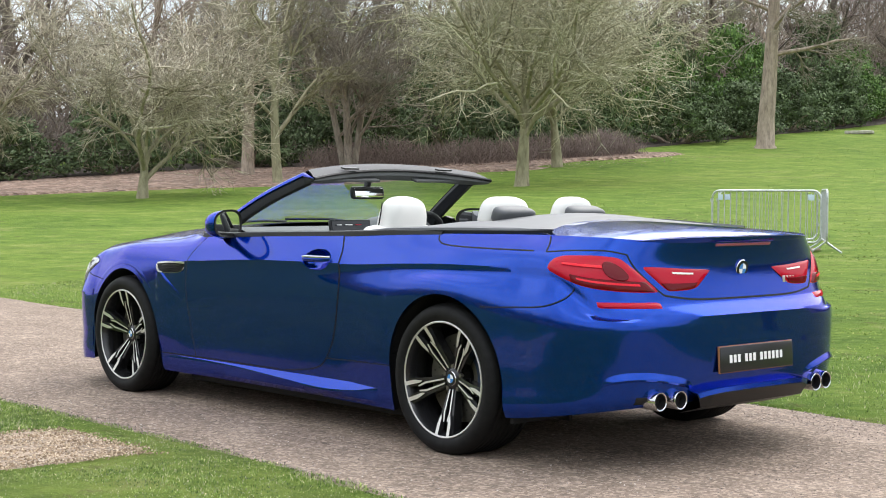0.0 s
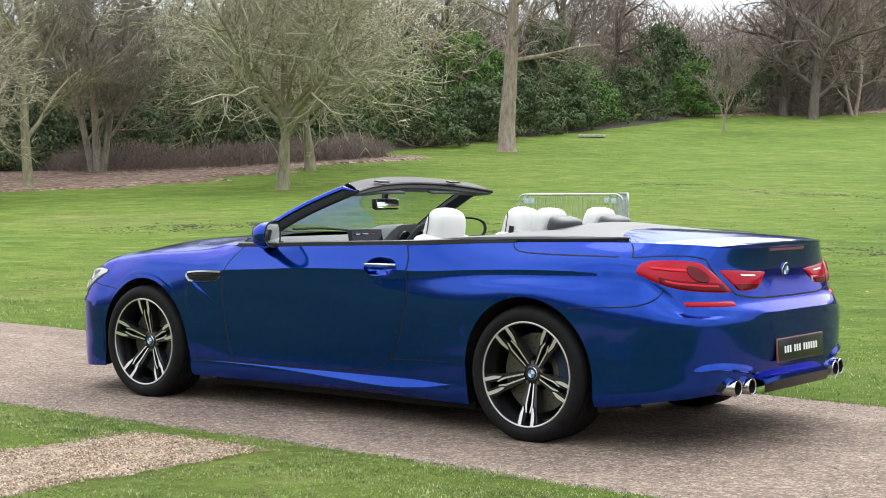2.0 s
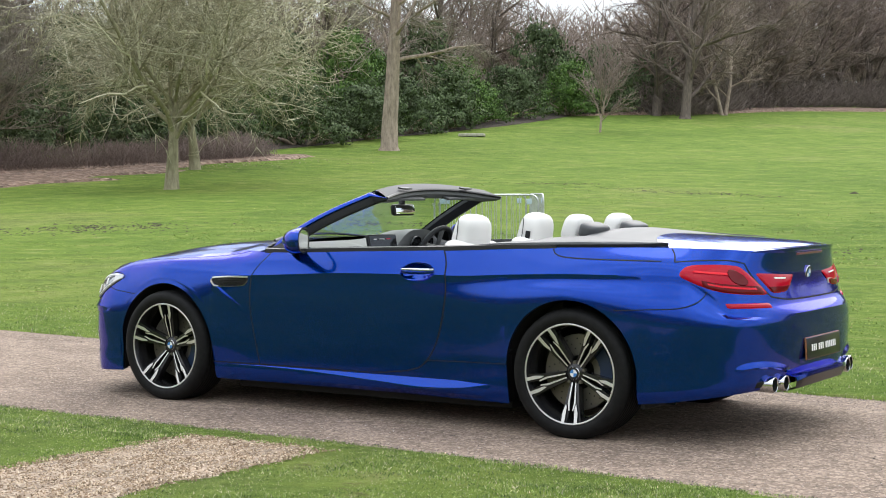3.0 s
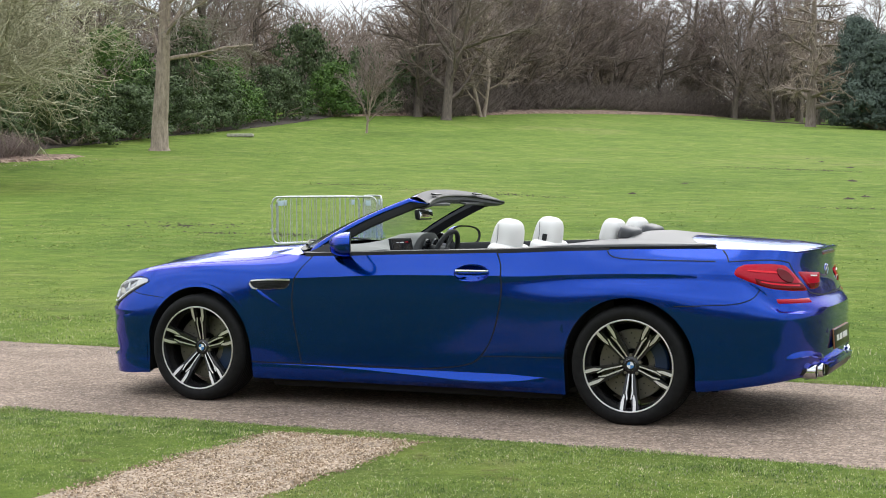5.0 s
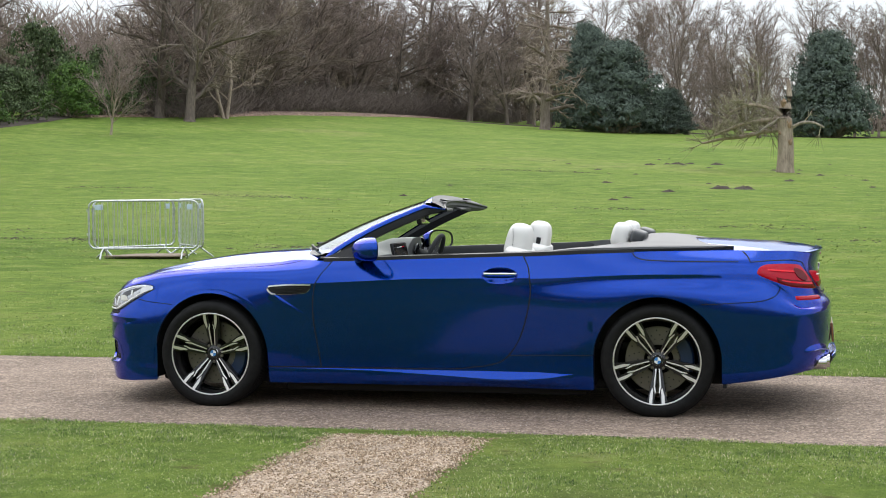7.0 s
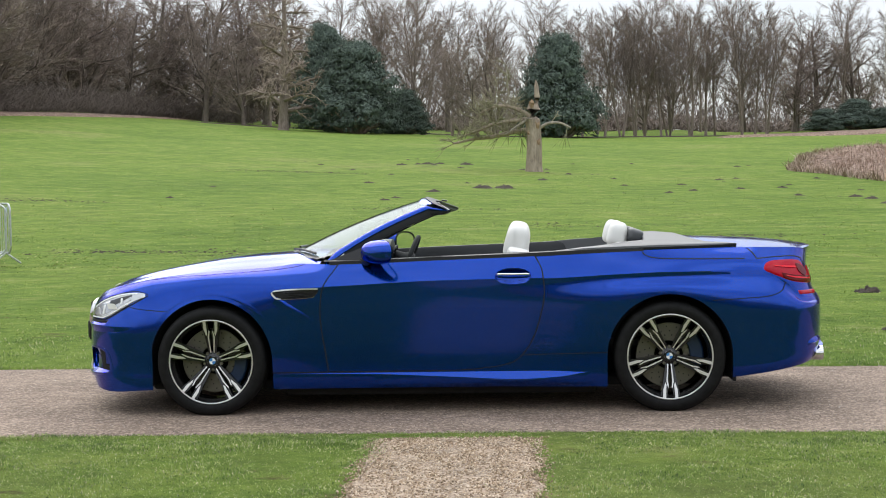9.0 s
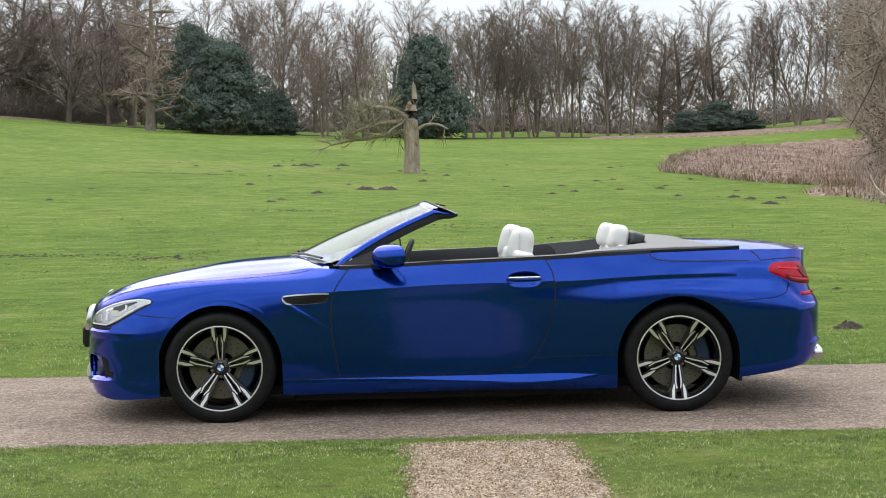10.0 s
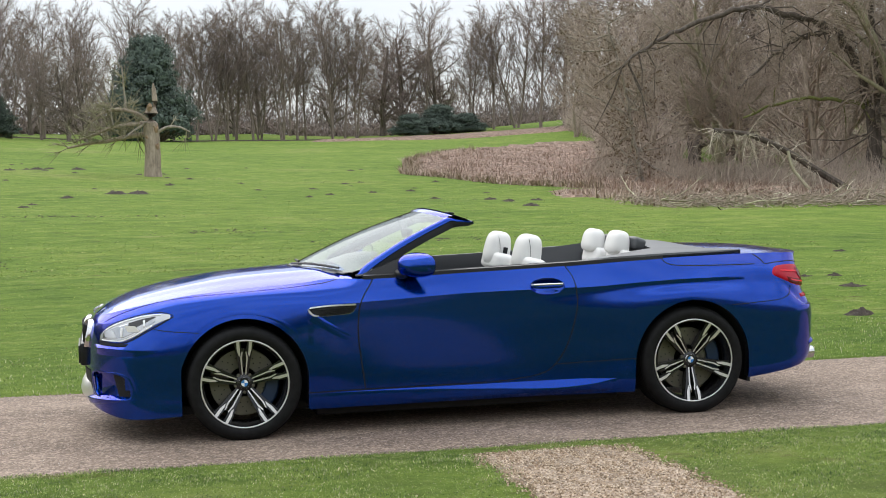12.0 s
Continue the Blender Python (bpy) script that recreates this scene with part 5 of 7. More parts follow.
        patch("headlamp_lens", lambda s, z=z_c, w=swell: z - w(s), lambda s, z=z_c, w=swell: z + w(s), s_c - r_s * 0.99, s_c + r_s * 0.99, side, tone, 0.013, 18, 10, "", head, skew=(0.03, 0.03))
    for s_c, z_c, high in ((-2.155, 0.668, 0.034), (-1.985, 0.722, 0.022)):
        patch("headlamp_fin", lambda s, z=z_c, h=high: z - h, lambda s, z=z_c, h=high: z + h, s_c - 0.011, s_c + 0.011, side, WHITE, 0.016, 4, 8, "clear upright fin", head)
    patch("headlamp_strip", lambda s: h_hi(s) - 0.015, lambda s: h_hi(s) - 0.004, -2.36, -1.86, side, WHITE, 0.010, 24, 6, "bright upper strip in the headlamp", head)
    patch("headlamp_strip", lambda s: h_lo(s) + 0.003, lambda s: h_lo(s) + 0.013, -2.37, -1.92, side, WHITE, 0.010, 24, 6, "", head)
    gap([(-2.405, 0.613), (-2.37, 0.607), (-2.30, 0.604), (-2.18, 0.605), (-2.08, 0.628), (-1.98, 0.672), (-1.88, 0.721), (-1.818, 0.760)], side, 0.008)
    gap([(-2.41, 0.632), (-2.375, 0.660), (-2.30, 0.700), (-2.18, 0.737), (-2.08, 0.760), (-1.98, 0.778), (-1.88, 0.786), (-1.818, 0.768)], side, 0.004)
    # the fold under the headlamp: a ledge that catches the sky, the shade over it drawn black
    patch("headlamp_gap", lambda s: 0.586 + 0.02 * max(0.0, s + 2.2), lambda s: 0.604 + 0.10 * max(0.0, s + 2.15), -2.40, -2.09, side, GAP, 0.003, 16, 4)
    rows = []
    for i in range(33):
        s = -2.50 + 0.62 * i / 32
        k = min(1.0, (s + 2.50) / 0.10) * min(1.0, max(0.0, (-1.88 - s) / 0.30))
        top = max(0.588, h_lo(max(s, -2.39)) - 0.016) if s > -2.12 else 0.588
        rows.append([on_flank(s, z, l * k - 0.0015, side) for z, l in ((0.525, 0.0), (0.550, 0.008), (0.566, 0.0165), (0.571, 0.0165), ((0.571 + top) / 2, 0.010), (top, 0.002))])
    part("bumper_fold", grid_mesh(rows, side > 0), PAINT, car, sharp=30)
    # bumper intake: rim, painted inside, black mesh at its rear and a blade along its foot
    def mouth(t, k, deep):
        c, d = math.cos(t), math.sin(t)
        z = 0.345 + 0.078 * k * math.copysign(abs(d) ** 0.55, d)
        return on_flank(-2.315 + 0.205 * k * math.copysign(abs(c) ** 0.55, c) - 0.35 * (z - 0.345), z, deep, side)
    ring = [2 * math.pi * q / 48 for q in range(49)]
    shell = bmesh.new()
    shell.from_mesh(SIDE_BODY[side].data)
    bmesh.ops.delete(shell, geom=[f for f in shell.faces if f.calc_center_median().y * side > 0.40 and all(in_mouth(v.co) for v in f.verts)], context="FACES")
    shell.to_mesh(SIDE_BODY[side].data)
    shell.free()
    rim = [[mouth(t, k, deep) for t in ring] for k, deep in ((1.16, 0.0005), (1.06, 0.003), (1.0, 0.001), (0.97, -0.006), (0.955, -0.022))]
    intake = part("bumper_intake", grid_mesh(rim, side > 0), PAINT, car, "sculpted air intake in the bumper", sharp=40)
    part("intake_floor", grid_mesh([[mouth(t, k, -0.022 - 0.02 * (1 - k)) for t in ring] for k in (0.96, 0.7, 0.4, 0.02)], side > 0), PAINT, intake)
    mesh_rows = []
    for i in range(11):
        s = -2.25 + 0.125 * i / 10
        mesh_rows.append([on_flank(s - 0.35 * (z - 0.345), z, -0.018, side) for z in [0.275 + 0.142 * j / 8 for j in range(9)]])
    part("intake_mesh", grid_mesh(mesh_rows, side < 0), GAP, intake, "black mesh")
    for j in range(5):
        z = 0.288 + 0.024 * j
        part("mesh_bar", strip([on_flank(-2.245 + 0.115 * q / 6 - 0.35 * (z - 0.345), z + 0.006 * math.sin(q * 2.1), -0.015, side) for q in range(7)], [out_of(-2.2, z) * 1.0] * 7, 0.004), BLACK_TRIM, intake)
    rows = []
    for i in range(17):
        f = i / 16
        s, k = -2.60 + 0.47 * f, 1 - f
        rows.append([on_flank(s, 0.290 - 0.004 * k, -0.020, side), on_flank(s, 0.272 - 0.020 * k, 0.020 * k ** 0.6, side), on_flank(s, 0.269 - 0.024 * k, 0.022 * k ** 0.6, side), on_flank(s, 0.266 - 0.054 * k, 0.016 * k, side), on_flank(s, 0.262 - 0.062 * k, -0.004, side)])
    part("intake_blade", grid_mesh(rows, side > 0), PAINT, car, sharp=30)

# ---- tail ----
def on_tail(y, z, lift):
    """A point of the tail at (y, z)."""
    lo, hi = X_REAR, X_REAR + 1
    for _ in range(30):
        m = (lo + hi) / 2
        if surf(m, z).y > abs(y):
            lo = m
        else:
            hi = m
    p = surf(lo, z)
    return Vector((p.x + lift, y, z))


def tail_patch(name, y0, y1, zlo, zhi, mat, lift, label="", parent=None, cols=24, rows=6):
    g = []
    for i in range(cols + 1):
        y = y0 + (y1 - y0) * i / cols
        a, b = (zlo(y) if callable(zlo) else zlo), (zhi(y) if callable(zhi) else zhi)
        g.append([on_tail(y, a + (b - a) * j / rows, lift if 0 < i < cols and 0 < j < rows else -0.002) for j in range(rows + 1)])
    return part(name, grid_mesh(g), mat, parent or car, label, sharp=50)


tail_patch("plate_recess", -0.31, 0.31, 0.375, 0.585, PAINT, 0.001)
tail_patch("third_brake_lamp", -0.20, 0.20, 0.957, 0.972, LAMP_SMOKE, 0.006, "thin smoky red high brake lamp")
plate = part("number_plate", box(bmesh.new(), (0.012, 0.52, 0.111), (2.460, 0, 0.472), (0, -3, 0), 0.004), PLATE, car, "black plate with white bars")
part("plate_frame", box(bmesh.new(), (0.010, 0.528, 0.118), (2.457, 0, 0.472), (0, -3, 0), 0.004), PLATE_EDGE, plate, "thin amber-brown plate edge")
y = -0.20
for word in (3, 3, 6):
    for k in range(word):
        part("plate_bar", box(bmesh.new(), (0.002, 0.017, 0.034), (2.467, y + 0.011, 0.474), (0, -3, 0)), WHITE, plate)
        y += 0.0285
    y += 0.022
roundel("boot_badge", car, 0.041, Matrix.Translation(on_tail(0, 0.855, 0.002)) @ pose(0, 0, 0, 0, 0, 90) @ pose(0, 0, 0, 8))
for k in range(4):
    p = on_tail(0.30 + 0.024 * k, 0.80, 0.002)
    part("boot_letter", box(bmesh.new(), (0.006, 0.018, 0.03), tuple(p), (0, 0, 0), 0.002), ALLOY, car)
# spoiler lip
rows = []
for i in range(41):
    yy = -0.62 + 1.24 * i / 40
    p = on_tail(yy, 0.985, 0.0)
    fall = 1 - abs(yy / 0.62) ** 4
    rows.append([p + Vector((-0.07, 0, 0.010 * fall)), p + Vector((-0.02, 0, 0.018 * fall)), p + Vector((0.012 * fall, 0, 0.014 * fall)), p + Vector((0.010 * fall, 0, 0.002)), p + Vector((-0.004, 0, -0.012))])
part("boot_spoiler", grid_mesh(rows, True), PAINT, car, sharp=35)
# bumper notches, blade and pipes
for side in (1, -1):
    # no hollow here: the recess's shade is a black patch on the bumper
    tail_patch("exhaust_recess", side * 0.43, side * 0.68, 0.300, 0.338, GAP, 0.0025, "flat dark patch for the shaded recess round the pipes")
    rows = []
    for i in range(25):
        f = i / 24
        s, ends = 2.29 + 0.44 * f, min(1.0, 5 * f, 7 * (1 - f)) ** 0.6
        z = 0.372 + 0.052 * math.sin(math.pi * (0.12 + 0.80 * f)) ** 0.8 - 0.022 * f
        rows.append([on_flank(s, z + d, l * ends - 0.003, side) for d, l in ((0.034, 0.0), (0.020, 0.006), (0.007, 0.017), (0.0, 0.019), (-0.008, 0.013), (-0.013, 0.0))])
    part("bumper_brow", grid_mesh(rows, side > 0), PAINT, car, sharp=30)
    for yy in (0.485, 0.592):
        pipe = lathe([(0.037, 0.20), (0.040, 0.05), (0.041, -0.002), (0.039, -0.006), (0.034, -0.004), (0.033, 0.08), (0.0, 0.09)], 32)
        p = part("exhaust_pipe", pipe, [CHROME], car, "polished exhaust pipe")
        p.matrix_local = pose(2.432 if yy < 0.55 else 2.412, side * yy, 0.318, 0, 0, 90)
        inner = part("pipe_bore", lathe([(0.0, 0.03), (0.0328, 0.03), (0.0328, 0.0)], 24), GAP, p)
rows = []
for i in range(21):
    u = -1 + 2 * i / 20
    yy = 0.40 * u
    e = abs(u) ** 6
    rows.append([Vector((2.40, yy, 0.345)), Vector((2.478 - 0.03 * e, yy * 0.98, 0.352 - 0.02 * e)), Vector((2.482 - 0.03 * e, yy * 0.96, 0.335 - 0.02 * e)), Vector((2.44, yy * 0.9, 0.275)), Vector((2.30, yy * 0.85, 0.235))])
part("diffuser", grid_mesh(rows, False), BLACK_TRIM, car, "black diffuser under the bumper", sharp=35)
rows = [[r[0] + Vector((0, 0, 0.004)), r[1] + Vector((0.004, 0, 0.006)), r[2] + Vector((0.005, 0, 0.004))] for r in rows]
part("diffuser_blade", grid_mesh(rows), PAINT, car, sharp=35)

# ---- nose ----
def on_nose(y, z, lift):
    lo, hi = X_FRONT - 1, X_FRONT
    for _ in range(30):
        m = (lo + hi) / 2
        if surf(m, z).y > abs(y):
            hi = m
        else:
            lo = m
    p = surf(hi, z)
    return Vector((p.x - lift, y, z))


for side in (1, -1):
    def kidney(k, lift):
        return [on_nose(side * (0.20 + 0.165 * k * math.copysign(abs(math.cos(t)) ** 0.6, math.cos(t))), 0.625 + 0.085 * k * math.copysign(abs(math.sin(t)) ** 0.6, math.sin(t)), lift) for t in [2 * math.pi * q / 32 for q in range(33)]]
    part("kidney_frame", grid_mesh([kidney(1.07, 0.0), kidney(1.05, 0.018), kidney(0.99, 0.026), kidney(0.93, 0.022), kidney(0.89, 0.006)], side > 0), CHROME, car, "chrome grille surround")
    part("kidney_grille", grid_mesh([kidney(0.9, 0.010), kidney(0.45, 0.010), kidney(0.02, 0.010)], side > 0), GAP, car, "black grille")
    for k in range(7):
        yy = side * (0.075 + 0.042 * k)
        part("grille_slat", box(bmesh.new(), (0.016, 0.006, 0.13), tuple(on_nose(yy, 0.625, 0.014)), (0, 0, 0), 0.001), BLACK_TRIM, car)
part("front_plate", box(bmesh.new(), (0.012, 0.52, 0.111), (-2.385, 0, 0.50), bevel=0.004), PLATE, car, "black plate on the front bumper")
part("plate_plinth", box(bmesh.new(), (0.10, 0.56, 0.14), (-2.33, 0, 0.50), bevel=0.012), BLACK_TRIM, car, "black plinth behind the plate")
g = [[on_nose(-0.42 + 0.84 * i / 20, 0.30 + 0.12 * j / 5, 0.003) for j in range(6)] for i in range(21)]
part("lower_grille", grid_mesh(g, True), GAP, car, "dark lower intake")
rows = []
for i in range(25):
    yy = -0.44 + 0.88 * i / 24
    k = 1 - abs(yy / 0.44) ** 5
    rows.append([on_nose(yy, z, l * k - 0.004) for z, l in ((0.345, 0.0), (0.335, 0.016), (0.305, 0.034), (0.270, 0.044), (0.248, 0.040), (0.236, 0.0))])
# the silver puts the sky's reflection on the blue lip into its colour
part("front_lip", grid_mesh(rows, True), ALLOY, car, "front bumper lip, silver standing for sky reflected in blue paint")
roundel("bonnet_badge", car, 0.038, Matrix.Translation((-2.262, 0, 0.772)) @ pose(0, 0, 0, 0, 0, -90) @ pose(0, 0, 0, -58))


# ---- trees, bushes and rough ground ----
class Wood:
    """Collects tapered branches as plain vertex and face lists."""

    def __init__(self):
        self.v, self.f = [], []

    def limb(self, pts, radii, sides):
        base = len(self.v)
        for i, p in enumerate(pts):
            d = pts[min(i + 1, len(pts) - 1)] - pts[max(i - 1, 0)]
            a = d.cross(Vector((0.3, 0.2, 1.0)))
            if a.length < 1e-4:
                a = Vector((1, 0, 0))
            a.normalize()
            b = d.cross(a).normalized()
            for k in range(sides):
                t = 2 * math.pi * k / sides
                self.v.append(p + (a * math.cos(t) + b * math.sin(t)) * radii[i])
        for i in range(len(pts) - 1):
            for k in range(sides):
                q = base + i * sides
                self.f.append((q + k, q + (k + 1) % sides, q + sides + (k + 1) % sides, q + sides + k))

    def twig(self, a, b, radius):
        """A thin pointed twig of three faces."""
        i = len(self.v)
        d = b - a
        x = d.cross(Vector((0.3, 0.2, 1.0))).normalized() * radius
        y = d.cross(x).normalized() * radius
        self.v += [a + x, a - x * 0.5 + y * 0.87, a - x * 0.5 - y * 0.87, b]
        self.f += [(i, i + 1, i + 3), (i + 1, i + 2, i + 3), (i + 2, i, i + 3)]


def bare_tree(name, seed, tall, thick, spec, bark_m, twig_m, label, category="tree", stems=1, lean=0.05, twig=0.012, slim=0.55, bough=0.55):
    """A leafless tree: a trunk with limbs, and its branches and twigs."""
    rng = random.Random(seed)
    out = [Wood(), Wood()]
    full = [tuple(s) for s in spec]

    def shoot(base, way, length, radius, level):
        segs, wander, lift, kids, first, angle, ratio, sides = full[level]
        if level + 1 == len(full):
            mid = base + way.normalized() * length * 0.5
            if segs > 1:
                out[1].limb([base, mid], [radius, radius * 0.7], 3)
                out[1].twig(mid, mid + (way.normalized() + Vector((rng.gauss(0, wander), rng.gauss(0, wander), rng.gauss(0, wander) + lift))) * length * 0.5, radius * 0.7)
            else:
                out[1].twig(base, base + way.normalized() * length, radius)
            return
        pts, d = [base], way.normalized()
        for _ in range(segs):
            d = (d + Vector((rng.gauss(0, wander), rng.gauss(0, wander), rng.gauss(0, wander) + lift))).normalized()
            pts.append(pts[-1] + d * (length / segs))
        end = 0.3 if level < len(full) - 1 else 0.45
        radii = [max(twig * 0.5, radius * (1 - (1 - end) * i / segs)) for i in range(segs + 1)]
        if level == 0:
            pts.insert(1, pts[0].lerp(pts[1], 0.2))
            radii.insert(1, radii[0] * 1.02)
            radii[0] *= 1.5
        out[0 if level < 2 else 1].limb(pts, radii, sides)
        if level + 1 >= len(full):
            return
        n = kids if isinstance(kids, int) else rng.randint(*kids)
        for k in range(n):
            f = first + (0.98 - first) * (k + rng.random()) / n
            i = min(int(f * (len(pts) - 1)), len(pts) - 2)
            p = pts[i].lerp(pts[i + 1], f * (len(pts) - 1) - i)
            d = (pts[i + 1] - pts[i]).normalized()
            if level == 0:
                t = 2.399 * k + rng.uniform(-0.4, 0.4)
                side = Vector((math.cos(t), math.sin(t), 0))
            else:
                side = Vector((rng.gauss(0, 1), rng.gauss(0, 1), rng.gauss(0, 0.8)))
            side -= d * d.dot(side)
            if side.length < 1e-3:
                continue
            side.normalize()
            a = radians(rng.gauss(angle, 8))
            shoot(p, d * math.cos(a) + side * math.sin(a), length * ratio * (1.15 - 0.5 * f) * rng.uniform(0.75, 1.25), max(radii[min(i, len(radii) - 1)] * (bough if level == 0 else slim), twig), level + 1)

    for s in range(stems):
        t = 2 * math.pi * s / stems + rng.random()
        tilt = lean if stems == 1 else lean + 0.16
        off = 0 if stems == 1 else thick * 1.1
        shoot(Vector((off * math.cos(t), off * math.sin(t), -0.15)), Vector((tilt * math.cos(t), tilt * math.sin(t), 1)), tall * rng.uniform(0.85, 1.0), thick, 0)
    tree = new(name)
    tagged(tree, label, category)
    part_mesh("trunk", raw(out[0].v, out[0].f), bark_m, tree, sharp=0)
    tagged(part_mesh("crown", raw(out[1].v, out[1].f), twig_m, tree, sharp=0), kind="stuff")
    return tree


def bush(name, seed, size, lobes, leaves, leaf, leaf_m, label, category="bush", stem_m=None, low=0.0, cone=0.75, fine=False):
    """An evergreen bush or tree: stems, and a crown of many small leaves in clumps on uneven lobes. size: width, depth, height."""
    rng = random.Random(seed)
    balls = []
    for k in range(lobes):
        t, h = 2.399 * k + rng.uniform(-0.5, 0.5), ((k + rng.random()) / lobes) ** 1.25
        reach = rng.uniform(0.3, 1.0) ** 0.5 * (1 - cone * h ** 1.8) * (0.85 + 0.5 * noise.noise((math.cos(t) * 1.3, math.sin(t) * 1.3, seed + 3 * h)))
        r = rng.uniform(0.08, 0.25) * (1.1 - 0.4 * h)
        balls.append((Vector((math.cos(t) * reach * 0.45 * size[0], math.sin(t) * reach * 0.45 * size[1], low + (0.08 + 0.84 * h) * (size[2] - low))), Vector((r * size[0], r * size[1], r * size[2] * 0.62))))
    clumps = []
    for c, r in balls:
        for _ in range(max(6, leaves // lobes // 22)):
            n = Vector((rng.gauss(0, 1), rng.gauss(0, 1), rng.gauss(0.3, 0.9))).normalized()
            clumps.append((c + Vector((n.x * r.x, n.y * r.y, n.z * r.z)) * rng.uniform(0.75, 1.12), n, rng.uniform(0.6, 1.4)))
    v, f = [], []
    for _ in range(leaves):
        c, out, k = clumps[rng.randrange(len(clumps))]
        d = Vector((rng.gauss(0, 1), rng.gauss(0, 1), rng.gauss(0, 0.6)))
        p = c + d * leaf * 1.25 * k
        if p.z < 0.08:
            p.z = 0.08 + rng.random() * 0.3
        n = (out + d.normalized() * 0.8 + Vector((0, 0, 0.3))).normalized()
        a = n.cross(Vector((rng.gauss(0, 1), rng.gauss(0, 1), rng.gauss(0, 1)))).normalized()
        b = (n.cross(a) + n * rng.uniform(-0.6, 0.6)).normalized()
        w, h = leaf * rng.uniform(0.4, 1.0), leaf * rng.uniform(0.7, 1.5)
        i = len(v)
        if fine:
            v += [p - b * h * 0.5 - a * w * 0.5, p - b * h * 0.3 + a * w * 0.6, p + b * h * 0.6]
            f.append((i, i + 1, i + 2))
        else:
            v += [p - b * h * 0.5, p + a * w * 0.5, p + b * h * 0.5 + n * h * 0.15, p - a * w * 0.5]
            f += [(i, i + 1, i + 2), (i, i + 2, i + 3)]
    thing = new(name)
    tagged(thing, label, category)
    w = Wood()
    for c, r in balls[: max(4, lobes // 3)]:
        foot = Vector((c.x * 0.15, c.y * 0.15, -0.1))
        w.limb([foot, foot.lerp(c, 0.5) + Vector((0, 0, 0.2)), c], [0.03 * size[2], 0.02 * size[2], 0.008 * size[2]], 5)
    part_mesh("trunk", raw(w.v, w.f), stem_m or BARK_BROWN, thing, sharp=0)
    part_mesh("crown", raw(v, f), leaf_m, thing, smooth=False)
    return thing


def stand(thing, x, y, turn=0.0, size=1.0, squash=1.0):
    """Stands a thing on the field."""
    thing.matrix_basis = Matrix.Translation((x, y, ground_z(x, y) - 0.03)) @ Matrix.Rotation(turn, 4, "Z") @ Matrix.Diagonal((size, size, size * squash, 1))
    return thing


def stand_copy(thing, x, y, turn=0.0, size=1.0, squash=1.0, label=""):
    c = copy_thing(thing, Matrix.Identity(4))
    stand(c, x, y, turn, size, squash)
    return tagged(c, label) if label else c


rng = random.Random(11)
# levels: segments, wander, lift, children, first child, angle, length ratio, sides
FORK = [(3, 0.03, 0.02, 8, 0.5, 38, 4.1, 10), (9, 0.14, 0.065, 18, 0.2, 52, 0.48, 6), (6, 0.24, 0.03, 9, 0.12, 46, 0.5, 4), (3, 0.28, 0.01, 7, 0.1, 42, 0.55, 3), (1, 0.25, 0.0, 0, 0, 0, 0, 3)]
TRUNK_FORK = [(4, 0.03, 0.02, 11, 0.6, 50, 2.7, 10)] + FORK[1:]
OAK = [(8, 0.025, 0.03, 15, 0.40, 62, 0.5, 10), (6, 0.17, 0.03, 9, 0.2, 50, 0.48, 5), (4, 0.2, 0.02, 8, 0.12, 48, 0.5, 3), (2, 0.22, 0.0, 8, 0.08, 45, 0.55, 3), (1, 0.22, 0.0, 0, 0, 0, 0, 3)]
UPRIGHT = [(8, 0.03, 0.05, 17, 0.34, 34, 0.42, 6), (4, 0.08, 0.08, 9, 0.15, 34, 0.48, 3), (2, 0.12, 0.05, 11, 0.08, 36, 0.55, 3), (1, 0.15, 0.03, 0, 0, 0, 0, 3)]
WIDE = [(7, 0.05, 0.04, 15, 0.2, 52, 0.5, 6), (4, 0.14, 0.05, 9, 0.15, 46, 0.5, 3), (2, 0.18, 0.03, 12, 0.08, 44, 0.55, 3), (1, 0.2, 0.0, 0, 0, 0, 0, 3)]
STEMMY = [(7, 0.06, 0.04, 12, 0.22, 42, 0.42, 6), (4, 0.12, 0.04, 8, 0.15, 42, 0.5, 3), (2, 0.16, 0.02, 10, 0.08, 42, 0.55, 3), (1, 0.2, 0.0, 0, 0, 0, 0, 3)]
ASH = [(7, 0.06, 0.04, 13, 0.25, 42, 0.42, 7), (5, 0.12, 0.04, 9, 0.15, 42, 0.5, 4), (3, 0.16, 0.02, 8, 0.1, 42, 0.5, 3), (2, 0.2, 0.0, 6, 0.1, 40, 0.5, 3), (1, 0.2, 0.0, 0, 0, 0, 0, 3)]
DROOP = [(9, 0.02, 0.03, 26, 0.22, 84, 0.33, 8), (6, 0.12, -0.02, 9, 0.2, 48, 0.45, 4), (3, 0.18, -0.07, 8, 0.1, 45, 0.5, 3), (1, 0.2, -0.1, 0, 0, 0, 0, 3)]
VASE = [(4, 0.04, 0.02, 13, 0.3, 38, 0.75, 7), (5, 0.1, 0.05, 10, 0.2, 35, 0.5, 4), (2, 0.14, 0.04, 13, 0.1, 35, 0.5, 3), (1, 0.16, 0.02, 0, 0, 0, 0, 3)]

# -- the near trees along the wood's edge --
tree_a = stand(bare_tree("bare_tree", 3, 4.4, 0.33, TRUNK_FORK, BARK_OLIVE, BARK_PALE, "wide bare tree with pale olive twigs and a low fork", twig=0.016, slim=0.55), -39.4, 39.6, 0.3)
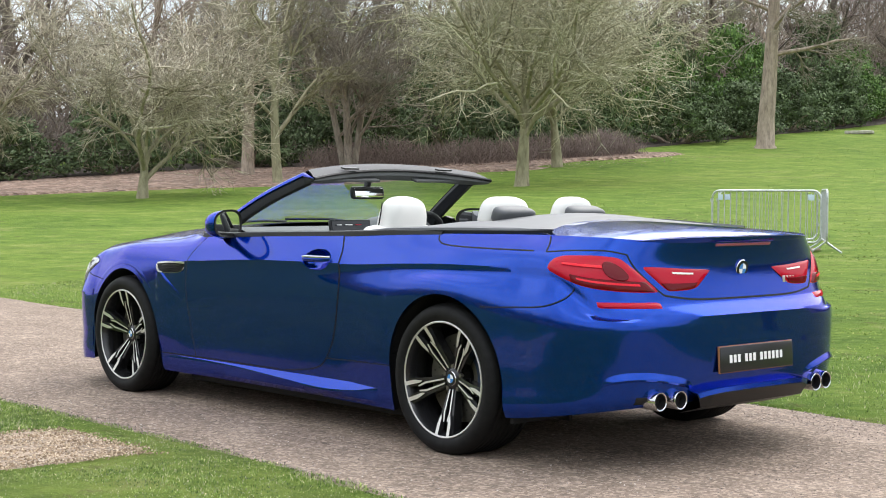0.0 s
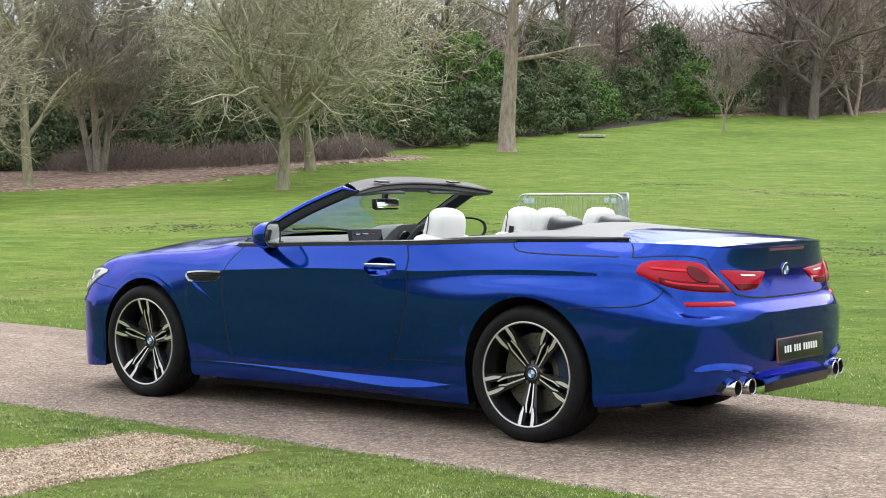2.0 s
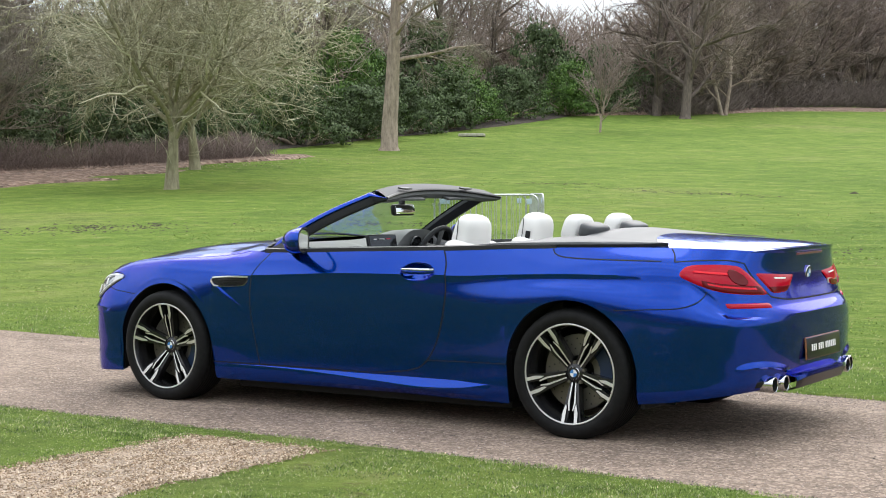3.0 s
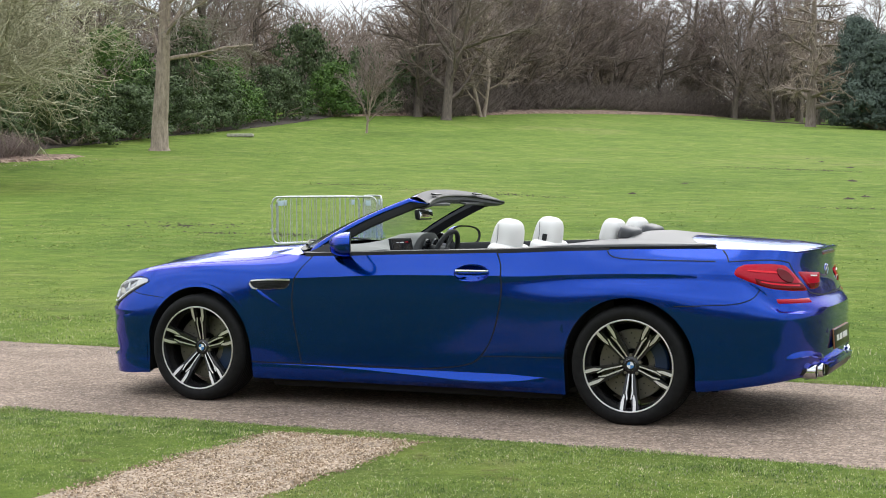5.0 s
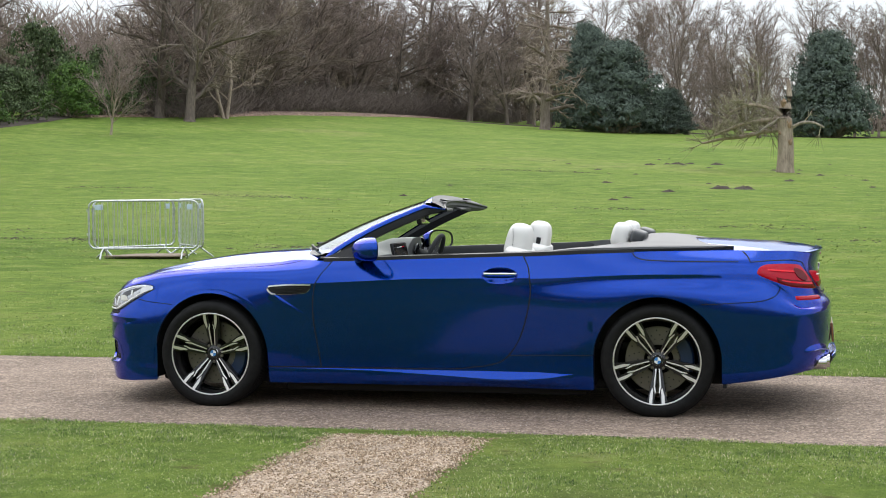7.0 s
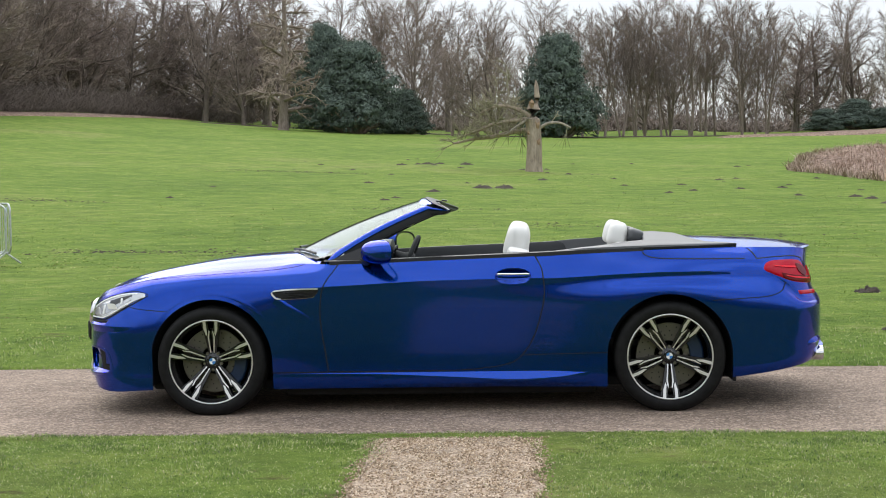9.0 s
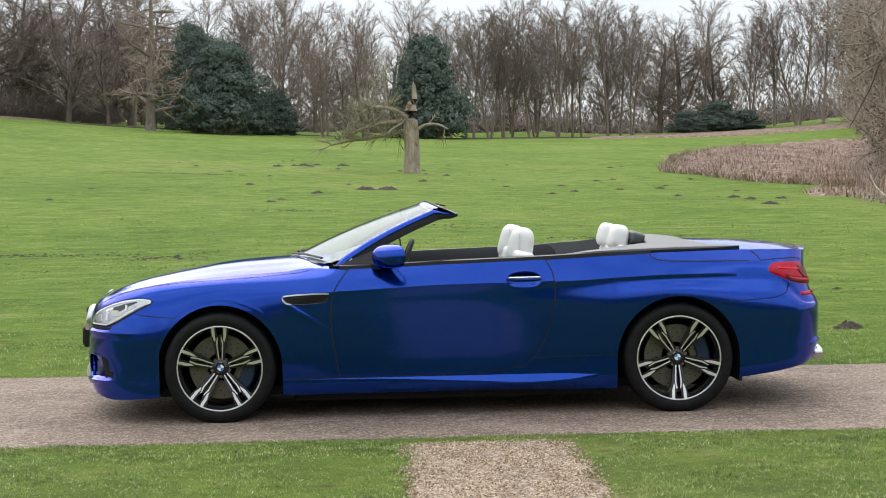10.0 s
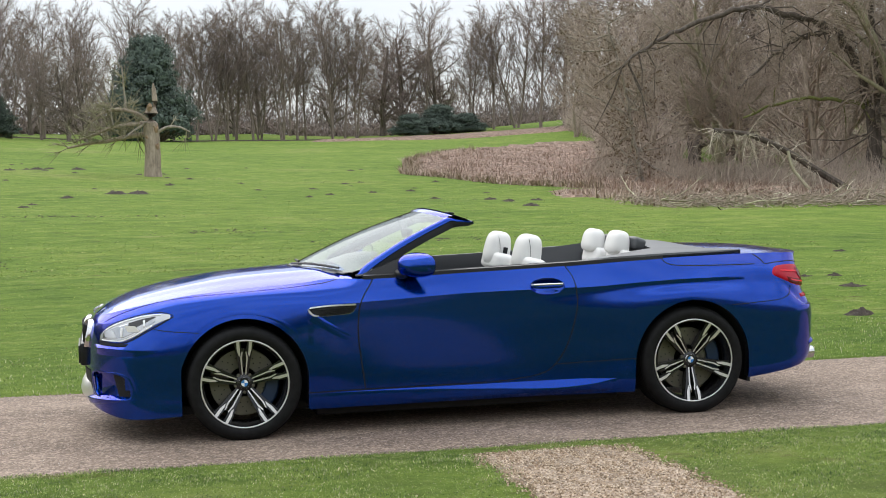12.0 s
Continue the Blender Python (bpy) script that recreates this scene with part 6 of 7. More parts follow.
tree_b = stand(bare_tree("bare_tree", 8, 2.3, 0.25, FORK, BARK_OLIVE, BARK_PINKISH, "bare low-forking tree with dense drooping twigs", stems=1, twig=0.016, slim=0.55), -45.6, 25.0, 1.2)
oak = stand(bare_tree("bare_tree", 21, 17.0, 0.58, OAK, BARK_BROWN, BARK_GREY, "tall bare tree with a thick flared grey-brown trunk", twig=0.016, bough=0.34), -51.3, 72.5, 0.5)
ash = stand(bare_tree("bare_tree", 31, 14.0, 0.2, ASH, BARK_GREY, BARK_GREY, "bare tree with several grey stems from one foot", stems=4, twig=0.014), -57.5, 44.5, 0.4)
mossy = stand(bare_tree("bare_tree", 41, 14.0, 0.24, ASH, BARK_OLIVE, BARK_OLIVE, "slender bare tree with a mossy green trunk", twig=0.014), -50.6, 35.0, 2.0)
stand_copy(oak, -57.5, 38.0, 2.2, 0.62, 1.0, "bare tree with a thick short trunk")
stand_copy(tree_a, -48.9, 51.5, 2.6, 0.95, 1.0, "wide bare tree behind another one")
small = stand(bare_tree("small_tree", 51, 5.6, 0.1, VASE, BARK_BROWN, BARK_FAR, "small bare vase-shaped tree alone on the grass", twig=0.024), -50.4, 100.3)
stand_copy(tree_b, -53.0, 20.0, 3.0, 1.05)

# -- woods: several kinds, repeated --
far_up = bare_tree("bare_tree", 61, 17.0, 0.2, UPRIGHT, BARK_FAR, BARK_FAR, "tall narrow bare tree at the field's far edge", twig=0.024)
far_up2 = bare_tree("bare_tree", 62, 15.0, 0.18, UPRIGHT, BARK_FAR, BARK_FAR, "narrow bare tree with grey twigs at the field's far edge", stems=2, twig=0.024)
far_wide = bare_tree("bare_tree", 63, 15.0, 0.42, WIDE, BARK_DEEP, BARK_FAR, "broad brown bare tree in the wood", twig=0.028)
far_wide2 = bare_tree("bare_tree", 64, 16.0, 0.4, WIDE, BARK_DEEP, BARK_RED, "broad bare tree with reddish-brown twigs", twig=0.028)
stem_wood = bare_tree("bare_tree", 65, 14.0, 0.2, STEMMY, BARK_BROWN, BARK_BROWN, "bare many-stemmed tree in the wood", stems=2, twig=0.022)
stand(far_up, 12.5, 203, 0), stand(far_up2, 16.8, 204, 1), stand(far_wide, -42.9, 199, 1), stand(far_wide2, -57, 190, 0), stand(stem_wood, 37.2, 68.2, 0)
for x, y, kind, s in ((14.8, 203, far_up2, 1), (20.4, 204, far_up, 0.95), (24.3, 202, far_up2, 1.08), (26.7, 205, far_up, 1.05), (31.5, 203, far_up2, 1.1), (33.4, 204, far_up, 0.9), (34.9, 203, far_up2, 1.0),
                      (-11.4, 180, far_up2, 1.1), (-7.4, 172, far_up2, 0.7), (-4.3, 168, far_wide, 0.6), (-2.4, 170, far_wide, 0.65), (9.5, 206, far_up, 1.0), (18.5, 209, far_up, 1.05), (28.6, 210, far_up, 1.0), (22.2, 212, far_up2, 1.0),
                      (-37.0, 196, far_wide, 0.75), (-30.0, 190, far_wide, 0.7), (-34.5, 203, far_up, 1.15), (-25, 200, far_up, 1.1), (-20, 206, far_up2, 1.15), (-14.5, 204, far_up, 1.15), (-8, 207, far_up, 1.05), (-2.5, 208, far_up2, 1.1), (3.5, 206, far_up, 1.1), (6.5, 210, far_up2, 1.0),
                      (41, 216, far_wide2, 0.95), (45, 220, far_wide, 1.1), (48, 216, far_up, 1.05), (51, 222, far_wide2, 0.95), (55, 216, far_up2, 0.95), (58, 214, far_up, 1.05), (61, 212, far_up2, 1.2), (63, 206, far_up, 1.2), (66, 204, far_up2, 1.2), (70, 200, far_wide2, 1.2)):
    stand_copy(kind, x, y, rng.uniform(0, 6.28), s * rng.uniform(0.95, 1.05), rng.uniform(0.94, 1.08))
cedar = stand(bare_tree("bare_tree", 91, 19.0, 0.62, DROOP, BARK_FAR, BARK_BROWN, "old tall bare tree with drooping boughs", twig=0.028), -27.5, 170, 0.4)
# the brown wood at the back
for k in range(34):
    t = k / 33
    x, y = -56.5 - 6 * math.sin(3.1 * t) + rng.uniform(-3, 3) + 14 * max(0, t - 0.6), 128 + 88 * t + rng.uniform(-4, 4)
    stand_copy((far_wide, far_wide2, stem_wood)[k % 3], x, y, rng.uniform(0, 6.28), rng.uniform(0.9, 1.2), rng.uniform(0.95, 1.1))
for k in range(13):
    x, y = -74 + 40 * rng.random(), 208 + 26 * rng.random()
    stand_copy((far_wide, far_wide2)[k % 2], x, y, rng.uniform(0, 6.28), rng.uniform(1.0, 1.35))
# a thin second row behind the far trees
for k in range(18):
    x, y = -46 + 100 * k / 17 + rng.uniform(-2, 2), 224 + 14 * rng.random()
    stand_copy((far_wide2, far_up, far_wide)[k % 3], x, y, rng.uniform(0, 6.28), rng.uniform(0.75, 1.0))
# trees behind the evergreen bank
for k in range(14):
    t = k / 13
    x, y = -72 - 6 * rng.random() + 2 * t, 34 + 96 * t + rng.uniform(-3, 3)
    stand_copy((far_wide, stem_wood, far_wide2, far_up)[k % 4], x, y, rng.uniform(0, 6.28), rng.uniform(0.95, 1.3))
# the near wood past the bracken
for k in range(22):
    x, y = 33 + 34 * rng.random(), 58 + 60 * rng.random()
    if x < 29 + (y - 71) * 0.378:
        x += 10
    stand_copy((stem_wood, far_wide, stem_wood, far_wide2)[k % 4], x, y, rng.uniform(0, 6.28), rng.uniform(0.8, 1.05))
for x, y, s in ((28.0, 71.0, 0.75), (30.7, 63.0, 0.85), (33.0, 58.5, 0.95), (31.5, 80, 0.8), (36, 92, 0.9), (42, 108, 1.0), (48, 124, 1.05), (53, 140, 1.1), (58, 152, 1.1), (56, 168, 1.0), (62, 178, 1.1), (38, 57, 1.0), (42, 60, 1.0)):
    stand_copy(stem_wood, x, y, rng.uniform(0, 6.28), s * rng.uniform(0.95, 1.05))

big_ash = stand(bare_tree("bare_tree", 77, 15.0, 0.34, ASH, BARK_OLIVE, BARK_BROWN, "tall bare tree with arching mossy boughs", stems=2, lean=0.1, twig=0.014), 36.5, 55.0, 2.4)
stand_copy(big_ash, 30.2, 64.5, 0.6, 0.72)
stand_copy(big_ash, 43.5, 63.0, 4.0, 0.95)

# -- evergreens --
rhodo = stand(bush("evergreen_bush", 71, (8.5, 6.5, 5.0), 34, 7600, 0.21, LEAF_DARK, "dark glossy evergreen bush at the wood's edge"), -59.5, 58.0)
rhodo2 = stand(bush("evergreen_bush", 72, (7.0, 6.0, 5.4), 30, 7600, 0.20, LEAF_GREEN, "bright green evergreen bush at the wood's edge"), -63.0, 118.5)
holm = stand(bush("evergreen_tree", 73, (13.0, 11.5, 13.0), 90, 44000, 0.30, LEAF_BLUE, "round bluish-green evergreen tree reaching the ground", "tree", cone=0.8, fine=True), -19.0, 172, 0.0, 0.88)
stand_copy(holm, 5.6, 186, 2.0, 0.92, 1.14)
stand_copy(holm, -13.5, 178, 4.0, 0.55, 0.8)
stand_copy(holm, -24.5, 186, 1.0, 0.75, 1.45)
bank_front = ((-70.5, 31, rhodo, 0.95, 0.8), (-67.0, 36, rhodo, 0.95, 0.85), (-64.5, 43, rhodo, 0.95, 0.9), (-62.5, 50, rhodo, 1.0, 1.1), (-73, 27, rhodo, 1.0, 0.9), (-60.0, 65, rhodo, 1.05, 1.1), (-58.5, 72.5, rhodo, 0.95, 0.9), (-58.8, 80, rhodo, 0.9, 0.9), (-60.5, 87, rhodo, 1.0, 0.95), (-61.5, 95, rhodo, 1.0, 1.0), (-63.5, 103, rhodo2, 0.9, 0.8), (-64.5, 110, rhodo, 0.95, 1.05), (-63.0, 126, rhodo, 1.0, 1.35), (-61.5, 133, rhodo, 0.95, 1.3))
bank_back = ((-66.5, 92, rhodo2, 1.0, 1.2), (-67.5, 122, rhodo, 1.1, 1.6), (-67, 60, rhodo, 1.1, 1.6), (-66, 70, rhodo2, 1.05, 1.5), (-69, 48, rhodo, 1.1, 1.5), (-68, 82, rhodo, 1.1, 1.55), (-70, 105, rhodo, 1.1, 1.6), (-62.5, 76, rhodo2, 1.0, 1.2), (-63, 99, rhodo2, 1.0, 1.1), (-65, 86, rhodo2, 1.1, 1.4), (-63.5, 67, rhodo2, 1.0, 1.2), (43.5, 207, holm, 0.5, 0.5), (48.5, 209, holm, 0.62, 0.55), (53.0, 211, holm, 0.5, 0.45))
for k, (x, y, kind, s, q) in enumerate(bank_front + bank_back):
    stand_copy(kind, x, y, k * 1.7, s, q)

# the unseen wood on the other side of the drive, set there to be mirrored in the paint
for k in range(10):
    x, y = -75 + 150 * k / 9 + rng.uniform(-2, 2), -46 - 14 * rng.random()
    stand_copy((far_wide, stem_wood, far_wide2)[k % 3], x, y, rng.uniform(0, 6.28), rng.uniform(0.8, 1.05))
for k in range(9):
    stand_copy(rhodo, -72 + 144 * k / 8 + rng.uniform(-2, 2), -44 - 5 * rng.random(), k * 2.1, 1.4, rng.uniform(0.8, 1.3))


def long_house(x0, x1, y, deep, eaves, ridge_h):
    """A long low brick house that faces the drive."""
    house = new("house")
    tagged(house, "long low brown-brick house with a slate roof across the drive", "house")
    brick = bark("weathered_brick", (0.22, 0.13, 0.10), (0.42, 0.29, 0.24), 3)
    slate = bark("dark_slate", (0.05, 0.052, 0.058), (0.11, 0.112, 0.12), 2)
    base = ground_z((x0 + x1) / 2, y)
    mid, wide = (x0 + x1) / 2, x1 - x0
    part("wall", box(bmesh.new(), (wide, deep, eaves), (mid, y - deep / 2, base + eaves / 2 - 0.1), bevel=0.02), brick, house)
    bm = bmesh.new()
    ends = [[bm.verts.new((x, yy, base + z)) for yy, z in ((y + 0.4, eaves - 0.2), (y - deep / 2, ridge_h), (y - deep - 0.4, eaves - 0.2))] for x in (x0 - 0.4, x1 + 0.4)]
    for k in range(3):
        bm.faces.new((ends[0][k], ends[0][(k + 1) % 3], ends[1][(k + 1) % 3], ends[1][k]))
    bm.faces.new(ends[0]), bm.faces.new(ends[1])
    bmesh.ops.recalc_face_normals(bm, faces=bm.faces)
    part("roof", bm, slate, house, "dark slate roof", smooth=False)
    n = int(wide / 3.2)
    for k in range(n):
        x = x0 + wide * (k + 0.5) / n
        win = part("window", box(bmesh.new(), (1.5, 0.10, 1.5), (x, y + 0.03, base + 1.75), bevel=0.01), WHITE, house, "white window frame")
        for s in (-1, 1):
            part("pane", box(bmesh.new(), (0.62, 0.02, 1.32), (x + s * 0.35, y + 0.085, base + 1.75)), SCREEN, win)
    return house


long_house(-27, 3, -37, 8, 3.6, 6.6)


def thicket(name, seed, path, wide, tall, count, twig, mat, label, lean=0.35, length=(0.35, 1.0)):
    """A tangle of thin stems along a path on the field, too many to count."""
    rng = random.Random(seed)
    w = Wood()
    path = [Vector((x, y, 0)) for x, y in path]
    for _ in range(count):
        f = rng.random() * (len(path) - 1)
        i = min(int(f), len(path) - 2)
        p = path[i].lerp(path[i + 1], f - i)
        d = (path[i + 1] - path[i]).normalized()
        p += Vector((-d.y, d.x, 0)) * rng.uniform(-wide, wide) + d * rng.uniform(-0.5, 0.5)
        h = tall * (0.75 + 0.35 * noise.noise((p.x * 0.35, p.y * 0.35, seed)))
        start = max(0.0, rng.random() ** 1.6 * h * 0.8)
        a = Vector((p.x, p.y, ground_z(p.x, p.y) + start))
        b = a + Vector((rng.gauss(0, lean), rng.gauss(0, lean), 1)) * h * rng.uniform(*length) * (1 - 0.6 * start / h)
        w.twig(a, b, twig * rng.uniform(0.7, 1.3))
    return tagged(part_mesh(name, raw(w.v, w.f), mat, sharp=0), label, "thicket", kind="stuff")


thicket("stem_thicket", 1, [(-60.5, 44), (-55.5, 50), (-54.5, 57), (-53.8, 62)], 2.2, 1.9, 9000, 0.016, BARK_RED, "dense thicket of thin reddish-brown stems", 0.55, (0.25, 0.8))
thicket("wood_undergrowth", 2, [(-80, 22), (-72, 42), (-70, 70), (-72, 100), (-70, 132)], 4, 5.5, 5000, 0.05, BARK_DEEP, "brown undergrowth inside the wood", 0.7, (0.2, 0.6))
thicket("wood_undergrowth", 3, [(-58, 128), (-60, 150), (-58, 175), (-52, 200), (-40, 214)], 3, 5.0, 11000, 0.045, BARK_DEEP, "dark brown scrub along the wood's edge", 0.8, (0.2, 0.6))
thicket("distant_wood", 4, [(-130, 236), (-70, 250), (0, 262), (70, 256), (140, 240)], 9, 13.0, 24000, 0.085, BARK_DEEP, "distant hazy brown wood", 0.6, (0.12, 0.4))
thicket("wood_undergrowth", 5, [(27.5, 74), (29.5, 66), (31, 58), (35, 52), (42, 49), (52, 46)], 2.4, 1.7, 9000, 0.018, BARK_BROWN, "brown scrub along the near wood's edge")
thicket("wood_undergrowth", 6, [(33, 84), (40, 104), (48, 124), (55, 145), (60, 170), (66, 195)], 3, 4.5, 8000, 0.035, BARK_BROWN, "brown scrub along the wood's edge")
thicket("wood_undergrowth", 7, [(40, 62), (48, 90), (62, 130), (74, 175)], 7, 9.0, 5500, 0.035, BARK_BROWN, "dense brown wood behind the bracken", 0.7, (0.15, 0.5))
thicket("distant_wood", 8, [(-92, 15), (-88, 60), (-90, 110), (-82, 150), (-78, 200)], 6, 14, 22000, 0.075, BARK_FAR, "deep brown wood behind the evergreens", 0.6, (0.15, 0.45))
# out of view, added so that the flanks reflect something dark
thicket("wood_undergrowth", 9, [(-90, -40), (-45, -43), (0, -44), (45, -43), (90, -40)], 2.5, 11, 7000, 0.13, BARK_BROWN, "unseen brown thicket across the drive, added to darken the paint's reflections", 0.25)
thicket("distant_wood", 10, [(-140, 232), (-70, 244), (0, 254), (70, 248), (140, 234)], 3, 3.6, 11000, 0.15, BARK_FAR, "low far hedge under the distant wood", 0.8, (0.2, 0.6))


# ---- things on the field ----
def in_gravel(x, y, spare=0.0):
    w = 0.05 * noise.noise((x * 3, y * 3, 2))
    return -0.30 - spare + w < x < 0.60 + spare + w and y < -1.93 + spare + 0.05 * noise.noise((x * 4, 0, 5))


def gravel_path():
    rows = []
    for j in range(60):
        y = -1.93 - 5.6 * (j / 59) ** 1.4
        w0 = 0.06 * noise.noise((0, y * 5.2, 4)) + 0.08 * noise.noise((0, y * 2.2, 3)) - 0.04 * math.exp(-((y + 1.95) / 0.1) ** 2)
        w1 = 0.06 * noise.noise((9, y * 5.2, 4)) + 0.08 * noise.noise((9, y * 2.2, 3)) - 0.10 * math.exp(-((y + 1.95) / 0.16) ** 2)
        rows.append([Vector((-0.31 - w0 + (0.91 + w0 + w1) * i / 20, y + (0.09 * noise.noise((i * 0.35, 0, 1)) - 0.06 * (i / 10 - 1) ** 4 if j == 0 else 0), ground_z(0.1, y) + 0.010 - 0.016 * (i in (0, 20) or j == 0) + 0.006 * noise.noise((i * 0.7, y * 4, 1)))) for i in range(21)])
    return tagged(part("gravel_path", grid_mesh(rows, False), GRAVEL, sharp=0), "pale gravel path worn into the grass", "path", kind="structure")


gravel = gravel_path()
def pebbles(name, seed, count, place, size, mat, label, category):
    """Small loose stones: flat-topped, five-sided."""
    rng = random.Random(seed)
    v, f = [], []
    for _ in range(count):
        x, y, z = place(rng)
        if z is None:
            continue
        s, a = rng.uniform(*size), rng.uniform(0, 6.28)
        i = len(v)
        ring = [(math.cos(a + 1.571 * k) * rng.uniform(0.7, 1.2) * s, math.sin(a + 1.571 * k) * rng.uniform(0.7, 1.2) * s) for k in range(4)]
        v += [(x + p, y + q, z - 0.002) for p, q in ring] + [(x + p * 0.6, y + q * 0.6, z + s * rng.uniform(0.45, 0.8)) for p, q in ring]
        f += [(i + k, i + (k + 1) % 4, i + 4 + (k + 1) % 4, i + 4 + k) for k in range(4)] + [(i + 4, i + 5, i + 6, i + 7)]
    return tagged(part_mesh(name, raw(v, f), mat, smooth=False), label, category, kind="stuff")


def on_gravel(r):
    y, x = -1.82 - 2.5 * r.random() ** 1.15, r.uniform(-0.5, 0.8)
    return x, y, (ground_z(0.1, y) + 0.010 if in_gravel(x, y, 0.01 + 0.07 * r.random() ** 4) else None)


def on_drive(r):
    x = r.uniform(-5.5, 5.0)
    lo, hi = near_edge(x), far_edge(x)
    y = lo + (hi - lo) * (r.random() ** 1.6 if r.random() < 0.7 else 1 - 0.15 * r.random())
    return x, y, 0.012 * math.sin(math.pi * (y - lo) / (hi - lo)) - 0.0005


GRIT = material("asphalt_grit", rough=0.85)
feed(GRIT, by_object(GRIT, [(0, (0.10, 0.08, 0.068)), (0.5, (0.23, 0.19, 0.165)), (0.85, (0.38, 0.32, 0.285)), (1, (0.62, 0.56, 0.5))], True), "Base Color")
pebbles("gravel_stones", 5, 17000, on_gravel, (0.0025, 0.0075), STONE, "loose pale gravel stones", "gravel")
pebbles("asphalt_grit", 6, 15000, on_drive, (0.002, 0.006), GRIT, "coarse pale grit in the worn asphalt", "grit")


def blades(name, seed, count, place, tall, wide, label, bent=True, mat=None):
    """Blades of grass over an area, as one uncountable mesh."""
    rng = random.Random(seed)
    v, f = [], []
    for _ in range(count):
        x, y = place(rng)
        if near_edge(x) + 0.02 + 0.05 * noise.noise((x * 5, 0, 0)) < y < far_edge(x) - 0.02 - 0.05 * noise.noise((x * 5, 3, 0)) or (in_gravel(x, y, -0.01 - 0.14 * rng.random() ** 3) and rng.random() < 0.99):
            continue
        clump = 0.55 + 0.9 * max(0.0, 0.5 + noise.noise((x * 2.2, y * 2.2, 4)))
        h = tall * rng.uniform(0.5, 1.2) * clump
        a, l = rng.uniform(0, 6.28), rng.gauss(0, 0.95 if bent else 1.8)
        dx, dy = math.cos(a), math.sin(a)
        w = wide * rng.uniform(0.6, 1.2)
        z = ground_z(x, y) - 0.004
        if near_edge(x) < y < far_edge(x):
            z = -0.004
        i = len(v)
        lx, ly = -dy * l * h, dx * l * h
        if bent:
            v += [(x - dx * w, y - dy * w, z), (x + dx * w, y + dy * w, z), (x + dx * w * 0.7 + lx * 0.4, y + dy * w * 0.7 + ly * 0.4, z + h * 0.6), (x - dx * w * 0.7 + lx * 0.4, y - dy * w * 0.7 + ly * 0.4, z + h * 0.6), (x + lx, y + ly, z + h * 0.95)]
            f += [(i, i + 1, i + 2, i + 3), (i + 3, i + 2, i + 4)]
        else:
            v += [(x - dx * w, y - dy * w, z), (x + dx * w, y + dy * w, z), (x + lx, y + ly, z + h)]
            f += [(i, i + 1, i + 2)]
    return tagged(part_mesh(name, raw(v, f), mat or BLADE, smooth=False), label, "grass", kind="stuff")


blades("grass_verge", 1, 120000, lambda r: (r.uniform(-3.6, 4.2), -1.5 - 2.3 * r.random() ** 1.1), 0.013, 0.0024, "short green grass of the near verge")
blades("grass_verge", 2, 42000, lambda r: (r.uniform(-11, 8), 1.0 + 3.2 * r.random() ** 1.5), 0.026, 0.003, "short green grass of the far verge")
blades("grass_tufts", 3, 60000, lambda r: (lambda y: (r.uniform(-8 - y * 0.9, 5 + y * 0.45), y))(3.5 + 26 * r.random() ** 1.4), 0.014, 0.012, "rough tufts in the field", False, TUFT)
blades("grass_tufts", 4, 45000, lambda r: (lambda y: (r.uniform(-8 - y * 0.62, 5 + y * 0.34), y))(16 + 62 * r.random() ** 1.2), 0.018, 0.026, "rough tufts further up the field", False, TUFT)


def blanket(name, seed, x, y, rx, ry, mat, label, category, lift=0.05, turn=0.0, kind="stuff", rough=0.25):
    """A thin uneven layer on the ground with a ragged outline."""
    rows = []
    for j in range(49):
        t = 2 * math.pi * j / 48
        k = 1 + rough * noise.noise((math.cos(t) * 2, math.sin(t) * 2, seed)) + rough * 0.5 * noise.noise((math.cos(t) * 7, math.sin(t) * 7, seed))
        r = []
        for i in range(13):
            u = i / 12 * k
            px, py = rx * u * math.cos(t), ry * u * math.sin(t)
            gx, gy = x + px * math.cos(turn) - py * math.sin(turn), y + px * math.sin(turn) + py * math.cos(turn)
            r.append(Vector((gx, gy, ground_z(gx, gy) + (lift if i < 12 else -0.1))))
        rows.append(r)
    return tagged(part(name, grid_mesh(rows, True), mat, sharp=0), label, category, kind=kind)


blanket("leaf_litter", 3, -58.6, 33.6, 20, 8.0, LITTER, "brown fallen leaves under the trees", "leaf litter", 0.10, radians(64), rough=0.4)
blanket("leaf_litter", 4, -67.0, 38.5, 24, 6.5, SOIL, "dark bare soil under the evergreens", "soil", 0.07, radians(64))
blanket("leaf_litter", 5, -55.5, 53.0, 13, 4.0, LITTER, "brown fallen leaves by the thicket", "leaf litter", 0.12, radians(70))
blanket("leaf_litter", 7, -61.5, 95, 42, 1.9, SOIL, "dark bare soil under the evergreens", "soil", 0.08, radians(96))
blanket("leaf_litter", 9, -54, 165, 48, 2.5, LITTER, "brown fallen leaves at the wood's edge", "leaf litter", 0.15, radians(80))
# the shade along the foot of the tree row, laid as a dark sheet
blanket("leaf_litter", 12, 0, 190, 42, 1.8, SOIL, "dark strip painted for the shade under the row of trees", "soil", 0.12, radians(4))
rng = random.Random(37)
v, f = [], []
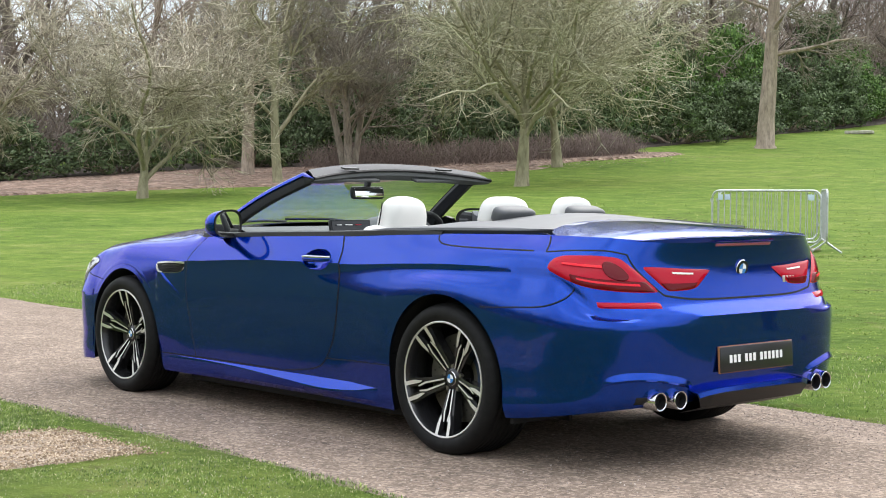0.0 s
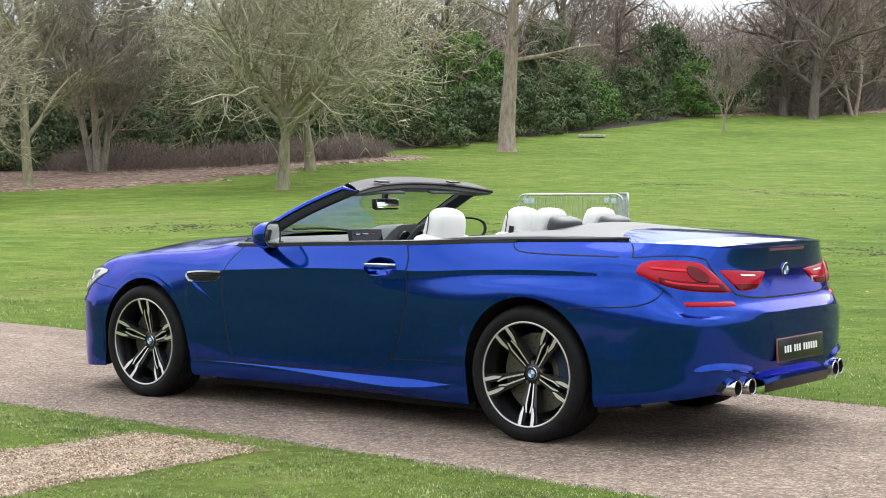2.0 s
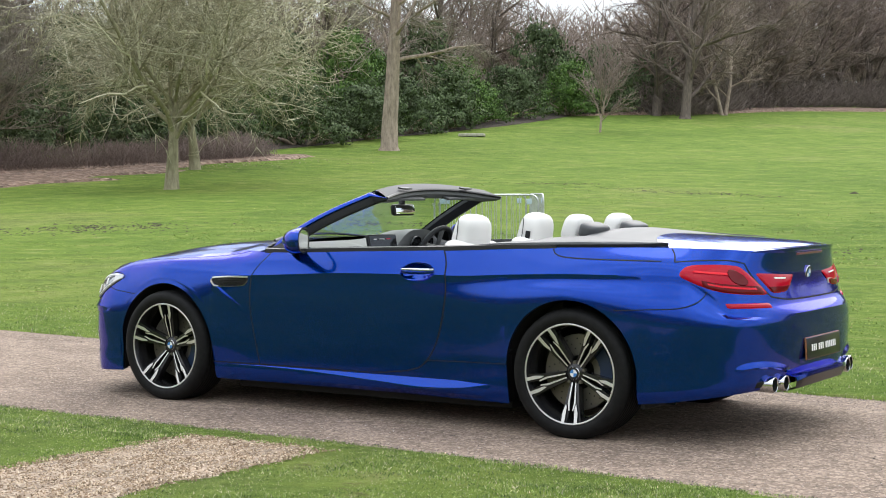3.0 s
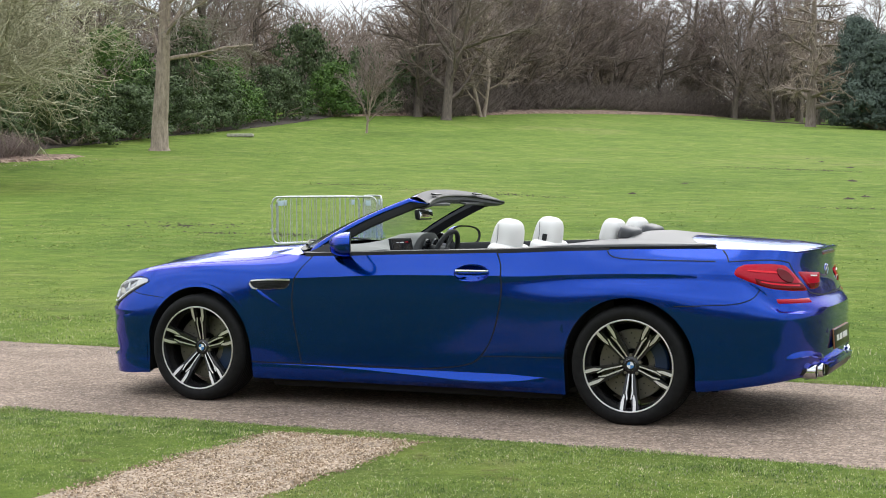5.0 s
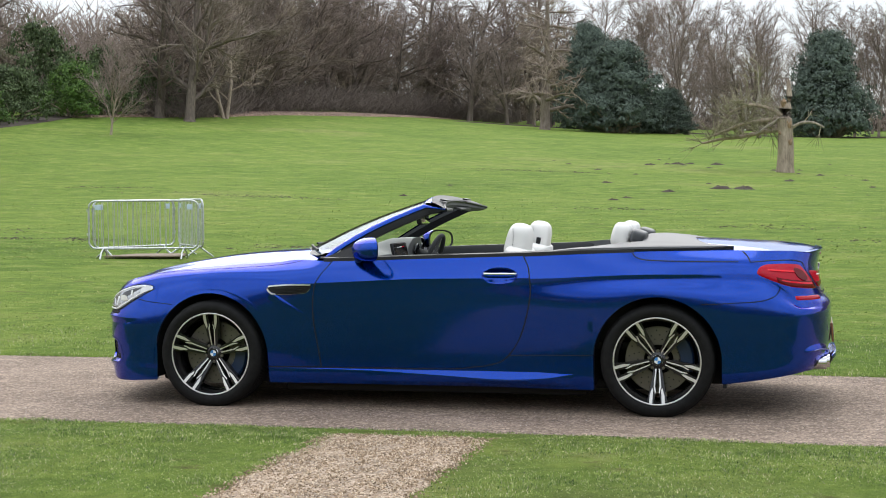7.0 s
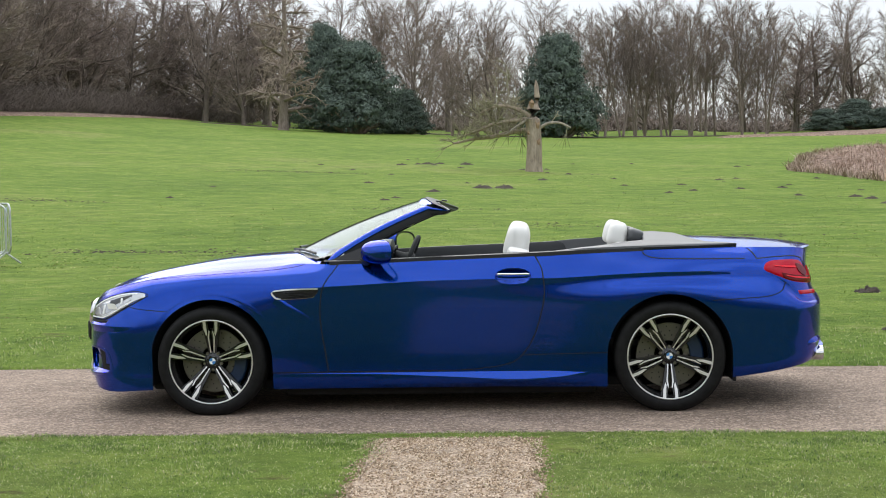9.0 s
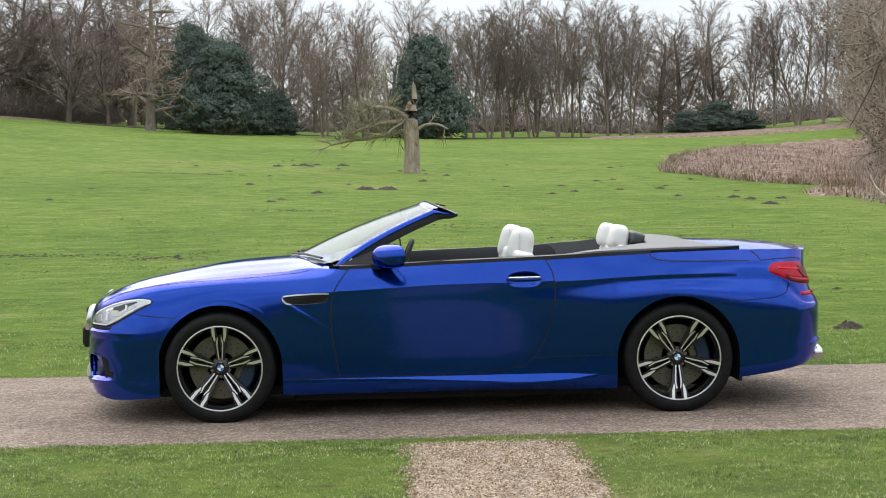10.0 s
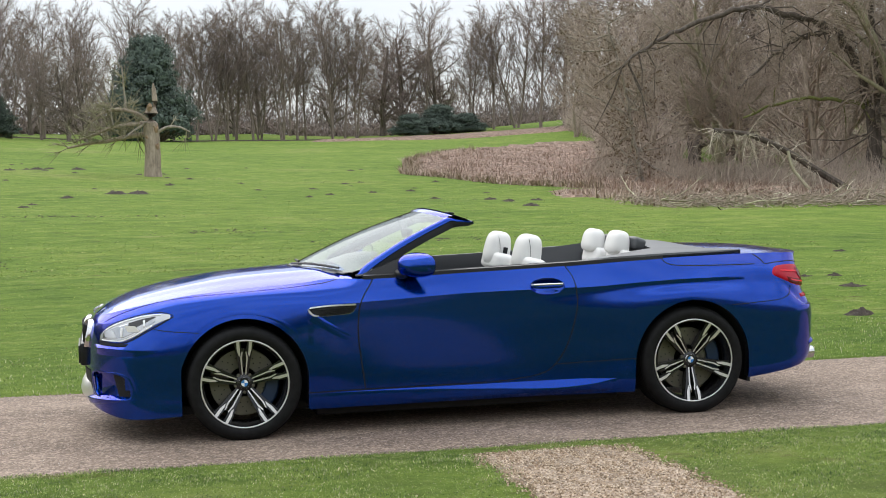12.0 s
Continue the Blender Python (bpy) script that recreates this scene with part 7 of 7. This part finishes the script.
for _ in range(5000):
    k = rng.random()
    x, y = (-64 + 14 * k + rng.gauss(0, 2.6), 18 + 40 * k + rng.gauss(0, 2.2))
    z, s, a = ground_z(x, y) + 0.04, rng.uniform(0.03, 0.08), rng.uniform(0, 6.28)
    d, t = Vector((math.cos(a), math.sin(a), rng.gauss(0, 0.15))) * s, Vector((-math.sin(a), math.cos(a), rng.gauss(0, 0.15))) * s
    p, i = Vector((x, y, z)), len(v)
    v += [p - d, p + t * 0.6, p + d, p - t * 0.6]
    f.append((i, i + 1, i + 2, i + 3))
tagged(part_mesh("fallen_leaves", raw(v, f), BRACKEN, smooth=False), "loose tawny fallen leaves on the grass", "leaves", kind="stuff")
brake_edge = curve([52, 60, 65, 71, 84, 94, 112, 133, 150], [23.6, 22.8, 22.3, 20.5, 18.4, 20.4, 24.4, 33, 46])


def bracken_bed():
    """The lumpy bed of flattened bracken, ragged towards the grass."""
    rows = []
    for j in range(141):
        y = 52 + 0.7 * j
        x0 = brake_edge(y) + 1.1 * noise.noise((0, y * 0.6, 3)) + 0.7 * noise.noise((0, y * 2.1, 8))
        r = []
        for i in range(40):
            x = x0 + 22 * (i / 39) ** 1.5
            yy = y + 0.6 * noise.noise((x * 0.7, y * 0.7, 6))
            lump = 0.0 if i == 0 else 0.10 + 0.30 * max(0.0, 0.25 + noise.noise((x * 0.5, yy * 0.4, 2))) + 0.14 * noise.noise((x * 1.7, yy * 1.3, 5))
            r.append(Vector((x, yy, ground_z(x, yy) + lump - (0.1 if i == 0 else 0))))
        rows.append(r)
    return tagged(part("bracken_litter", grid_mesh(rows, True), LITTER, sharp=0), "flattened brown bracken", "bracken", kind="stuff")


bracken_bed()
blanket("bracken_litter", 15, 33, 52, 16, 9, LITTER, "brown bracken and leaves under the near wood", "bracken", 0.10, radians(-12))
blanket("bracken_litter", 16, 50, 192, 27, 9, LITTER, "brown dead grass at the field's far corner", "dead grass", 0.15, radians(20))
# clods of bare earth in trampled patches
rng = random.Random(29)
v, f = [], []
for x, y, rx, ry, n in ((-23.4, 19.8, 2.4, 2.6, 500), (-18.6, 25.0, 1.6, 1.2, 220), (-18.4, 46, 4.2, 1.4, 420), (-11.6, 74, 4.4, 1.2, 420), (-7.5, 21.2, 1.9, 0.8, 260), (-26, 49, 1.8, 0.8, 160), (-5.0, 20.2, 1.2, 0.9, 160), (-14.0, 22.0, 1.8, 0.6, 180), (2.0, 30.0, 2.6, 0.8, 160), (-3.0, 40.0, 2.6, 0.8, 180), (5.0, 24.0, 2.0, 0.7, 130)):
    for _ in range(n):
        cx, cy = x + rng.gauss(0, rx * 0.55), y + rng.gauss(0, ry * 0.55)
        r, a = rng.uniform(0.015, 0.06), rng.uniform(0, 6.28)
        z = ground_z(cx, cy)
        i = len(v)
        v += [(cx + r * math.cos(a + 1.571 * k) * rng.uniform(0.7, 1.5), cy + r * math.sin(a + 1.571 * k) * rng.uniform(0.7, 1.2), z - 0.008) for k in range(4)] + [(cx, cy, z + r * rng.uniform(0.25, 0.5))]
        f += [(i + k, i + (k + 1) % 4, i + 4) for k in range(4)]
tagged(part_mesh("earth_clods", raw(v, f), SOIL, smooth=False), "crumbs of bare trampled earth in the grass", "bare earth", kind="stuff")

# dead bracken standing in tufts
rng = random.Random(19)
v, f = [], []
for _ in range(34000):
    y0 = 56 + 80 * rng.random() ** 1.5
    x0 = brake_edge(y0) - 1.3 + 17 * rng.random() ** 1.4
    if rng.random() < 0.25:
        x0, y0 = rng.uniform(18, 44), 40 + rng.uniform(3, 16) + 0.35 * (30 - 18) * 0
    z0 = ground_z(x0, y0)
    h, a, l = rng.uniform(0.2, 0.75) * (0.7 + 0.9 * max(0.0, noise.noise((x0 * 0.4, y0 * 0.3, 7)))), rng.uniform(0, 6.28), rng.gauss(0, 0.9)
    w = rng.uniform(0.012, 0.04)
    i = len(v)
    v += [(x0 - w * math.cos(a), y0 - w * math.sin(a), z0), (x0 + w * math.cos(a), y0 + w * math.sin(a), z0), (x0 - math.sin(a) * l * h, y0 + math.cos(a) * l * h, z0 + h)]
    f.append((i, i + 1, i + 2))
tagged(part_mesh("dead_bracken", raw(v, f), BRACKEN, smooth=False), "tawny dead bracken and dry grass", "bracken", kind="stuff")


def molehill(seed, r):
    rows = []
    for i in range(13):
        u = i / 12
        rows.append([Vector((r * u * math.cos(t) * (1 + 0.25 * noise.noise((math.cos(t) * 2, math.sin(t) * 2, seed))), r * u * math.sin(t) * (1 + 0.25 * noise.noise((math.cos(t) * 2, math.sin(t) * 2, seed))),
                             r * 0.34 * (math.cos(math.pi * u ** 1.5) * 0.5 + 0.5) * (1 + 0.5 * noise.noise((u * 3 * math.cos(t), u * 3 * math.sin(t), seed + 0.5))) - 0.03 * u + (1 - u * u) * 0.15 * r * noise.noise((5 * u * math.cos(t), 5 * u * math.sin(t), seed)) + 0.10 * r * noise.noise((13 * u * math.cos(t), 13 * u * math.sin(t), seed)))) for t in [2 * math.pi * k / 28 for k in range(29)]])
    return tagged(part("molehill", grid_mesh(rows), SOIL, sharp=0), "low heap of dark fresh earth on the grass", "molehill", "molehills on the field")


hills = [molehill(s, 0.3) for s in (1, 4, 9)]
spots = [(4.81, 8.7, 0.8), (3.98, 3.9, 0.75), (5.58, 4.62, 0.8), (7.42, 8.2, 1.0), (8.07, 10.0, 0.9), (7.7, 10.1, 0.75), (11.26, 15.84, 0.8), (5.69, 6.18, 0.5), (5.41, 8.96, 0.55),
         (-1.2, 58.2, 2.2), (-0.2, 58.4, 2.2), (-3.2, 55.0, 1.6), (-7.0, 86.4, 1.8), (-5.4, 88.5, 2.2), (-2.9, 88.5, 2.2), (-4.7, 89.4, 1.6), (-6.0, 88.0, 1.5), (1.7, 69.0, 1.4), (13.7, 50.2, 1.5), (13.6, 47.2, 1.5), (13.3, 43.0, 1.6), (15.2, 48.6, 1.4), (18.4, 55.0, 1.4), (12.0, 53.0, 1.3), (10.6, 60.0, 1.4)]
rng = random.Random(3)
spots += [(rng.uniform(-14, 17), rng.uniform(46, 98), rng.uniform(0.6, 1.3)) for _ in range(44)]
for k, (x, y, s) in enumerate(spots):
    if k < 3:
        stand(hills[k], x, y, k, s)
    else:
        stand_copy(hills[k % 3], x, y, k * 1.3, s, 0.62)

# ---- crowd barriers ----
GALV = material("galvanised_steel", (0.5, 0.52, 0.53), 0.42, 0.85)
gv = tex(GALV, "ShaderNodeTexNoise", 18, "Object", Detail=4)
feed(GALV, ramp(GALV, gv.outputs["Fac"], [(0.3, (0.38, 0.4, 0.41)), (0.7, (0.6, 0.62, 0.63))]), "Base Color")


def crowd_barrier(a, b):
    """A steel crowd barrier from a to b on the grass."""
    a, b = Vector((*a, 0)), Vector((*b, 0))
    length = (b - a).length
    thing = new("crowd_barrier")
    tagged(thing, "galvanised steel crowd barrier standing on the grass", "barrier", "barriers round the cover")
    thing.matrix_basis = Matrix.Translation((a.x, a.y, ground_z(a.x, a.y))) @ Matrix.Rotation(math.atan2(b.y - a.y, b.x - a.x), 4, "Z")
    r, lo, hi = 0.14, 0.20, 1.10
    path = []
    for cx, cz, t0 in ((length - r, hi - r, 0), (r, hi - r, 90), (r, lo + r, 180), (length - r, lo + r, 270)):
        path += [(cx + r * math.cos(radians(t0 + 15 * k)), 0, cz + r * math.sin(radians(t0 + 15 * k))) for k in range(7)]
    part("frame_tube", tube(bmesh.new(), path + path[:2], 0.019, 8, False), GALV, thing)
    n = 17
    for k in range(1, n):
        x = length * k / n
        part("upright_bar", tube(bmesh.new(), [(x, 0, lo), (x, 0, hi)], 0.0065, 6, False), GALV, thing)
    for x in (0.28, length - 0.28):
        for s in (-1, 1):
            part("foot", tube(bmesh.new(), [(x, 0, lo), (x + 0.02 * s, s * 0.10, 0.12), (x, s * 0.27, 0.0)], 0.017, 8), GALV, thing)
    for x in (0.17, length - 0.17):
        part("label_plate", box(bmesh.new(), (0.10, 0.004, 0.10), (x, -0.012, 0.98), bevel=0.001), GALV_TAG, thing, "small pale blue label plate")
    for x in (0.0, length):
        for z in (0.45, 0.9):
            part("hook", tube(bmesh.new(), [(x, 0, z), (x + (0.03 if x else -0.03), 0, z), (x + (0.035 if x else -0.035), 0, z + 0.05)], 0.008, 6), GALV, thing)
    return thing


GALV_TAG = material("pale_blue_label", (0.5, 0.6, 0.72), 0.5)
crowd_barrier((-10.88, 16.47), (-8.80, 16.82))
crowd_barrier((-10.86, 16.62), (-9.98, 18.42))
crowd_barrier((-9.88, 18.42), (-8.76, 16.95))
COVER = material("weathered_boards", (0.25, 0.19, 0.14), 0.85)
cv = tex(COVER, "ShaderNodeTexNoise", 5, "Object", (1, 6, 1), Detail=5)
feed(COVER, ramp(COVER, cv.outputs["Fac"], [(0.3, (0.15, 0.11, 0.08)), (0.7, (0.33, 0.26, 0.2))]), "Base Color")
cover = new("board_cover")
tagged(cover, "weathered boards lying on the ground inside the barriers", "boards")
cover.matrix_basis = Matrix.Translation((-9.95, 17.1, ground_z(-9.95, 17.1))) @ Matrix.Rotation(0.17, 4, "Z")
for k in range(5):
    part("board", box(bmesh.new(), (1.5 - 0.12 * k, 0.2, 0.03), (0.02 * k, -0.32 + 0.21 * k, 0.035), (0, 0, 0.5 * k), 0.004), COVER, cover)

# ---- the broken tree ----
dead = new("broken_tree")
tagged(dead, "broken dead tree trunk with torn top and bare low limbs", "tree")
bm = bmesh.new()
trunk_path = [(0, 0, -0.2), (0, 0, 0.3), (0.02, 0, 1.2), (0.0, 0, 2.2), (-0.05, 0, 3.1), (-0.02, 0, 3.7), (0.0, 0, 4.05)]
tube(bm, trunk_path, [0.56, 0.50, 0.46, 0.44, 0.46, 0.40, 0.26], 14)
for vtx in bm.verts:
    vtx.co += Vector((noise.noise(vtx.co * 1.3), noise.noise(vtx.co * 1.3 + Vector((5, 0, 0))), 0)) * 0.07
part("trunk", bm, BARK_BROWN, dead)
part("spike", tube(bmesh.new(), [(0.18, 0, 3.7), (0.24, 0, 4.4), (0.2, 0, 5.1), (0.17, 0, 5.45)], [0.22, 0.17, 0.13, 0.03], 7), BARK_BROWN, dead, "torn upright splinter")
for x, z, s in ((-0.1, 4.05, 0.16), (0.26, 2.75, 0.13), (0.3, 1.75, 0.12), (0.1, 2.95, 0.09), (-0.3, 2.3, 0.08)):
    bm = bmesh.new()
    bmesh.ops.create_icosphere(bm, subdivisions=2, radius=s)
    for vtx in bm.verts:
        vtx.co = vtx.co * (1 + 0.9 * noise.noise(vtx.co * 14))
        vtx.co.z *= 1.4
    bmesh.ops.translate(bm, verts=bm.verts, vec=(x, -0.36, z))
    part("torn_wood", bm, WOOD_RAW, dead, "pale torn wood")
rng = random.Random(9)


def dead_limb(path, r0, r1, twigs):
    pts = dense_path(path, 5)
    n = len(pts)
    ob = part("limb", tube(bmesh.new(), pts, [r0 + (r1 - r0) * k / (n - 1) for k in range(n)], 8), BARK_GREY if r0 < 0.13 else BARK_BROWN, dead, "bare dead limb")
    w = Wood()
    for _ in range(twigs):
        k = rng.randrange(2, n)
        a = pts[k]
        d = Vector((rng.gauss(-0.3, 0.6), rng.gauss(0, 0.6), rng.gauss(0.35, 0.6))).normalized()
        m = a + d * rng.uniform(0.3, 0.9)
        w.limb([a, m], [0.034, 0.024], 4)
        for _ in range(7):
            w.twig(m - d * rng.uniform(0, 0.3), m + (d + Vector((rng.gauss(0, 0.6), rng.gauss(0, 0.6), rng.gauss(0, 0.6)))) * rng.uniform(0.3, 0.8), 0.019)
    if twigs:
        tagged(part_mesh("twig_spray", raw(w.v, w.f), BARK_OLIVE, ob, sharp=0), kind="stuff")


dead_limb([(-0.2, 0, 3.3), (-1.0, -0.2, 3.75), (-2.0, -0.3, 3.95), (-3.0, -0.2, 3.6), (-3.5, 0, 3.2)], 0.14, 0.04, 30)
dead_limb([(-0.2, 0, 3.1), (-1.2, -0.3, 3.05), (-2.4, -0.4, 2.85), (-3.4, -0.3, 2.45), (-4.3, -0.2, 2.15)], 0.15, 0.05, 34)
dead_limb([(-0.3, 0, 2.5), (-1.4, 0.2, 2.35), (-2.6, 0.3, 2.1), (-3.6, 0.2, 2.0), (-4.8, 0.1, 1.75)], 0.16, 0.06, 34)
dead_limb([(-0.2, -0.1, 3.2), (-1.0, -0.5, 2.7), (-1.7, -0.8, 2.2)], 0.09, 0.04, 5)
dead_limb([(0.3, 0, 2.55), (0.9, -0.1, 2.85), (1.6, -0.2, 2.85), (2.2, -0.3, 2.55)], 0.11, 0.05, 3)
dead_limb([(-2.2, -0.3, 3.0), (-2.3, -0.3, 3.8), (-2.25, -0.3, 4.6)], 0.06, 0.02, 8)
dead_limb([(-1.4, -0.2, 3.8), (-1.5, -0.2, 4.8), (-1.6, -0.1, 6.4)], 0.08, 0.03, 10)
dead.matrix_basis = Matrix.Translation((1.4, 81.0, ground_z(1.4, 81.0)))

# ---- fallen branch and brushwood by the near wood ----
fallen = new("fallen_branch")
tagged(fallen, "large fallen branch with pale broken end, in the scrub", "branch")
fz = ground_z(25, 46)
main = dense_path([(29.0, 48.5, fz + 0.3), (28.6, 48.4, fz + 0.45), (27.2, 48.2, fz + 1.2), (25.6, 48.0, fz + 2.1), (24.0, 47.8, fz + 2.7), (22.4, 47.6, fz + 2.9)], 5)
part("bough", tube(bmesh.new(), main, [0.19 - 0.1 * k / (len(main) - 1) for k in range(len(main))], 8), BARK_DARK, fallen)
part("bough", tube(bmesh.new(), dense_path([(29.0, 48.5, fz + 0.3), (28.0, 48.0, fz + 0.22), (26.6, 47.6, fz + 0.2)], 4), 0.2, 8), BARK_DARK, fallen)
part("bough", tube(bmesh.new(), dense_path([(25.8, 47.9, fz + 2.0), (25.9, 47.6, fz + 1.2), (26.4, 47.2, fz + 0.4)], 4), 0.07, 7), BARK_PALE, fallen)
w = Wood()
rng = random.Random(23)
for _ in range(90):
    a = main[rng.randrange(10, len(main))]
    d = Vector((rng.gauss(-0.4, 0.5), rng.gauss(-0.2, 0.5), rng.gauss(-0.55, 0.5))).normalized()
    m = a + d * rng.uniform(0.4, 1.4)
    w.limb([a, a.lerp(m, 0.5) + Vector((0, 0, 0.1)), m], [0.018, 0.014, 0.009], 4)
    for _ in range(5):
        q = a.lerp(m, rng.uniform(0.3, 1))
        w.twig(q, q + (d + Vector((rng.gauss(0, 0.7), rng.gauss(0, 0.7), rng.gauss(0, 0.7)))) * rng.uniform(0.2, 0.6), 0.011)
tagged(part_mesh("twig_spray", raw(w.v, w.f), BARK_PINKISH, fallen, sharp=0), kind="stuff")
for bark_m, count, thick, label in ((BARK_BROWN, 900, 0.7, "heap of thin brown cut branches on the grass edge"), (BARK_PALE, 130, 1.0, "pale cut branches lying on the brushwood heap")):
    w = Wood()
    for _ in range(count):
        x = rng.uniform(17.5, 31)
        y = 40.5 + 0.25 * (31 - x) + rng.gauss(0, 1.7) + (3 if x > 27 else 0)
        p = Vector((x, y, ground_z(x, y) + rng.uniform(0.03, 0.6) * (0.4 + max(0.0, noise.noise((x * 0.5, y * 0.5, 2))) * 1.6)))
        a, l, r = rng.gauss(0.1, 1.2), rng.uniform(0.4, 1.9), rng.uniform(0.3, 1.2) * thick
        d = Vector((math.cos(a), math.sin(a), rng.gauss(0, 0.3)))
        m = p + d * l * 0.5 + Vector((rng.gauss(0, 0.12), rng.gauss(0, 0.12), rng.gauss(0, 0.12)))
        e = p + d * l + Vector((0, 0, rng.gauss(0, 0.15)))
        w.limb([p, m, e], [0.034 * r, 0.024 * r, 0.01 * r], 4)
        for _ in range(3):
            q = m.lerp(e, rng.random())
            w.twig(q, q + (d + Vector((rng.gauss(0, 0.7), rng.gauss(0, 0.7), rng.gauss(0, 0.5)))) * rng.uniform(0.15, 0.5), 0.011 * r)
    tagged(part_mesh("brushwood", raw(w.v, w.f), bark_m, sharp=0), label, "brushwood", kind="stuff")
# low stone slab by the big tree
slab = part("stone_slab", box(bmesh.new(), (1.9, 0.9, 0.22), (0, 0, 0.1), bevel=0.04), bark("pale_slab_stone", (0.36, 0.33, 0.27), (0.58, 0.55, 0.48)), None)
tagged(slab, "low pale stone slab on the grass", "slab")
slab.matrix_basis = Matrix.Translation((-54.5, 87.7, ground_z(-54.5, 87.7))) @ Matrix.Rotation(0.4, 4, "Z")


# ---- the bowed tree and the leafy one at the near wood's edge ----
def bough(solid, fine, path, r0, r1, shoots, length, rng, sag=0.0):
    """A curved bough with side shoots and twigs."""
    pts = dense_path(path, 6)
    n = len(pts)
    pts = [p + Vector((rng.gauss(0, 0.05), rng.gauss(0, 0.05), rng.gauss(0, 0.05))) if 0 < i < n - 1 else p for i, p in enumerate(pts)]
    solid.limb(pts, [r0 + (r1 - r0) * k / (n - 1) for k in range(n)], 8)
    for _ in range(shoots):
        k = rng.randrange(3, n)
        d = Vector((rng.gauss(0, 0.8), rng.gauss(0, 0.8), rng.gauss(0.1 - sag, 0.8))).normalized()
        a, l = pts[k], length * rng.uniform(0.4, 1.2)
        m = a + d * l * 0.5 + Vector((0, 0, rng.gauss(0, 0.1)))
        e = m + (d + Vector((rng.gauss(0, 0.3), rng.gauss(0, 0.3), rng.gauss(-sag, 0.3)))) * l * 0.5
        solid.limb([a, m, e], [0.045, 0.03, 0.015], 4)
        for _ in range(14):
            q = a.lerp(m, rng.random()) if rng.random() < 0.4 else m.lerp(e, rng.random())
            g = (d + Vector((rng.gauss(0, 0.9), rng.gauss(0, 0.9), rng.gauss(-sag, 0.9)))).normalized()
            h = q + g * rng.uniform(0.3, 0.9)
            fine.twig(q, h, 0.014)
            for _ in range(3):
                c = q.lerp(h, rng.uniform(0.3, 0.9))
                fine.twig(c, c + (g + Vector((rng.gauss(0, 0.8), rng.gauss(0, 0.8), rng.gauss(0, 0.8)))) * rng.uniform(0.15, 0.4), 0.009)


rng = random.Random(77)
bowed = new("bowed_tree")
tagged(bowed, "bare tree with a dark arching bough and a mossy limb", "tree")
solid, fine = Wood(), Wood()
gz = ground_z(34.1, 56)
bough(solid, fine, [(34.1, 56, gz - 0.2), (33.9, 56, 4.2), (33.3, 56, 6.6), (32.1, 56, 8.3), (30.5, 56, 8.8), (28.3, 56, 9.3), (26.2, 56, 8.9), (23.6, 56, 7.9), (21.6, 56, 6.6)], 0.26, 0.07, 46, 2.6, rng, 0.35)
bough(solid, fine, [(34.3, 55.9, gz - 0.2), (34.2, 55.8, 5.0), (33.9, 55.6, 9.0), (33.6, 55.6, 13.5)], 0.24, 0.08, 24, 3.2, rng)
bough(solid, fine, [(32.1, 56, 8.2), (30.9, 56, 8.0), (29.3, 55.8, 7.3), (27.1, 55.6, 5.5)], 0.12, 0.05, 16, 1.8, rng, 0.3)
part_mesh("trunk", raw(solid.v, solid.f), BARK_DARK, bowed, sharp=0)
mossy_bough = Wood()
bough(mossy_bough, fine, [(34.0, 56, 4.4), (33.6, 56, 4.7), (32.0, 56, 5.0), (30.0, 56, 5.0), (27.5, 56, 4.2)], 0.13, 0.05, 12, 1.4, rng, 0.2)
part_mesh("limb", raw(mossy_bough.v, mossy_bough.f), BARK_MOSS, bowed, "mossy green limb", sharp=0)
tagged(part_mesh("crown", raw(fine.v, fine.f), BARK_BROWN, bowed, sharp=0), kind="stuff")

alder = new("alder_tree")
tagged(alder, "slender tree with dark dry clusters on its thin twigs", "tree")
solid, fine = Wood(), Wood()
gz = ground_z(24.1, 60)
stem = [(24.1, 60, gz - 0.1), (23.7, 60, 2.6), (23.4, 60, 4.5), (22.8, 60, 7.3), (22.2, 60, 9.4)]
bough(solid, fine, stem, 0.13, 0.03, 54, 2.6, rng, -0.1)
part_mesh("trunk", raw(solid.v, solid.f), BARK_GREY, alder, sharp=0)
v, f = [], []
for a in fine.v[3::4]:
    if rng.random() > 0.55:
        continue
    for _ in range(2):
        p = a + Vector((rng.gauss(0, 0.06), rng.gauss(0, 0.06), rng.gauss(0, 0.06)))
        d = Vector((rng.gauss(0, 1), rng.gauss(0, 1), rng.gauss(0, 1))).normalized() * rng.uniform(0.03, 0.065)
        e = d.cross(Vector((0.3, 0.5, 0.8))) * 0.8
        i = len(v)
        v += [p - d, p + e, p + d, p - e]
        f.append((i, i + 1, i + 2, i + 3))
tagged(part_mesh("crown", raw(fine.v, fine.f), BARK_BROWN, alder, sharp=0), kind="stuff")
tagged(part_mesh("seed_foliage", raw(v, f), LEAF_DRY, alder, "dark dry clusters", smooth=False), kind="stuff")
